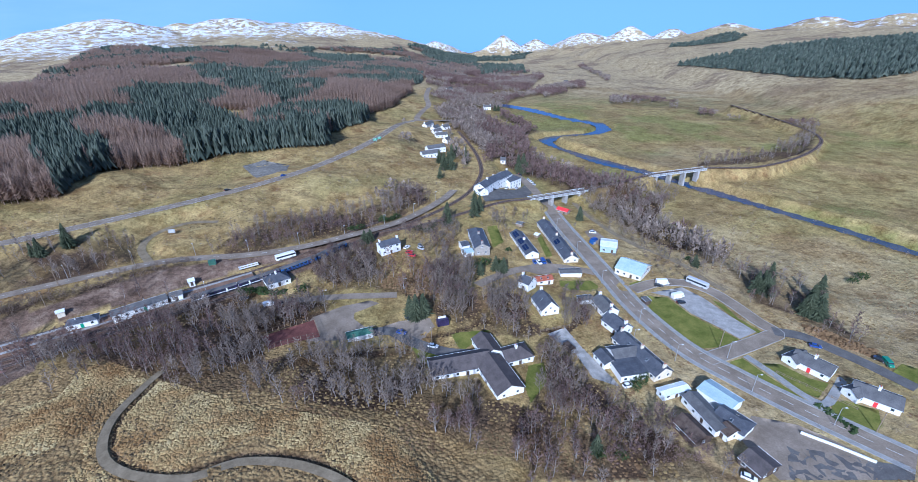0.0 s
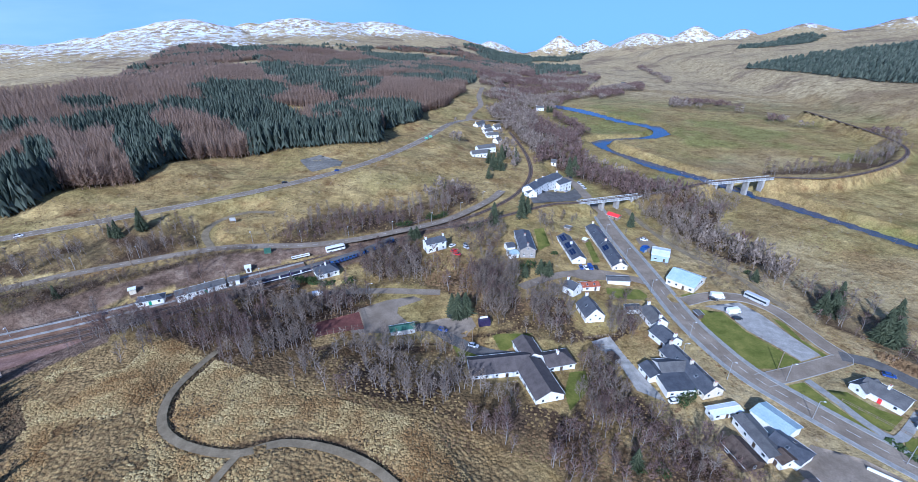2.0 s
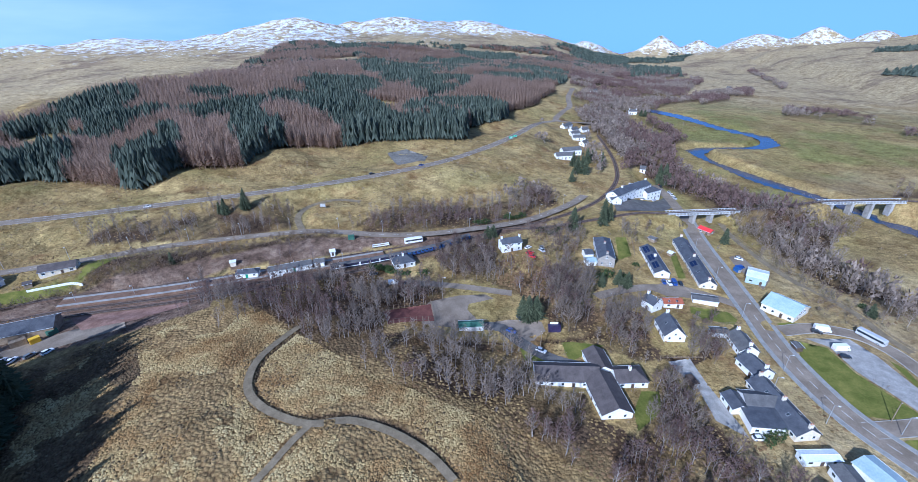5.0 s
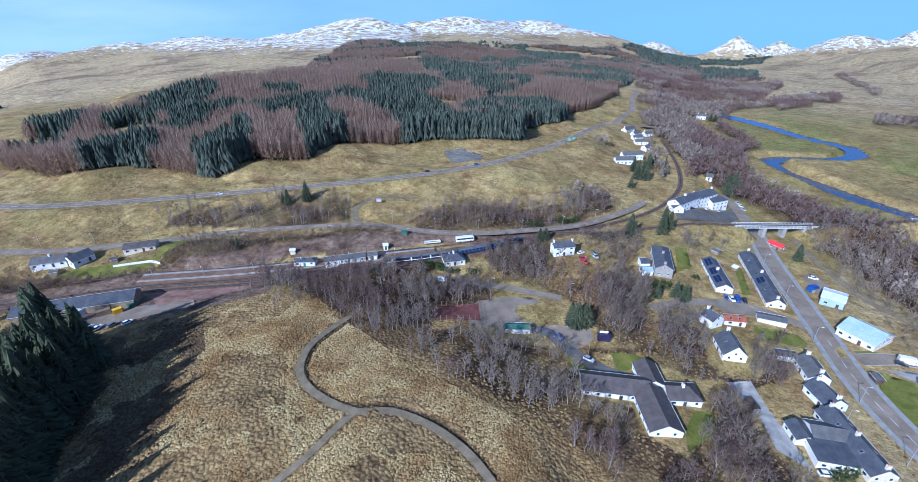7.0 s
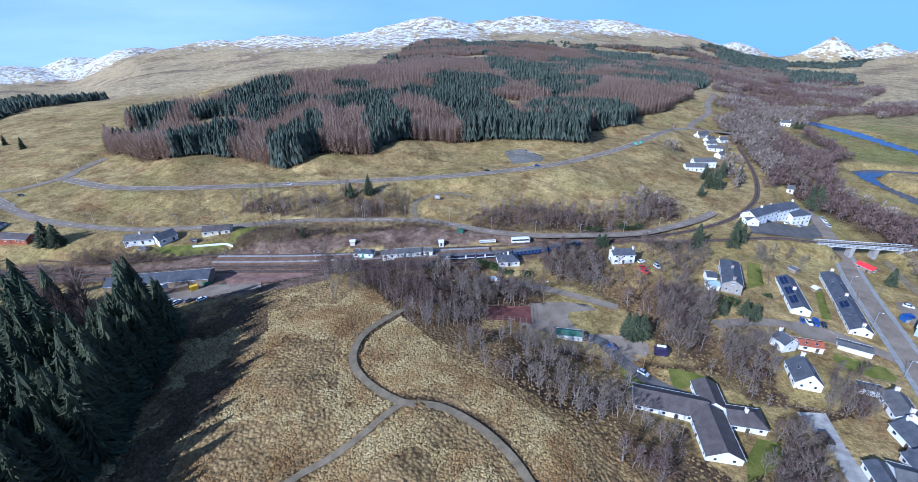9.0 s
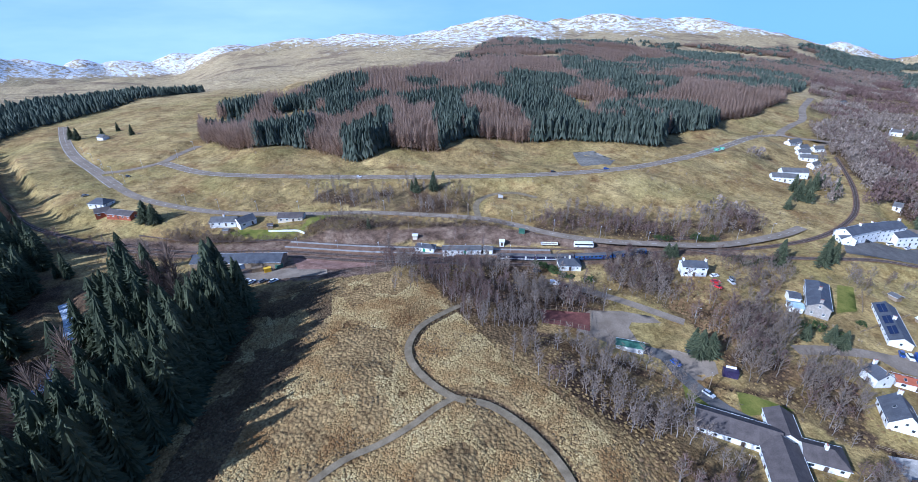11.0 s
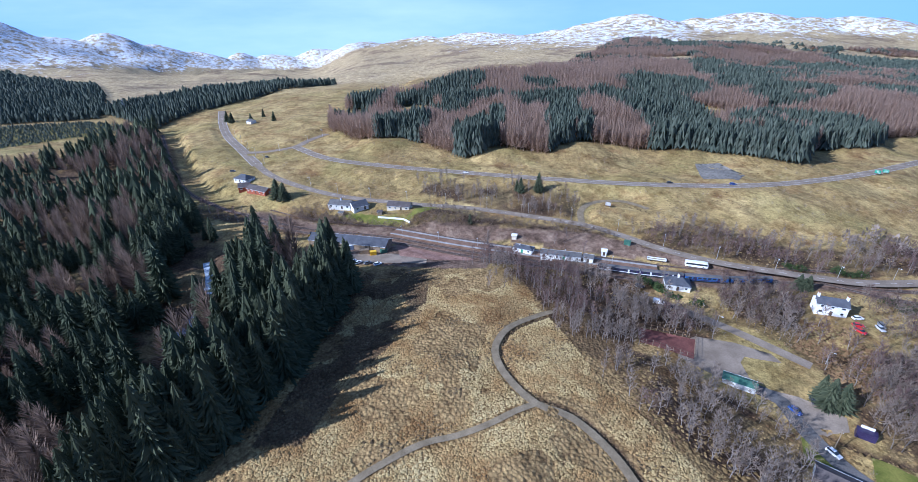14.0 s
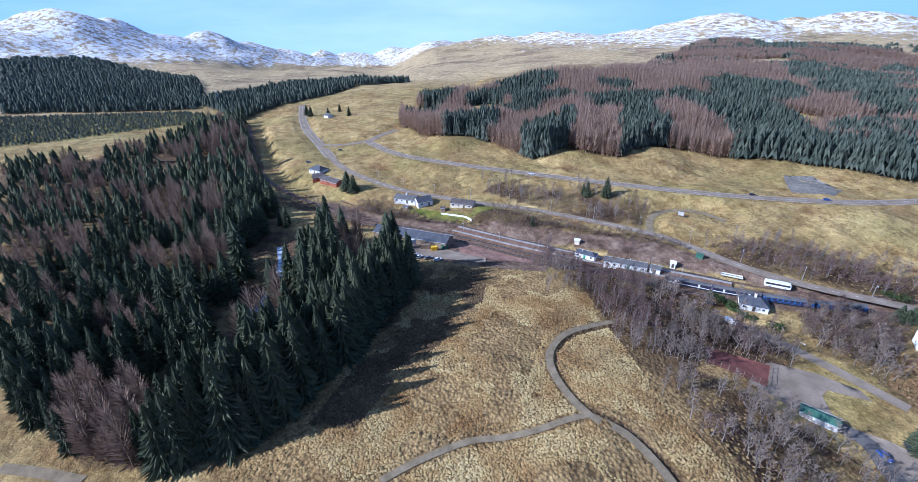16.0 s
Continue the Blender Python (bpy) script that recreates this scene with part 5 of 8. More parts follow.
def flat_block(name, label, x, y, turn, L, W, tall, roof, wall, windows=True, category="building"):
    """A flat-roofed block with a parapet trim."""
    z = ground_at(x, y)
    ob = anchor(name, pose(x, y, z, 0, 0, turn), label, category)
    part("wall", boxes("wall", [(L, W, tall + 1.5, 0, 0, -1.5)], wall), ob)
    part("roof", boxes("roof", [(L + 0.5, W + 0.5, 0.22, 0, 0, tall)], roof), ob)
    if windows:
        n = max(1, int(L / 3.0))
        for side in (-1, 1):
            m0 = pose(0, 0, 0, 0, 0, 0 if side < 0 else 180)
            for k in range(n):
                add_window(ob, m0 @ pose(-L / 2 + (k + 0.5) * L / n, -W / 2 - 0.02, 0.95), 1.3, 1.15)
        add_door(ob, pose(0, 0, 0, 0, 0, 90) @ pose(0, -L / 2 - 0.02, 0), DARK_TIMBER)
    return ob


# village, station and outlying houses
house("white_house", "two-storey white harled house with slate roof", -38.4, 221.1, 32.0, 11.2, 6.6, 5.0, 7.0, SLATE, HARL, storeys=2, chimneys="ab")
house("stone_villa", "grey stone two-storey house with hipped slate roof", 11.2, 234.7, -82.8, 25.1, 8.5, 4.6, 7.0, SLATE, STONE, storeys=2, hips="a", chimneys="mb")
house("bungalow_row", "long white bungalow row with solar panels on slate", 37.5, 235.2, -78.6, 29.2, 7.5, 2.6, 4.6, SLATE, HARL, solar=((-13, -6, -1), (-3, 3, -1), (5, 11, -1)), chimneys="m")
house("cottage_terrace", "terrace of stone cottages with slate roofs along the street", 57.9, 242.8, -82.2, 50.7, 8.0, 2.8, 5.2, SLATE, CREAM, solar=((4, 9, -1),), chimneys="amb", skylights=3)
house("white_cottage", "white harled house with grey slate roof", 33.0, 189.7, -44.4, 6.2, 6.5, 4.0, 6.2, SLATE, HARL, storeys=2, chimneys="a")
house("white_wing", "low white outbuilding with a red tiled roof", 42.0, 195.2, 14.0, 8.4, 5.0, 2.5, 3.6, BRICK_RED, HARL, doors=1, skylights=2)
house("garage_row", "low white garage row with a dark flat-pitched roof", 57.6, 204.4, -0.0, 10.8, 5.0, 2.4, 2.9, TILE_GREY, HARL, windows=0)
house("gabled_house", "white house with a steep dark slate roof", 38.9, 172.6, -75.4, 11.2, 8.5, 3.0, 7.0, SLATE, HARL, skylights=1, chimneys="a")
house("street_cottage", "white cottage with a grey slate roof beside the street", 65.9, 171.8, -77.3, 11.1, 7.5, 2.9, 5.4, TILE_GREY, HARL, chimneys="ab")
house("garden_shed", "small white outbuilding with a pale roof", 58.7, 178.2, 8.6, 6.7, 4.0, 2.4, 2.8, TILE_GREY, HARL, windows=0)
house("street_cottage", "white cottage with a dark slate roof and dormer gable", 67.0, 157.8, -63.7, 9.8, 8.0, 2.9, 5.6, SLATE, HARL, chimneys="ab")
house("street_inn", "long low slate-roofed inn along the street", 70.1, 138.4, -69.1, 24.1, 8.0, 2.8, 5.4, SLATE, CREAM, chimneys="amb", skylights=2)
house("inn_wing", "slate-roofed wing of the inn with white gable", 63.8, 139.1, 10.4, 11.0, 8.5, 2.8, 5.0, TILE_GREY, HARL)
house("inn_annex", "small white gabled annex with dark felt roof", 56.0, 136.7, -71.4, 7.0, 6.0, 2.6, 4.0, SLATE, HARL)
flat_block("inn_kitchen", "flat-roofed white extension with black felt roof", 62.8, 130.7, 10.7, 10.6, 8.5, 3.0, SLATE, HARL)
house("static_caravan", "long white static caravan with pale roof", 74.9, 119.9, 17.3, 10.9, 3.6, 2.5, 2.9, WHITE_SHEET, WHITE_SHEET, category="caravan")
house("garage_hall", "workshop with a pale blue sheet roof", 89.3, 116.6, -58.0, 11.5, 8.0, 3.2, 4.4, BLUE_SHEET, HARL, windows=0)
house("garage_store", "low store with patched dark felt roof", 81.0, 109.4, -76.0, 15.5, 6.0, 2.9, 3.9, TILE_GREY, HARL)
house("garage_shop", "filling station shop with grey slate hipped roofs", 88.0, 105.6, -56.0, 9.5, 8.0, 3.0, 4.7, SLATE, HARL, hips="b", skylights=1)
house("garage_office", "small white office with brown roof", 84.9, 102.0, -69.3, 3.7, 6.5, 2.8, 4.0, DARK_TIMBER, HARL)
house("timber_lodge", "dark timber lodge with brown roof among birches", 73.4, 102.6, -70.5, 9.1, 7.0, 2.5, 4.4, DARK_TIMBER, DARK_TIMBER)
house("brown_chalet", "dark brown chalet with low tiled roof", 87.2, 90.4, -65.6, 6.8, 8.5, 2.5, 4.0, TILE_BROWN, DARK_TIMBER)
house("roadside_bungalow", "white bungalow with grey tiled roof", 133.2, 132.6, -53.8, 12.5, 8.5, 2.6, 4.8, TILE_GREY, HARL, door_mat=RED_PAINT, chimneys="m")
house("bungalow_gable", "white front gable of the bungalow with a red door", 129.2, 136.1, 23.4, 8.4, 5.5, 2.6, 4.2, TILE_GREY, HARL, door_mat=RED_PAINT)
house("roadside_bungalow", "white bungalow with grey tiled roof", 143.3, 116.3, -39.8, 12.9, 8.5, 2.6, 4.8, TILE_GREY, HARL, door_mat=RED_PAINT, chimneys="m")
house("bungalow_gable", "white front gable of the bungalow with a red door", 139.0, 118.4, 14.6, 8.3, 5.5, 2.6, 4.2, TILE_GREY, HARL, door_mat=RED_PAINT)
village_hall = house("village_hall", "hall with a broad pale blue sheet roof and stone-coloured gable", 90.9, 206.4, -40.9, 13.6, 14.0, 3.4, 6.6, BLUE_SHEET, CREAM)
for k in range(5):                                             # the tall stepped window in the gable
    add_window(village_hall, pose(0, 0, 0, 0, 0, 90) @ pose(-2.6 + 1.3 * k, -6.84, 2.4), 1.2, 1.2 + 0.75 * (2 - abs(2 - k)))
house("fire_station", "pale blue sheet-clad building with white roof", 86.5, 234.2, -18.8, 8.8, 10.0, 4.0, 4.8, WHITE_SHEET, BLUE_SHEET)
house("red_roof_cabin", "timber cabin with a bright red roof", 72.8, 292.2, -43.2, 8.2, 5.0, 2.4, 3.6, RED_PAINT, TIMBER)
house("court_wing", "low white building wing with a dark brown tiled roof", -0.3, 133.3, 14.0, 22.9, 10.0, 2.7, 5.4, TILE_BROWN, HARL, skylights=0)
house("court_wing", "low white building wing with dark brown tiles and a broad gable", 14.1, 126.3, -67.8, 17.9, 10.5, 2.7, 5.4, TILE_BROWN, HARL)
house("court_wing", "short white building wing with dark brown tiled roof", 21.5, 138.8, 19.5, 11.2, 8.5, 2.7, 5.0, TILE_BROWN, HARL, hips="b", chimneys="m")
house("court_wing", "short white building wing with dark brown tiled roof", 10.7, 143.6, -68.5, 11.6, 8.0, 2.7, 5.0, TILE_BROWN, HARL)
house("green_roof_shed", "long white shed with a green sheet roof", -41.3, 151.1, 21.2, 10.2, 4.2, 2.3, 3.0, GREEN_SHEET, HARL, windows=0, category="shed")
house("station_house", "white house with a black hipped slate roof", -89.2, 191.1, 36.2, 10.8, 8.5, 2.8, 5.2, SLATE, HARL, hips="ab", chimneys="m")
house("station_building", "long white station building with a green-grey roof", -140.7, 167.1, 39.3, 20.6, 5.5, 2.8, 4.0, TILE_GREY, HARL, door_mat=GREEN_PAINT, category="station", level=5.9)
house("station_hut", "small white platform building", -129.7, 176.3, 30.7, 4.8, 4.5, 2.6, 3.6, TILE_GREY, HARL, category="station", level=5.9)
house("platform_shelter", "low white platform building with hipped roof", -158.0, 156.7, 27.1, 10.6, 5.0, 2.6, 3.8, SLATE, HARL, hips="ab", door_mat=GREEN_PAINT, category="station", level=5.9)
house("signal_cabin", "small white signal cabin", -129.5, 188.7, 35.2, 2.5, 3.2, 2.6, 3.4, WHITE_SHEET, HARL, category="cabin")
house("goods_shed", "long brown-walled railway shed with dark slate roof", -221.8, 84.1, 40.9, 45.8, 10.5, 4.0, 6.2, SLATE, TIMBER, windows=0, category="shed")
house("hill_bungalow", "white bungalow with dark tiled roof", -272.5, 100.7, 42.6, 15.2, 8.0, 2.7, 4.8, TILE_GREY, HARL, chimneys="m")
house("hill_bungalow", "white gabled house with black roof", -263.1, 108.5, 89.0, 10.1, 8.0, 2.9, 5.4, SLATE, HARL)
house("hill_bungalow", "white bungalow with brown tiled roof", -244.9, 129.0, 43.7, 14.7, 8.0, 2.7, 4.6, TILE_BROWN, CREAM)
house("junction_house", "white house with a dark hipped roof", -362.6, 61.0, 30.3, 12.0, 9.0, 2.8, 5.4, SLATE, HARL, hips="ab")
house("red_timber_house", "red timber house with dark roof", -349.7, 57.9, 71.2, 8.0, 7.5, 2.7, 4.8, TILE_BROWN, BRICK_RED)
house("red_timber_house", "red timber house with dark roof", -334.9, 64.8, 25.6, 19.1, 7.5, 2.7, 4.6, TILE_BROWN, BRICK_RED)
house("hotel_wing", "white three-storey hotel wing with slate roof", 21.6, 325.7, 59.4, 23.6, 9.0, 6.5, 9.0, SLATE, HARL, storeys=2, chimneys="m")
house("hotel", "white hotel with a brown tile-hung middle and slate roof", 32.9, 344.2, 52.6, 20.4, 10.0, 7.5, 10.0, SLATE, HARL, storeys=3, chimneys="ab")
house("hotel_wing", "white hotel wing with hipped slate roof", 42.3, 348.6, 45.6, 14.4, 9.5, 6.2, 8.4, SLATE, HARL, storeys=2, hips="b")
house("hotel_annex", "white gabled hotel annex", 16.7, 319.1, -70.1, 12.1, 7.0, 3.6, 6.0, SLATE, HARL, storeys=1)
house("white_bungalow", "white house in the trees behind the hotel", 41.8, 411.6, -6.1, 4.5, 6.5, 2.8, 5.0, TILE_GREY, HARL)
house("north_cottage", "white harled cottage beside the northern street", -36.3, 557.6, 64.9, 18.4, 6.5, 3.0, 5.4, TILE_GREY, HARL, chimneys="a")
house("north_cottage", "white harled cottage beside the northern street", -26.9, 543.3, 59.8, 11.7, 6.5, 3.0, 5.4, TILE_GREY, HARL, chimneys="a")
house("north_cottage", "white harled cottage beside the northern street", -24.3, 527.2, 35.1, 10.6, 6.5, 3.0, 5.4, TILE_GREY, HARL, chimneys="a")
house("north_cottage", "white harled cottage beside the northern street", -18.9, 513.0, 19.6, 13.5, 6.5, 3.0, 5.4, TILE_GREY, HARL, chimneys="a")
house("north_cottage", "white harled cottage beside the northern street", -15.5, 556.6, 44.2, 9.6, 6.5, 3.0, 5.4, TILE_GREY, HARL, chimneys="a")
house("north_cottage", "white harled cottage beside the northern street", -12.1, 492.3, 58.3, 8.8, 6.5, 3.0, 5.4, TILE_GREY, HARL, chimneys="a")
house("north_villa", "white two-storey building with grey roof", -22.3, 440.1, 31.3, 18.9, 8.0, 4.5, 7.0, TILE_GREY, HARL, storeys=2)
house("north_villa", "white building with several bays and grey roof", -26.2, 418.7, 24.2, 17.4, 8.0, 3.6, 6.0, TILE_GREY, HARL)
house("valley_farmhouse", "white farmhouse on the valley floor", 45.9, 727.9, 8.8, 10.8, 7.0, 4.5, 7.0, TILE_GREY, HARL, storeys=2, chimneys="ab")
house("far_farm", "white farm far up the valley", 259.1, 1140.1, -7.7, 9.7, 8.0, 4, 6.5, TILE_GREY, HARL, windows=0)
house("far_farm", "white farmhouse far up the valley", -16.8, 941.6, 61.0, 19.3, 8.0, 4, 7, TILE_GREY, HARL, windows=0)
house("moor_cottage", "white cottage by conifers beside the western road", -558.7, 114.3, 24.0, 7.6, 7.0, 3, 5, TILE_GREY, HARL, windows=0)
house("garden_shed", "small brown timber garden shed", -247.5, 115.9, 50.9, 3.0, 3.0, 2.1, 2.8, TILE_BROWN, TIMBER, windows=0, category="shed")
house("garden_shed", "small dark garden shed beside the bungalow", -264.6, 97.0, 41.2, 3.3, 3.0, 2.0, 2.6, TILE_GREY, TIMBER, windows=0, category="shed")
house("greenhouse_shed", "pale garden shed behind the terrace", 47.7, 249.4, -41.3, 2.4, 3.0, 2.0, 2.6, WHITE_SHEET, TIMBER, windows=0, category="shed")
house("garden_shed", "grey garden shed on the grass", 39.2, 265.1, -35.3, 3.9, 3.5, 2.2, 2.9, TILE_GREY, TIMBER, windows=0, category="shed")
house("villa_annex", "white rear annex of the stone house", 2.9, 230.0, 21.5, 4.3, 6.0, 3.0, 4.2, SLATE, HARL, windows=0, category="shed")
house("villa_annex", "low rear annex with pale blue cladding", 4.6, 222.6, 21.4, 5.3, 5.0, 2.6, 3.4, BLUE_SHEET, HARL, windows=0, category="shed")
house("bus_shelter", "small dark shelter beside the street", 87.0, 177.3, -76.2, 3.4, 2.5, 2.2, 2.6, TILE_GREY, DARK_TIMBER, windows=0, category="shed")
house("yard_hut", "small white hut in the goods yard", -170.4, 161.2, 38.3, 2.6, 2.4, 2.2, 2.6, WHITE_SHEET, CREAM, windows=0, category="shed")

OLD_TRACK = [(84.3, 319.4, -2.2), (86.4, 296.0, -2.1), (93.9, 265.3, -1.8), (105.7, 236.0, -1.0), (119.2, 214.9, -0.1), (124.9, 196.4, -0.0), (129.7, 187.0, -0.1)]
FORECOURT_WALL = [(108.4, 102.6, -0.0), (116.2, 97.2, -0.0), (123.5, 91.6, -0.1)]
OPEN_AREAS = OPEN_AREAS + []


# ---- railway ----
def shifted(line, offset):
    """A line moved sideways (to its right) by offset metres."""
    p = smooth_line(line, 8.0)
    d = np.gradient(p[:, :2], axis=0)
    d /= np.linalg.norm(d, axis=1)[:, None]
    return [(a + offset * e[1], b - offset * e[0], c) for (a, b, c), e in zip(p, d)]


def track(line, offset, label):
    bed = tagged(new("railway_track", ribbon("railway_track", line, 1.9, BALLAST, 0.14, 4.0, offset)), label, "railway", kind="structure")
    part("sleeper_band", ribbon("sleeper_band", line, 1.25, DARK_TIMBER, 0.17, 4.0, offset), bed)
    for s in (-0.75, 0.75):
        part("rail", ribbon("rail", line, 0.09, RAIL_STEEL, 0.33, 4.0, offset + s, True, 0.14), bed)


STATION_LINE = RAILWAY_MAIN[4:11]
track(RAILWAY_MAIN, 2.0, "railway track on brown ballast along the hill foot")
track(RAILWAY_MAIN[3:12], -12.0, "railway track on brown ballast beyond the platform")
track(RAILWAY_MAIN[3:9], -17.0, "rusty siding on brown ballast")
track(RAILWAY_MAIN[3:9], 7.0, "rusty siding beside the railway shed")
track(RAILWAY_MAIN[3:8], -22.0, "disused rusty siding beyond the platform")
track(RAILWAY_VIADUCT[:6], 0.0, "railway track leading to the road bridge")
track(RAILWAY_VIADUCT[5:], 0.0, "railway track across the valley")
plat = tagged(new("platform", ribbon("platform", STATION_LINE[1:5], 4.1, BALLAST, 0.95, 4.0, -5.2, True, 1.3)), "reddish gravel island platform with pale concrete edges", "platform", kind="structure")
for s in (-8.4, -2.0):
    part("platform_edge", ribbon("platform_edge", STATION_LINE[1:5], 0.85, CONCRETE, 0.98, 4.0, s, True, 0.4), plat, "pale concrete edge")


# ---- bridges ----
def viaduct(a, b, piers, label):
    """A steel girder bridge on stone piers between two points of the line."""
    a, b = Vector(a), Vector(b)
    d = b - a
    turn = math.degrees(math.atan2(d.y, d.x))
    L = d.length
    mid = (a + b) / 2
    ob = anchor("railway_bridge", pose(mid.x, mid.y, a.z, 0, 0, turn), label, "bridge")
    part("deck", boxes("deck", [(L + 2, 4.6, 0.5, 0, 0, -0.35)], CONCRETE), ob)
    for s in (-1, 1):
        g = part("girder", boxes("girder", [(L + 2, 0.3, 0.32, 0, s * 2.5, -0.9), (L + 2, 0.3, 0.22, 0, s * 2.5, 0.75)], STEEL_PALE), ob)
        n = int(L / 2.2)
        for k in range(n + 1):
            u = -L / 2 + k * L / n
            part("upright", boxes("upright", [(0.22, 0.22, 1.5, u, s * 2.5, -0.72)], STEEL_PALE), g)
    for k in range(piers):
        u = -L / 2 + (k + 0.5) * L / piers
        p = Matrix.LocRotScale(mid, Euler((0, 0, radians(turn))), None) @ Vector((u, 0, 0))
        low = min(ground_at(p.x, p.y), a.z - 3) - a.z - 1.0
        part("pier", boxes("pier", [(2.0, 4.4, -0.9 - low, u, 0, low), (2.5, 5.0, 0.4, u, 0, -1.35)], CONCRETE), ob)
    return ob


viaduct(RAILWAY_VIADUCT[4], RAILWAY_VIADUCT[5], 4, "pale steel railway bridge on concrete piers over the street")
viaduct(RAILWAY_VIADUCT[7], RAILWAY_VIADUCT[8], 4, "pale steel railway bridge on stone piers over the river")


# ---- surfaced areas ----
rng = np.random.default_rng(5)


def fill(poly, spacing):
    """Jittered places inside a polygon."""
    p = np.array(poly)
    gx, gy = np.meshgrid(np.arange(p[:, 0].min(), p[:, 0].max(), spacing), np.arange(p[:, 1].min(), p[:, 1].max(), spacing))
    gx = gx.ravel() + rng.uniform(-0.5, 0.5, gx.size) * spacing
    gy = gy.ravel() + rng.uniform(-0.5, 0.5, gy.size) * spacing
    m = polygon_mask(poly, gx, gy)
    return gx[m], gy[m]


def sheet(name, poly, material, lift):
    """A thin surface of any outline, draped on the ground."""
    p = []
    for (x0, y0), (x1, y1) in zip(poly, poly[1:] + poly[:1]):
        n = max(1, int(math.hypot(x1 - x0, y1 - y0) / 2.0))
        p += [(x0 + (x1 - x0) * k / n, y0 + (y1 - y0) * k / n) for k in range(n)]
    p = np.array(p, dtype=float)
    x, y = fill(poly, 2.0)
    inner = along([(a, b, 0) for a, b in poly + poly[:1]], x, y)[0] > 0.8
    p = np.concatenate([p, np.column_stack([x[inner], y[inner]])])
    tri = delaunay_2d_cdt([Vector(q) for q in p], [], [], 0, 0.001)[2]
    mid = np.array([p[list(t)].mean(axis=0) for t in tri])
    keep = polygon_mask(poly, mid[:, 0], mid[:, 1])
    return quick_mesh(name, np.column_stack([p, height(p[:, 0], p[:, 1]) + lift]), np.array([t for t, k in zip(tri, keep) if k]), material, True)


def area(name, poly, material, label, lift=0.07):
    return tagged(new(name, sheet(name, poly, material, lift)), label, "car park", kind="structure")


area("depot_apron", DEPOT_APRON, ASPHALT, "grey patched asphalt apron in front of the railway shed", 0.1)


area("coach_park", CAR_PARK_COACH, CONCRETE, "pale grey concrete car park", 0.12)
area("court_car_park", CAR_PARK_COURT, ASPHALT, "grey tarmac car park among birches", 0.12)
area("court_forecourt", CAR_PARK_B, ASPHALT, "grey tarmac turning space", 0.12)
area("lane_car_park", LANE_PARK, ASPHALT, "grey tarmac car park beside the bungalow row", 0.16)
area("fire_station_yard", FIRE_YARD, ASPHALT, "grey tarmac yard in front of the pale blue building", 0.12)
area("garage_forecourt", GARAGE_FORECOURT, ASPHALT, "broad grey garage forecourt", 0.1)
area("inn_yard", INN_YARD, CONCRETE, "pale gravel yard beside the inn", 0.12)
area("hotel_yard", HOTEL_YARD, TARMAC_DARK, "tarmac forecourt of the hotel", 0.12)
area("forecourt_south", FORECOURT_SOUTH, TARMAC_DARK, "grey tarmac apron beside the road", 0.1)
road("garden_path", GARDEN_PATH, 1.5, PAVING, "pale paved garden path of the bungalows", 0.13)


def lawn(poly, label):
    """Mown grass, laid on the ground."""
    return tagged(new("lawn", sheet("lawn", poly, LAWN_GRASS, 0.13)), label, "lawn", kind="structure")


for poly, label in ((LAWN_GREEN, "broad mown green with mossy patches beside the street"), (LAWN_HOUSES, "long mown roadside lawn in front of the bungalows"), (LAWN_B, "mown garden lawn of the white bungalow"),
                    (LAWN_C, "brownish garden lawn of the bungalow"), (LANE_LAWN, "small green lawn beside the lane"), (COACH_VERGE, "rough grass verge of the car park"),
                    (LAWN_MID, "green garden lawn between the street and the gabled house"), (LAWN_VILLA, "walled green garden of the stone house"), (LAWN_ROW, "narrow garden lawn of the cottages"),
                    (LAWN_HALL, "rough green verge beside the car park road"), (LAWN_BUNG, "green garden lawn below the hillside bungalows"), (LAWN_COURT, "green lawn beside the dark-roofed building"), (LAWN_COURT_B, "green lawn behind the dark-roofed building")):
    lawn(poly, label)
area("depot_yard", DEPOT_RED, RED_GRAVEL, "reddish gravel yard beside the railway shed", 0.12)
area("games_court", GAMES_COURT, COURT_RED, "fenced games court with a dark red surface", 0.15)
area("scree", SCREE, SCREE_STONE, "grey scree scar on the grassy bank", 0.1)
road("old_track", OLD_TRACK, 1.8, GRAVEL, "gravel track along the foot of the bank", 0.15)

# pavements, kerbs and road paint
for offset, label in ((4.75, "grey pavement along the street"), (-4.75, "grey pavement along the street")):
    tagged(new("pavement", ribbon("pavement", MAIN_STREET[2:], 0.85, PAVING, 0.2, 3.0, offset, True, 0.25)), label, "pavement", kind="structure")
    s = 1 if offset > 0 else -1
    tagged(new("kerb", ribbon("kerb", MAIN_STREET[2:], 0.09, CONCRETE, 0.22, 3.0, offset - s * 0.98, True, 0.25)), "pale concrete kerb", "kerb", kind="structure")
    tagged(new("kerb", ribbon("kerb", LOOP_ROAD, 0.12, CONCRETE, 0.16, 2.0, s * 3.3, True, 0.25)), "pale concrete kerb", "kerb", kind="structure")


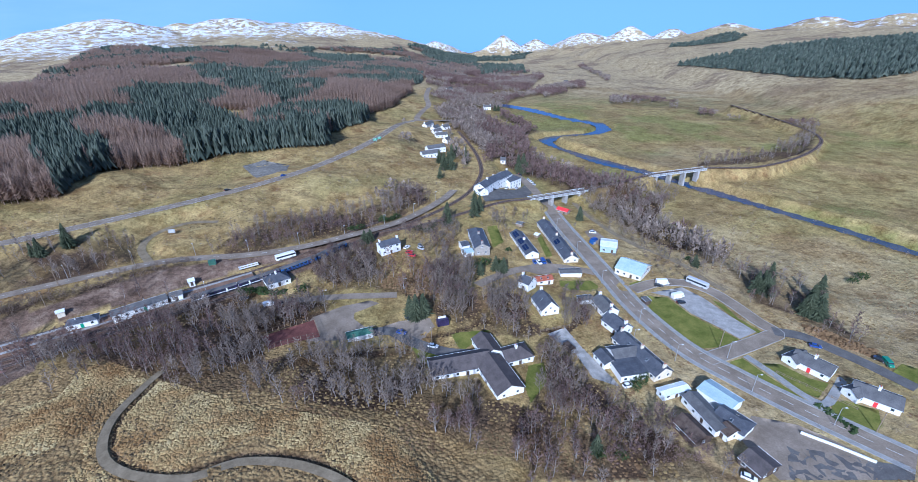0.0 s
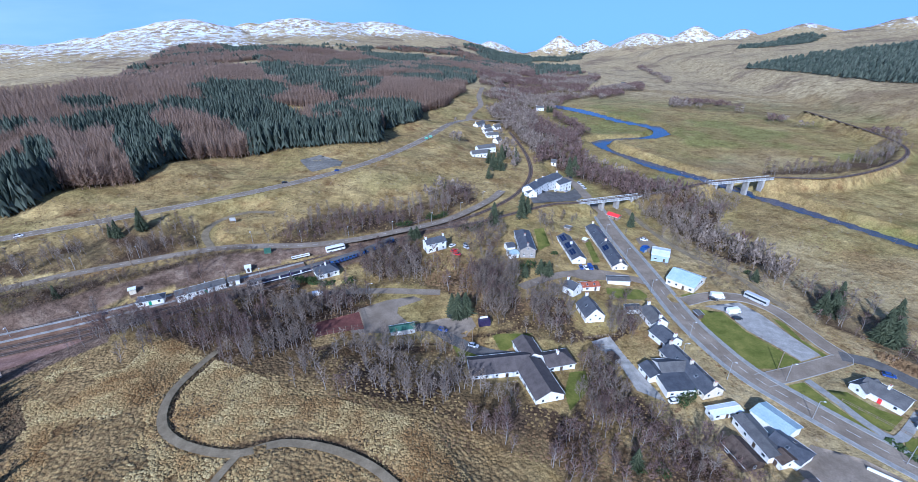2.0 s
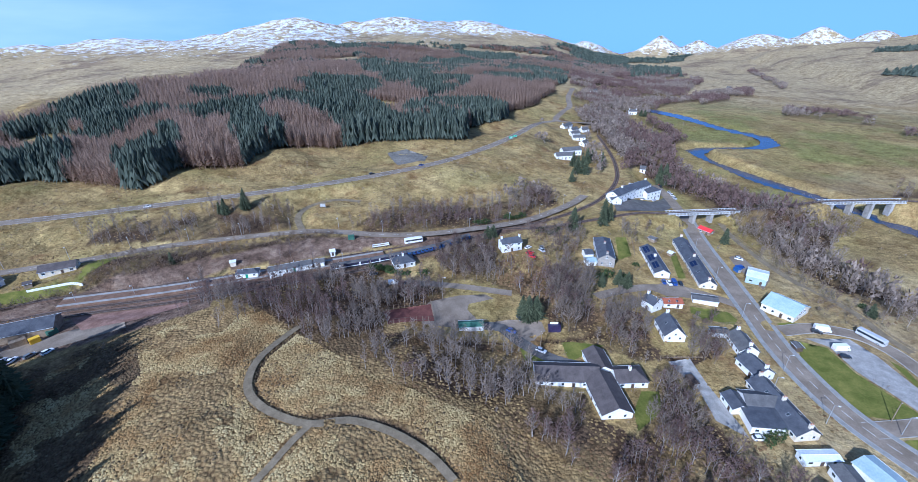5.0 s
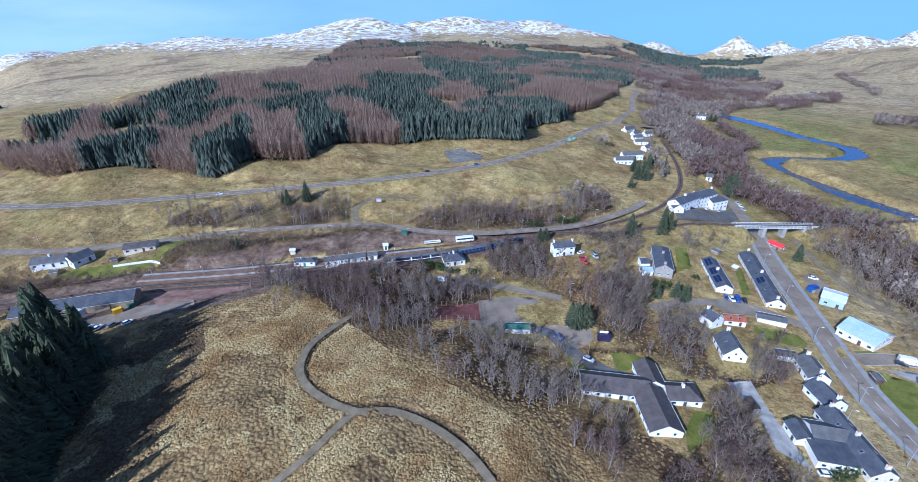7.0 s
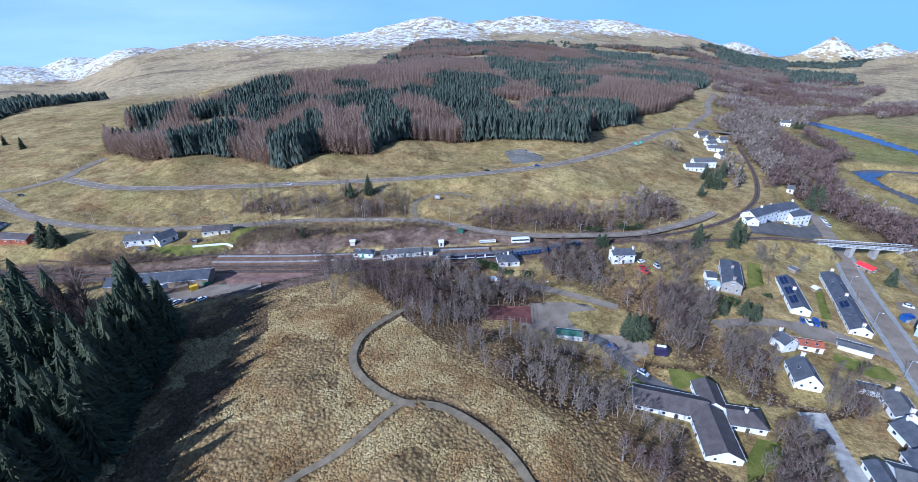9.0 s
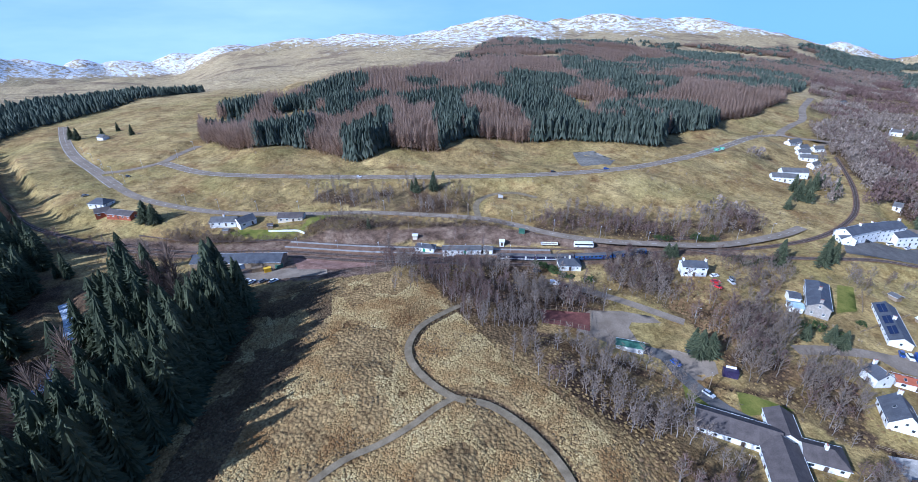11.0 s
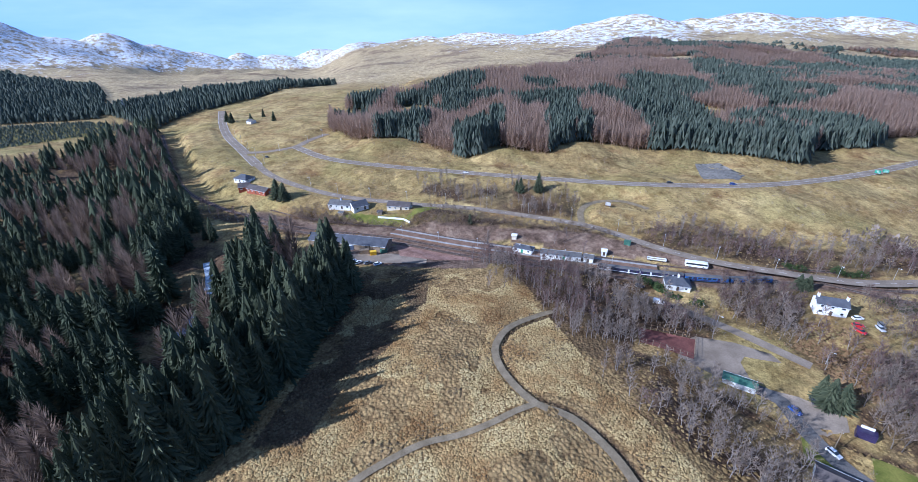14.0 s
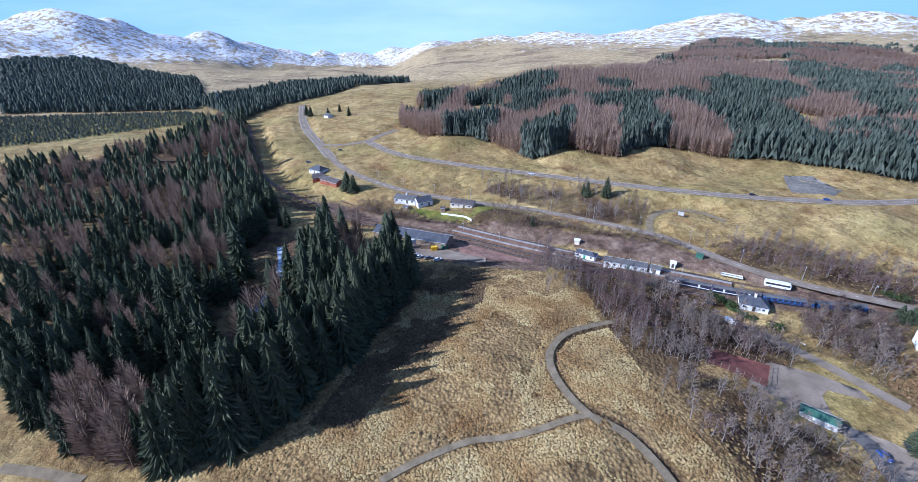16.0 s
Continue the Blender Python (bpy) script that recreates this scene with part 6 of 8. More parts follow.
def dashes(line, gap, length, lift, offset=0.0, half=0.08):
    """Painted dashes along a road, as one mesh."""
    p = smooth_line(line, 1.0)
    s = np.concatenate([[0], np.cumsum(np.linalg.norm(np.diff(p[:, :2], axis=0), axis=1))])
    v, f = [], []
    at = 2.0
    while at + length < s[-1]:
        q = [np.array([np.interp(t, s, p[:, k]) for k in range(3)]) for t in (at, at + length)]
        d = (q[1] - q[0])[:2] / length
        n = np.array([d[1], -d[0]])
        b = len(v)
        for c, e in ((q[0], -1), (q[0], 1), (q[1], 1), (q[1], -1)):
            v.append((c[0] + n[0] * (offset + e * half), c[1] + n[1] * (offset + e * half), c[2] + lift))
        f.append((b, b + 1, b + 2, b + 3))
        at += length + gap
    return tagged(new("road_marking", mesh_of("road_marking", v, f, WHITE_LINE)), "broken white centre line on asphalt", "road marking", kind="structure")


dashes(MAIN_STREET[5:], 3.0, 4.0, 0.12)
dashes(UPPER_ROAD, 4.0, 4.0, 0.11)
dashes(WEST_ROAD, 4.0, 4.0, 0.11)
dashes(STATION_ROAD, 5.0, 3.0, 0.09)
for e in (-3.8, 3.8):
    tagged(new("road_marking", ribbon("road_marking", UPPER_ROAD, 0.09, WHITE_LINE, 0.1, 3.0, e)), "white edge line on the bypass", "road marking", kind="structure")
for e in (-4.1, 4.1):
    tagged(new("road_marking", ribbon("road_marking", WEST_ROAD, 0.09, WHITE_LINE, 0.1, 3.0, e)), "white edge line on the main road", "road marking", kind="structure")


# ---- vehicles and street furniture ----
def loft(name, rings, material, closed=True):
    """A skin over cross-sections with equal numbers of points."""
    n = len(rings[0])
    v = [p for r in rings for p in r]
    f = []
    for k in range(len(rings) - 1):
        for i in range(n):
            j = (i + 1) % n
            f.append((k * n + i, k * n + j, (k + 1) * n + j, (k + 1) * n + i))
    if closed:
        f += [tuple(range(n - 1, -1, -1)), tuple(range((len(rings) - 1) * n, len(rings) * n))]
    return mesh_of(name, v, f, material)


def wheel_mesh(rad, wide):
    v, f = [], []
    n = 12
    for y in (-wide / 2, wide / 2):
        v += [(rad * math.cos(2 * math.pi * i / n), y, rad * math.sin(2 * math.pi * i / n)) for i in range(n)]
    f = [(i, (i + 1) % n, n + (i + 1) % n, n + i) for i in range(n)] + [tuple(range(n - 1, -1, -1)), tuple(range(n, 2 * n))]
    return mesh_of("tyre", v, f, BLACK)


WHEEL, HUB = wheel_mesh(0.33, 0.22), boxes("rim", [(0.34, 0.25, 0.34, 0, 0, -0.17)], GALV)
WHITE_P, BLACK_P, GREY_P, RED_P, BLUE_P, SILVER_P, GREEN_P = [paint(c) for c in ((0.8, 0.8, 0.8), (0.015, 0.015, 0.018), (0.14, 0.145, 0.15), (0.5, 0.02, 0.025), (0.02, 0.06, 0.25), (0.5, 0.51, 0.53), (0.03, 0.2, 0.12))]
BODIES = {}


def body_section(x, half, low, high, top=0.0):
    """A rounded cross-section of a vehicle's body."""
    return [(x, -half, low + 0.1), (x, -half * 0.96, low), (x, half * 0.96, low), (x, half, low + 0.1), (x, half, high - 0.12), (x, half * 0.86, high), (x, -half * 0.86, high), (x, -half, high - 0.12)]


def vehicle(name, label, category, x, y, turn, shell, cabin, wheels, lamps, material, rad=0.33):
    ob = anchor(name, pose(x, y, ground_at(x, y) + 0.12, 0, 0, turn), label, category)
    key = (name, material.name, material)
    if key not in BODIES:
        BODIES[key] = (loft("body", [body_section(*s) for s in shell], material), loft("glass_band", [body_section(*s) for s in cabin], GLASS),
                       boxes("cabin_roof", [(cabin[-2][0] - cabin[1][0] + 0.1, cabin[1][1] * 1.75, 0.06, (cabin[-2][0] + cabin[1][0]) / 2, 0, cabin[1][3] - 0.01)], material),
                       boxes("headlight", [(0.08, 0.3, 0.14)], WHITE_SHEET), boxes("tail_light", [(0.08, 0.26, 0.16)], RED_PAINT))
    body, glass, top, front, back = BODIES[key]
    b = part("body", body, ob)
    part("glass_band", glass, b)
    part("cabin_roof", top, b)
    for wx in wheels:
        for s in (-1, 1):
            w = part("wheel", WHEEL, ob, m=pose(wx, s * (shell[2][1] - 0.1), rad) @ Matrix.Diagonal((rad / 0.33, 1, rad / 0.33, 1)))
            part("rim", HUB, w)
    for s in (-0.6, 0.6):
        part("headlight", front, b, m=pose(shell[-1][0] - 0.02, s, lamps))
        part("tail_light", back, b, m=pose(shell[0][0] + 0.02, s, lamps))
    return ob


def car(x, y, turn, material, label):
    shell = [(-2.1, 0.78, 0.35, 0.85), (-1.95, 0.86, 0.25, 0.98), (-1.0, 0.9, 0.22, 0.95), (0.9, 0.9, 0.22, 0.92), (1.9, 0.86, 0.25, 0.8), (2.12, 0.74, 0.35, 0.65)]
    cabin = [(-1.9, 0.72, 0.85, 1.0), (-1.35, 0.7, 0.85, 1.46), (0.25, 0.7, 0.85, 1.47), (1.1, 0.74, 0.85, 0.97)]
    return vehicle("car", label, "car", x, y, turn, shell, cabin, (-1.3, 1.32), 0.62, material)


def van(x, y, turn, material, label):
    shell = [(-2.4, 0.92, 0.35, 2.0), (-2.3, 0.97, 0.28, 2.1), (-0.5, 0.98, 0.26, 2.12), (1.2, 0.97, 0.26, 2.02), (1.75, 0.95, 0.28, 1.3), (2.45, 0.88, 0.35, 1.05)]
    cabin = [(0.9, 0.985, 1.25, 1.75), (1.1, 0.985, 1.2, 1.85), (1.35, 0.96, 1.2, 1.86), (1.72, 0.9, 1.2, 1.4)]
    return vehicle("van", label, "van", x, y, turn, shell, cabin, (-1.5, 1.55), 0.8, material)


def motorhome(x, y, turn, label):
    shell = [(-3.2, 1.08, 0.4, 2.7), (-3.1, 1.12, 0.35, 2.8), (0.5, 1.13, 0.35, 2.85), (2.0, 1.12, 0.35, 2.8), (2.3, 1.05, 0.35, 1.7), (3.1, 0.95, 0.4, 1.15)]
    cabin = [(1.5, 1.14, 1.5, 2.0), (1.7, 1.135, 1.4, 2.05), (2.15, 1.08, 1.4, 2.0), (2.5, 0.95, 1.35, 1.6)]
    return vehicle("motorhome", label, "motorhome", x, y, turn, shell, cabin, (-1.7, 1.9), 0.85, WHITE_P, 0.36)


def coach(x, y, turn, material, label):
    shell = [(-5.2, 1.15, 0.5, 2.9), (-5.05, 1.22, 0.4, 3.1), (-1, 1.24, 0.38, 3.15), (3.5, 1.24, 0.38, 3.15), (4.9, 1.22, 0.4, 3.0), (5.25, 1.15, 0.5, 2.6)]
    cabin = [(-4.9, 1.25, 1.55, 2.55), (-4.7, 1.255, 1.5, 2.6), (4.6, 1.255, 1.5, 2.6), (5.2, 1.17, 1.45, 2.5)]
    return vehicle("coach", label, "coach", x, y, turn, shell, cabin, (-2.9, 3.2), 0.9, material, 0.48)


def container(x, y, turn, tall, material, label):
    L, W = (5.0, 2.4) if tall > 2.2 else (3.4, 2.0)
    ob = anchor("container", pose(x, y, ground_at(x, y), 0, 0, turn), label, "container")
    body = part("body", boxes("body", [(L, W, tall + 0.3, 0, 0, -0.3)], material), ob)
    rib = boxes("rib", [(0.08, W + 0.08, tall)], material)
    for k in range(1, 12):
        part("rib", rib, body, m=pose(-L / 2 + k * L / 12, 0, 0))
    part("roof", boxes("roof", [(L + 0.12, W + 0.12, 0.1, 0, 0, tall)], material), ob)
    part("door", boxes("door", [(0.06, W * 0.9, tall * 0.92, L / 2 + 0.03, 0, 0.06)], GALV), ob)
    return ob


def flat_wagon(x, y, turn, label):
    """A low goods wagon: deck, dropside boards, buffer beams and four wheels."""
    ob = anchor("flat_wagon", pose(x, y, ground_at(x, y), 0, 0, turn), label, "wagon")
    part("deck", boxes("deck", [(9.4, 2.3, 0.22, 0, 0, 0.75)], TIMBER), ob)
    for side in (-1, 1):
        part("side_board", boxes("side_board", [(9.2, 0.08, 0.6, 0, side * 1.1, 0.97)], WHITE_SHEET), ob)
        part("end_board", boxes("end_board", [(0.08, 2.2, 0.6, side * 4.6, 0, 0.97)], WHITE_SHEET), ob)
        part("frame_beam", boxes("frame_beam", [(9.2, 0.15, 0.3, 0, side * 0.7, 0.45)], BLACK), ob)
        for u in (-3.0, 3.0):
            part("wheel", wheel_mesh(0.42, 0.14), ob, m=pose(u, side * 0.75, 0.42))
    return ob


def digger(x, y, turn, label):
    ob = anchor("excavator", pose(x, y, ground_at(x, y), 0, 0, turn), label, "excavator")
    for s in (-1, 1):
        part("crawler", boxes("crawler", [(3.2, 0.5, 0.7, 0, s * 1.0, 0.0), (2.6, 0.5, 0.16, 0, s * 1.0, 0.7)], BLACK), ob)
    part("body", boxes("body", [(2.6, 2.2, 1.1, -0.3, 0, 0.9), (1.0, 2.1, 0.5, -1.2, 0, 1.9)], YELLOW), ob)
    part("cab", boxes("cab", [(1.3, 0.95, 1.4, 0.4, 0.6, 1.9), (1.4, 1.0, 0.1, 0.4, 0.6, 3.3)], GLASS), ob)
    part("boom", mesh_of("boom", *box(3.2, 0.35, 0.45), YELLOW), ob, m=pose(2.0, -0.3, 2.6, 0, -38))
    part("arm", mesh_of("arm", *box(2.4, 0.3, 0.35), YELLOW), ob, m=pose(3.9, -0.3, 2.5, 0, 55))
    part("bucket", boxes("bucket", [(0.8, 0.9, 0.7, 4.6, -0.3, 0.9)], DARK_TIMBER), ob)
    return ob


def tapered(name, r0, r1, tall, material, sides=6):
    v = [(r * math.cos(2 * math.pi * i / sides), r * math.sin(2 * math.pi * i / sides), z) for r, z in ((r0, -0.5), (r1, tall)) for i in range(sides)]
    return mesh_of(name, v, [(i, (i + 1) % sides, sides + (i + 1) % sides, sides + i) for i in range(sides)] + [tuple(range(sides, 2 * sides))], material)


POLE, POLE_ARM = tapered("pole", 0.17, 0.12, 1.0, TIMBER), boxes("crossarm", [(1.6, 0.12, 0.14)], TIMBER)
INSULATOR = boxes("insulator", [(0.1, 0.1, 0.2)], WHITE_SHEET)


def utility_pole(x, y, tall):
    ob = anchor("utility_pole", pose(x, y, ground_at(x, y), 0, 0, (x * 37) % 180), "weathered wooden utility pole with crossarm", "pole", "utility poles")
    part("pole", POLE, ob, m=Matrix.Diagonal((1, 1, tall, 1)))
    arm = part("crossarm", POLE_ARM, ob, m=pose(0, 0, tall - 0.5))
    for u in (-0.7, 0.0, 0.7):
        part("insulator", INSULATOR, arm, m=pose(u, 0, 0.14))


LAMP_POST, LAMP_ARM, LAMP_HEAD = tapered("post", 0.13, 0.08, 1.0, GALV), boxes("bracket", [(1.3, 0.09, 0.09, 0.65)], GALV), boxes("lamp_head", [(0.75, 0.3, 0.16, 1.4)], WHITE_SHEET)


def street_lamp(x, y, tall, turn):
    ob = anchor("street_lamp", pose(x, y, ground_at(x, y), 0, 0, turn), "tall grey steel street lamp beside the road", "street lamp", "street lamps")
    part("post", LAMP_POST, ob, m=Matrix.Diagonal((1, 1, tall, 1)))
    arm = part("bracket", LAMP_ARM, ob, m=pose(0, 0, tall - 0.1))
    part("lamp_head", LAMP_HEAD, arm)


def lamps_along(line, gap, offset, tall, first=6.0):
    p = smooth_line(line, 1.0)
    s = np.concatenate([[0], np.cumsum(np.linalg.norm(np.diff(p[:, :2], axis=0), axis=1))])
    for at in np.arange(first, s[-1], gap):
        a, b = [np.array([np.interp(t, s, p[:, k]) for k in range(2)]) for t in (at, at + 0.5)]
        d = (b - a) / (np.linalg.norm(b - a) + 1e-9)
        street_lamp(a[0] + d[1] * offset, a[1] - d[0] * offset, tall, math.degrees(math.atan2(d[0] * offset, -d[1] * offset)))


lamps_along(STATION_ROAD[2:], 27.0, -4.2, 7.5)
lamps_along(STATION_LINE[1:5], 24.0, -5.0, 6.0)
lamps_along(WEST_ROAD[2:], 30.0, -6.0, 8.0)
lamps_along(JUNCTION_ARM, 26.0, 5.0, 8.0)
lamps_along(MAIN_STREET[3:8], 34.0, 5.9, 7.5)


def road_sign(x, y, material):
    ob = anchor("road_sign", pose(x, y, ground_at(x, y), 0, 0, 20), "large road sign on two posts", "sign")
    for s in (-1.2, 1.2):
        part("post", tapered("post", 0.07, 0.07, 3.4, GALV), ob, m=pose(s, 0, 0))
    part("panel", boxes("panel", [(3.4, 0.08, 2.2, 0, -0.1, 1.4)], material), ob)
    part("border", boxes("border", [(3.1, 0.02, 0.08, 0, -0.16, 1.5), (3.1, 0.02, 0.08, 0, -0.16, 3.4), (2.0, 0.02, 0.18, 0, -0.16, 2.2), (1.6, 0.02, 0.18, 0, -0.16, 2.7)], WHITE_LINE), ob)


def pylon(x, y):
    ob = anchor("power_pylon", pose(x, y, ground_at(x, y)), "grey lattice steel power pylon on the moor", "pylon")
    for a, b in ((-1, -1), (1, -1), (1, 1), (-1, 1)):
        v = [(a * 2.4 + i * 0.14, b * 2.4 + j * 0.14, 0) for i in (-1, 1) for j in (-1, 1)] + [(a * 0.5 + i * 0.1, b * 0.5 + j * 0.1, 22) for i in (-1, 1) for j in (-1, 1)]
        part("leg", mesh_of("leg", v, [(0, 1, 5, 4), (1, 3, 7, 5), (3, 2, 6, 7), (2, 0, 4, 6), (4, 5, 7, 6)], GALV), ob)
    for z in (14, 17.5, 21):
        part("crossarm", boxes("crossarm", [(9 - (z - 14) * 0.4, 0.5, 0.35, 0, 0, z)], GALV), ob)
    for z in (4, 8, 12, 16):
        w = 4.8 - z * 0.17
        part("brace", boxes("brace", [(w, 0.14, 0.14, 0, -w / 2, z), (w, 0.14, 0.14, 0, w / 2, z), (0.14, w, 0.14, -w / 2, 0, z), (0.14, w, 0.14, w / 2, 0, z)], GALV), ob)


def wall_run(name, line, tall, thick, material, label, category="wall"):
    return tagged(new(name, ribbon(name, line, thick / 2, material, tall, 2.0, 0.0, False, tall + 0.6)), label, category)


wall_run("garden_wall", [(-245, 113, 0), (-238, 118.5, 0), (-231, 123.5, 0), (-226, 125, 0)], 1.1, 0.3, HARL, "low white garden wall of the hillside bungalows")
wall_run("roadside_wall", FORECOURT_WALL, 1.0, 0.4, HARL, "low white wall along the forecourt")


def fence(line, label, gap=2.4, tall=1.2, material=None):
    """Posts and two rails along a line."""
    p = smooth_line(line, gap)
    z = height(p[:, 0], p[:, 1])
    ob = anchor("fence", pose(0, 0, 0), label, "fence")
    for a, b, c in zip(p[:, 0], p[:, 1], z):
        part("post", FENCE_POST, ob, m=pose(a, b, c - 0.2) @ Matrix.Diagonal((1, 1, tall + 0.2, 1)))
    q = np.column_stack([p[:, :2], z])
    for up in (0.45, 0.95):
        part("rail", ribbon("rail", [tuple(r) for r in q], 0.03, material or TIMBER, up * tall, gap, 0.0, True, 0.1), ob)


GARDEN_FENCES = [((34.2, 155.7), (49.8, 159.9)), ((38.7, 258.5), (34.5, 266.8)), ((34.5, 266.8), (45.3, 270.3)), ((53.4, 249.7), (54.8, 227.3)), ((27, 262), (28, 240)), ((60, 186), (72, 190)), ((58, 214), (66, 262)), ((28, 222), (44, 252)), ((118, 130), (134, 112)), ((-252, 112), (-232, 130))]
FENCE_POST = boxes("post", [(0.12, 0.12, 1.0)], TIMBER)
closed = [(a, b, 0) for a, b in GAMES_COURT + GAMES_COURT[:1]]
for a, b in zip(closed, closed[1:]):
    fence([a, b], "tall dark fence round the games court", 2.4, 2.6, DARK_TIMBER)
for a, b in GARDEN_FENCES:
    fence([(*a, 0), (*b, 0)], "weathered timber garden fence", 2.4, 1.3)
fence([(a + 2.6, b, c) for a, b, c in OLD_TRACK[1:]], "timber post and rail fence along the track")


# ---- the train at the platform ----
def carriage(x, y, z, turn, low_mat, high_mat, roof_mat, end_mat, label):
    L = 19.6
    ob = anchor("railway_carriage", pose(x, y, z, 0, 0, turn), label, "train", "train at the platform")
    sec = lambda u, k: [(u, -1.36 * k, 1.0), (u, 1.36 * k, 1.0), (u, 1.4 * k, 2.1), (u, 1.36 * k, 3.0), (u, -1.36 * k, 3.0), (u, -1.4 * k, 2.1)]
    body = part("body", loft("body", [sec(-L / 2, 0.9), sec(-L / 2 + 0.3, 1), sec(L / 2 - 0.3, 1), sec(L / 2, 0.9)], low_mat), ob)
    top = lambda u, k: [(u, -1.36 * k, 3.0), (u, 1.36 * k, 3.0), (u, 1.1 * k, 3.45), (u, 0.5 * k, 3.66), (u, -0.5 * k, 3.66), (u, -1.1 * k, 3.45)]
    part("roof", loft("roof", [top(-L / 2 + 0.1, 0.95), top(-L / 2 + 0.4, 1), top(L / 2 - 0.4, 1), top(L / 2 - 0.1, 0.95)], roof_mat), ob)
    part("skirt", boxes("skirt", [(L * 0.55, 2.3, 0.6, 0, 0, 0.45)], BLACK), ob)
    for s in (-1, 1):
        part("stripe", boxes("stripe", [(L - 0.7, 0.03, 0.34, 0, s * 1.405, 1.28)], high_mat), body)
        for k in range(8):
            u = -L / 2 + 2.2 + k * (L - 4.4) / 7
            part("pane", boxes("pane", [(1.55, 0.04, 0.85, u, s * 1.41, 1.95)], GLASS), body)
        for u in (-L / 4 - 0.1, L / 4 + 0.1):
            part("door", boxes("door", [(0.75, 0.05, 1.9, u, s * 1.42, 1.05)], end_mat), body)
    for u in (-L / 2 + 3, L / 2 - 3):
        bogie = part("bogie", boxes("bogie", [(3.2, 2.2, 0.5, u, 0, 0.3)], BLACK), ob)
        for q in (-1.1, 1.1):
            for s in (-1, 1):
                part("wheel", WHEEL, bogie, m=pose(u + q, s * 0.75, 0.42) @ Matrix.Diagonal((1.2, 0.6, 1.2, 1)))
    for s in (-1, 1):
        part("end_panel", boxes("end_panel", [(0.06, 1.9, 1.5, s * (L / 2 + 0.01), 0, 1.1)], end_mat), body)


near_line = np.array(shifted(RAILWAY_MAIN, 2.0))
arc = np.concatenate([[0], np.cumsum(np.linalg.norm(np.diff(near_line[:, :2], axis=0), axis=1))])
first = float(arc[np.argmin(np.hypot(near_line[:, 0] + 133, near_line[:, 1] - 166))]) + 11.0
for k in range(4):
    ends = [np.array([np.interp(first + 20.2 * k + d, arc, near_line[:, i]) for i in range(3)]) for d in (0.3, 19.9)]
    mid = (ends[0] + ends[1]) / 2
    t_ = math.degrees(math.atan2(ends[1][1] - ends[0][1], ends[1][0] - ends[0][0]))
    if k < 2:
        carriage(mid[0], mid[1], mid[2] + 0.2, t_, NAVY, WHITE_SHEET, TILE_GREY, WHITE_SHEET, "navy and white railway carriage at the platform")
    else:
        carriage(mid[0], mid[1], mid[2] + 0.2, t_, BLUE_PAINT, NAVY, TILE_GREY, NAVY, "blue railway carriage behind the station house")


# parked vehicles, poles and small things
car(-10.9, 145.8, -15, WHITE_P, "white car parked on tarmac")
car(-22.5, 163.3, -54, BLACK_P, "black car parked on tarmac")
car(-24.5, 154.0, -19, BLUE_P, "dark blue car parked on tarmac")
car(-27.1, 218.9, 37, RED_P, "red car parked on tarmac")
car(-28.9, 224.2, 53, WHITE_P, "white car parked on tarmac")
car(-21.6, 227.4, -58, GREY_P, "grey car parked on tarmac")
car(41.0, 216.2, -82, BLUE_P, "blue car parked on tarmac")
car(43.5, 216.1, -71, WHITE_P, "white car parked on tarmac")
car(48.9, 217.4, -76, BLACK_P, "black car parked on tarmac")
car(83.6, 256.7, -15, WHITE_P, "white car parked on tarmac")
car(98.7, 191.7, -12, BLACK_P, "black car parked on tarmac")
car(103.1, 176.5, 7, BLACK_P, "black car parked on tarmac")
car(142.9, 144.6, -21, BLUE_P, "dark blue car parked on tarmac")
car(161.7, 136.1, -51, BLACK_P, "black car parked on tarmac")
car(59.5, 368.8, -73, SILVER_P, "silver car parked on tarmac")
car(61.0, 362.8, -69, WHITE_P, "white car parked on tarmac")
car(62.2, 355.7, -69, SILVER_P, "silver car parked on tarmac")
car(53.2, 389.3, -67, RED_P, "red car parked on tarmac")
car(54.4, 382.5, -68, BLACK_P, "black car parked on tarmac")
car(-200.4, 76.1, 111, SILVER_P, "silver car parked on tarmac")
car(-197.0, 77.4, 104, WHITE_P, "white car parked on tarmac")
car(-193.5, 81.2, 89, GREY_P, "grey car parked on tarmac")
car(-189.2, 84.6, 87, WHITE_P, "white car parked on tarmac")
car(-156.5, 291.5, 52, BLACK_P, "black car parked on tarmac")
car(-411.3, 91.0, 28, BLACK_P, "dark car parked on tarmac")
car(-389.7, 58.2, 69, GREY_P, "grey car parked on tarmac")
car(-83.2, 174.9, 31, BLACK_P, "black car parked on tarmac")
car(-99.6, 177.0, 28, BLACK_P, "black car parked on tarmac")
car(60.5, 123.8, 17, WHITE_P, "white car parked on tarmac")
car(-261.9, 195.0, 43, WHITE_P, "white car parked on tarmac")
car(-129.5, 323.4, 46, BLUE_P, "blue car parked on tarmac")
car(27.1, 326.3, 26, BLACK_P, "black car parked on tarmac")
car(38.0, 338.0, 55, WHITE_P, "white car parked on tarmac")
car(46.4, 343.3, 57, SILVER_P, "silver car parked on tarmac")
car(82.2, 86.3, -31, WHITE_P, "white car parked on tarmac")
car(73.8, 101.5, -39, BLACK_P, "black car parked on tarmac")
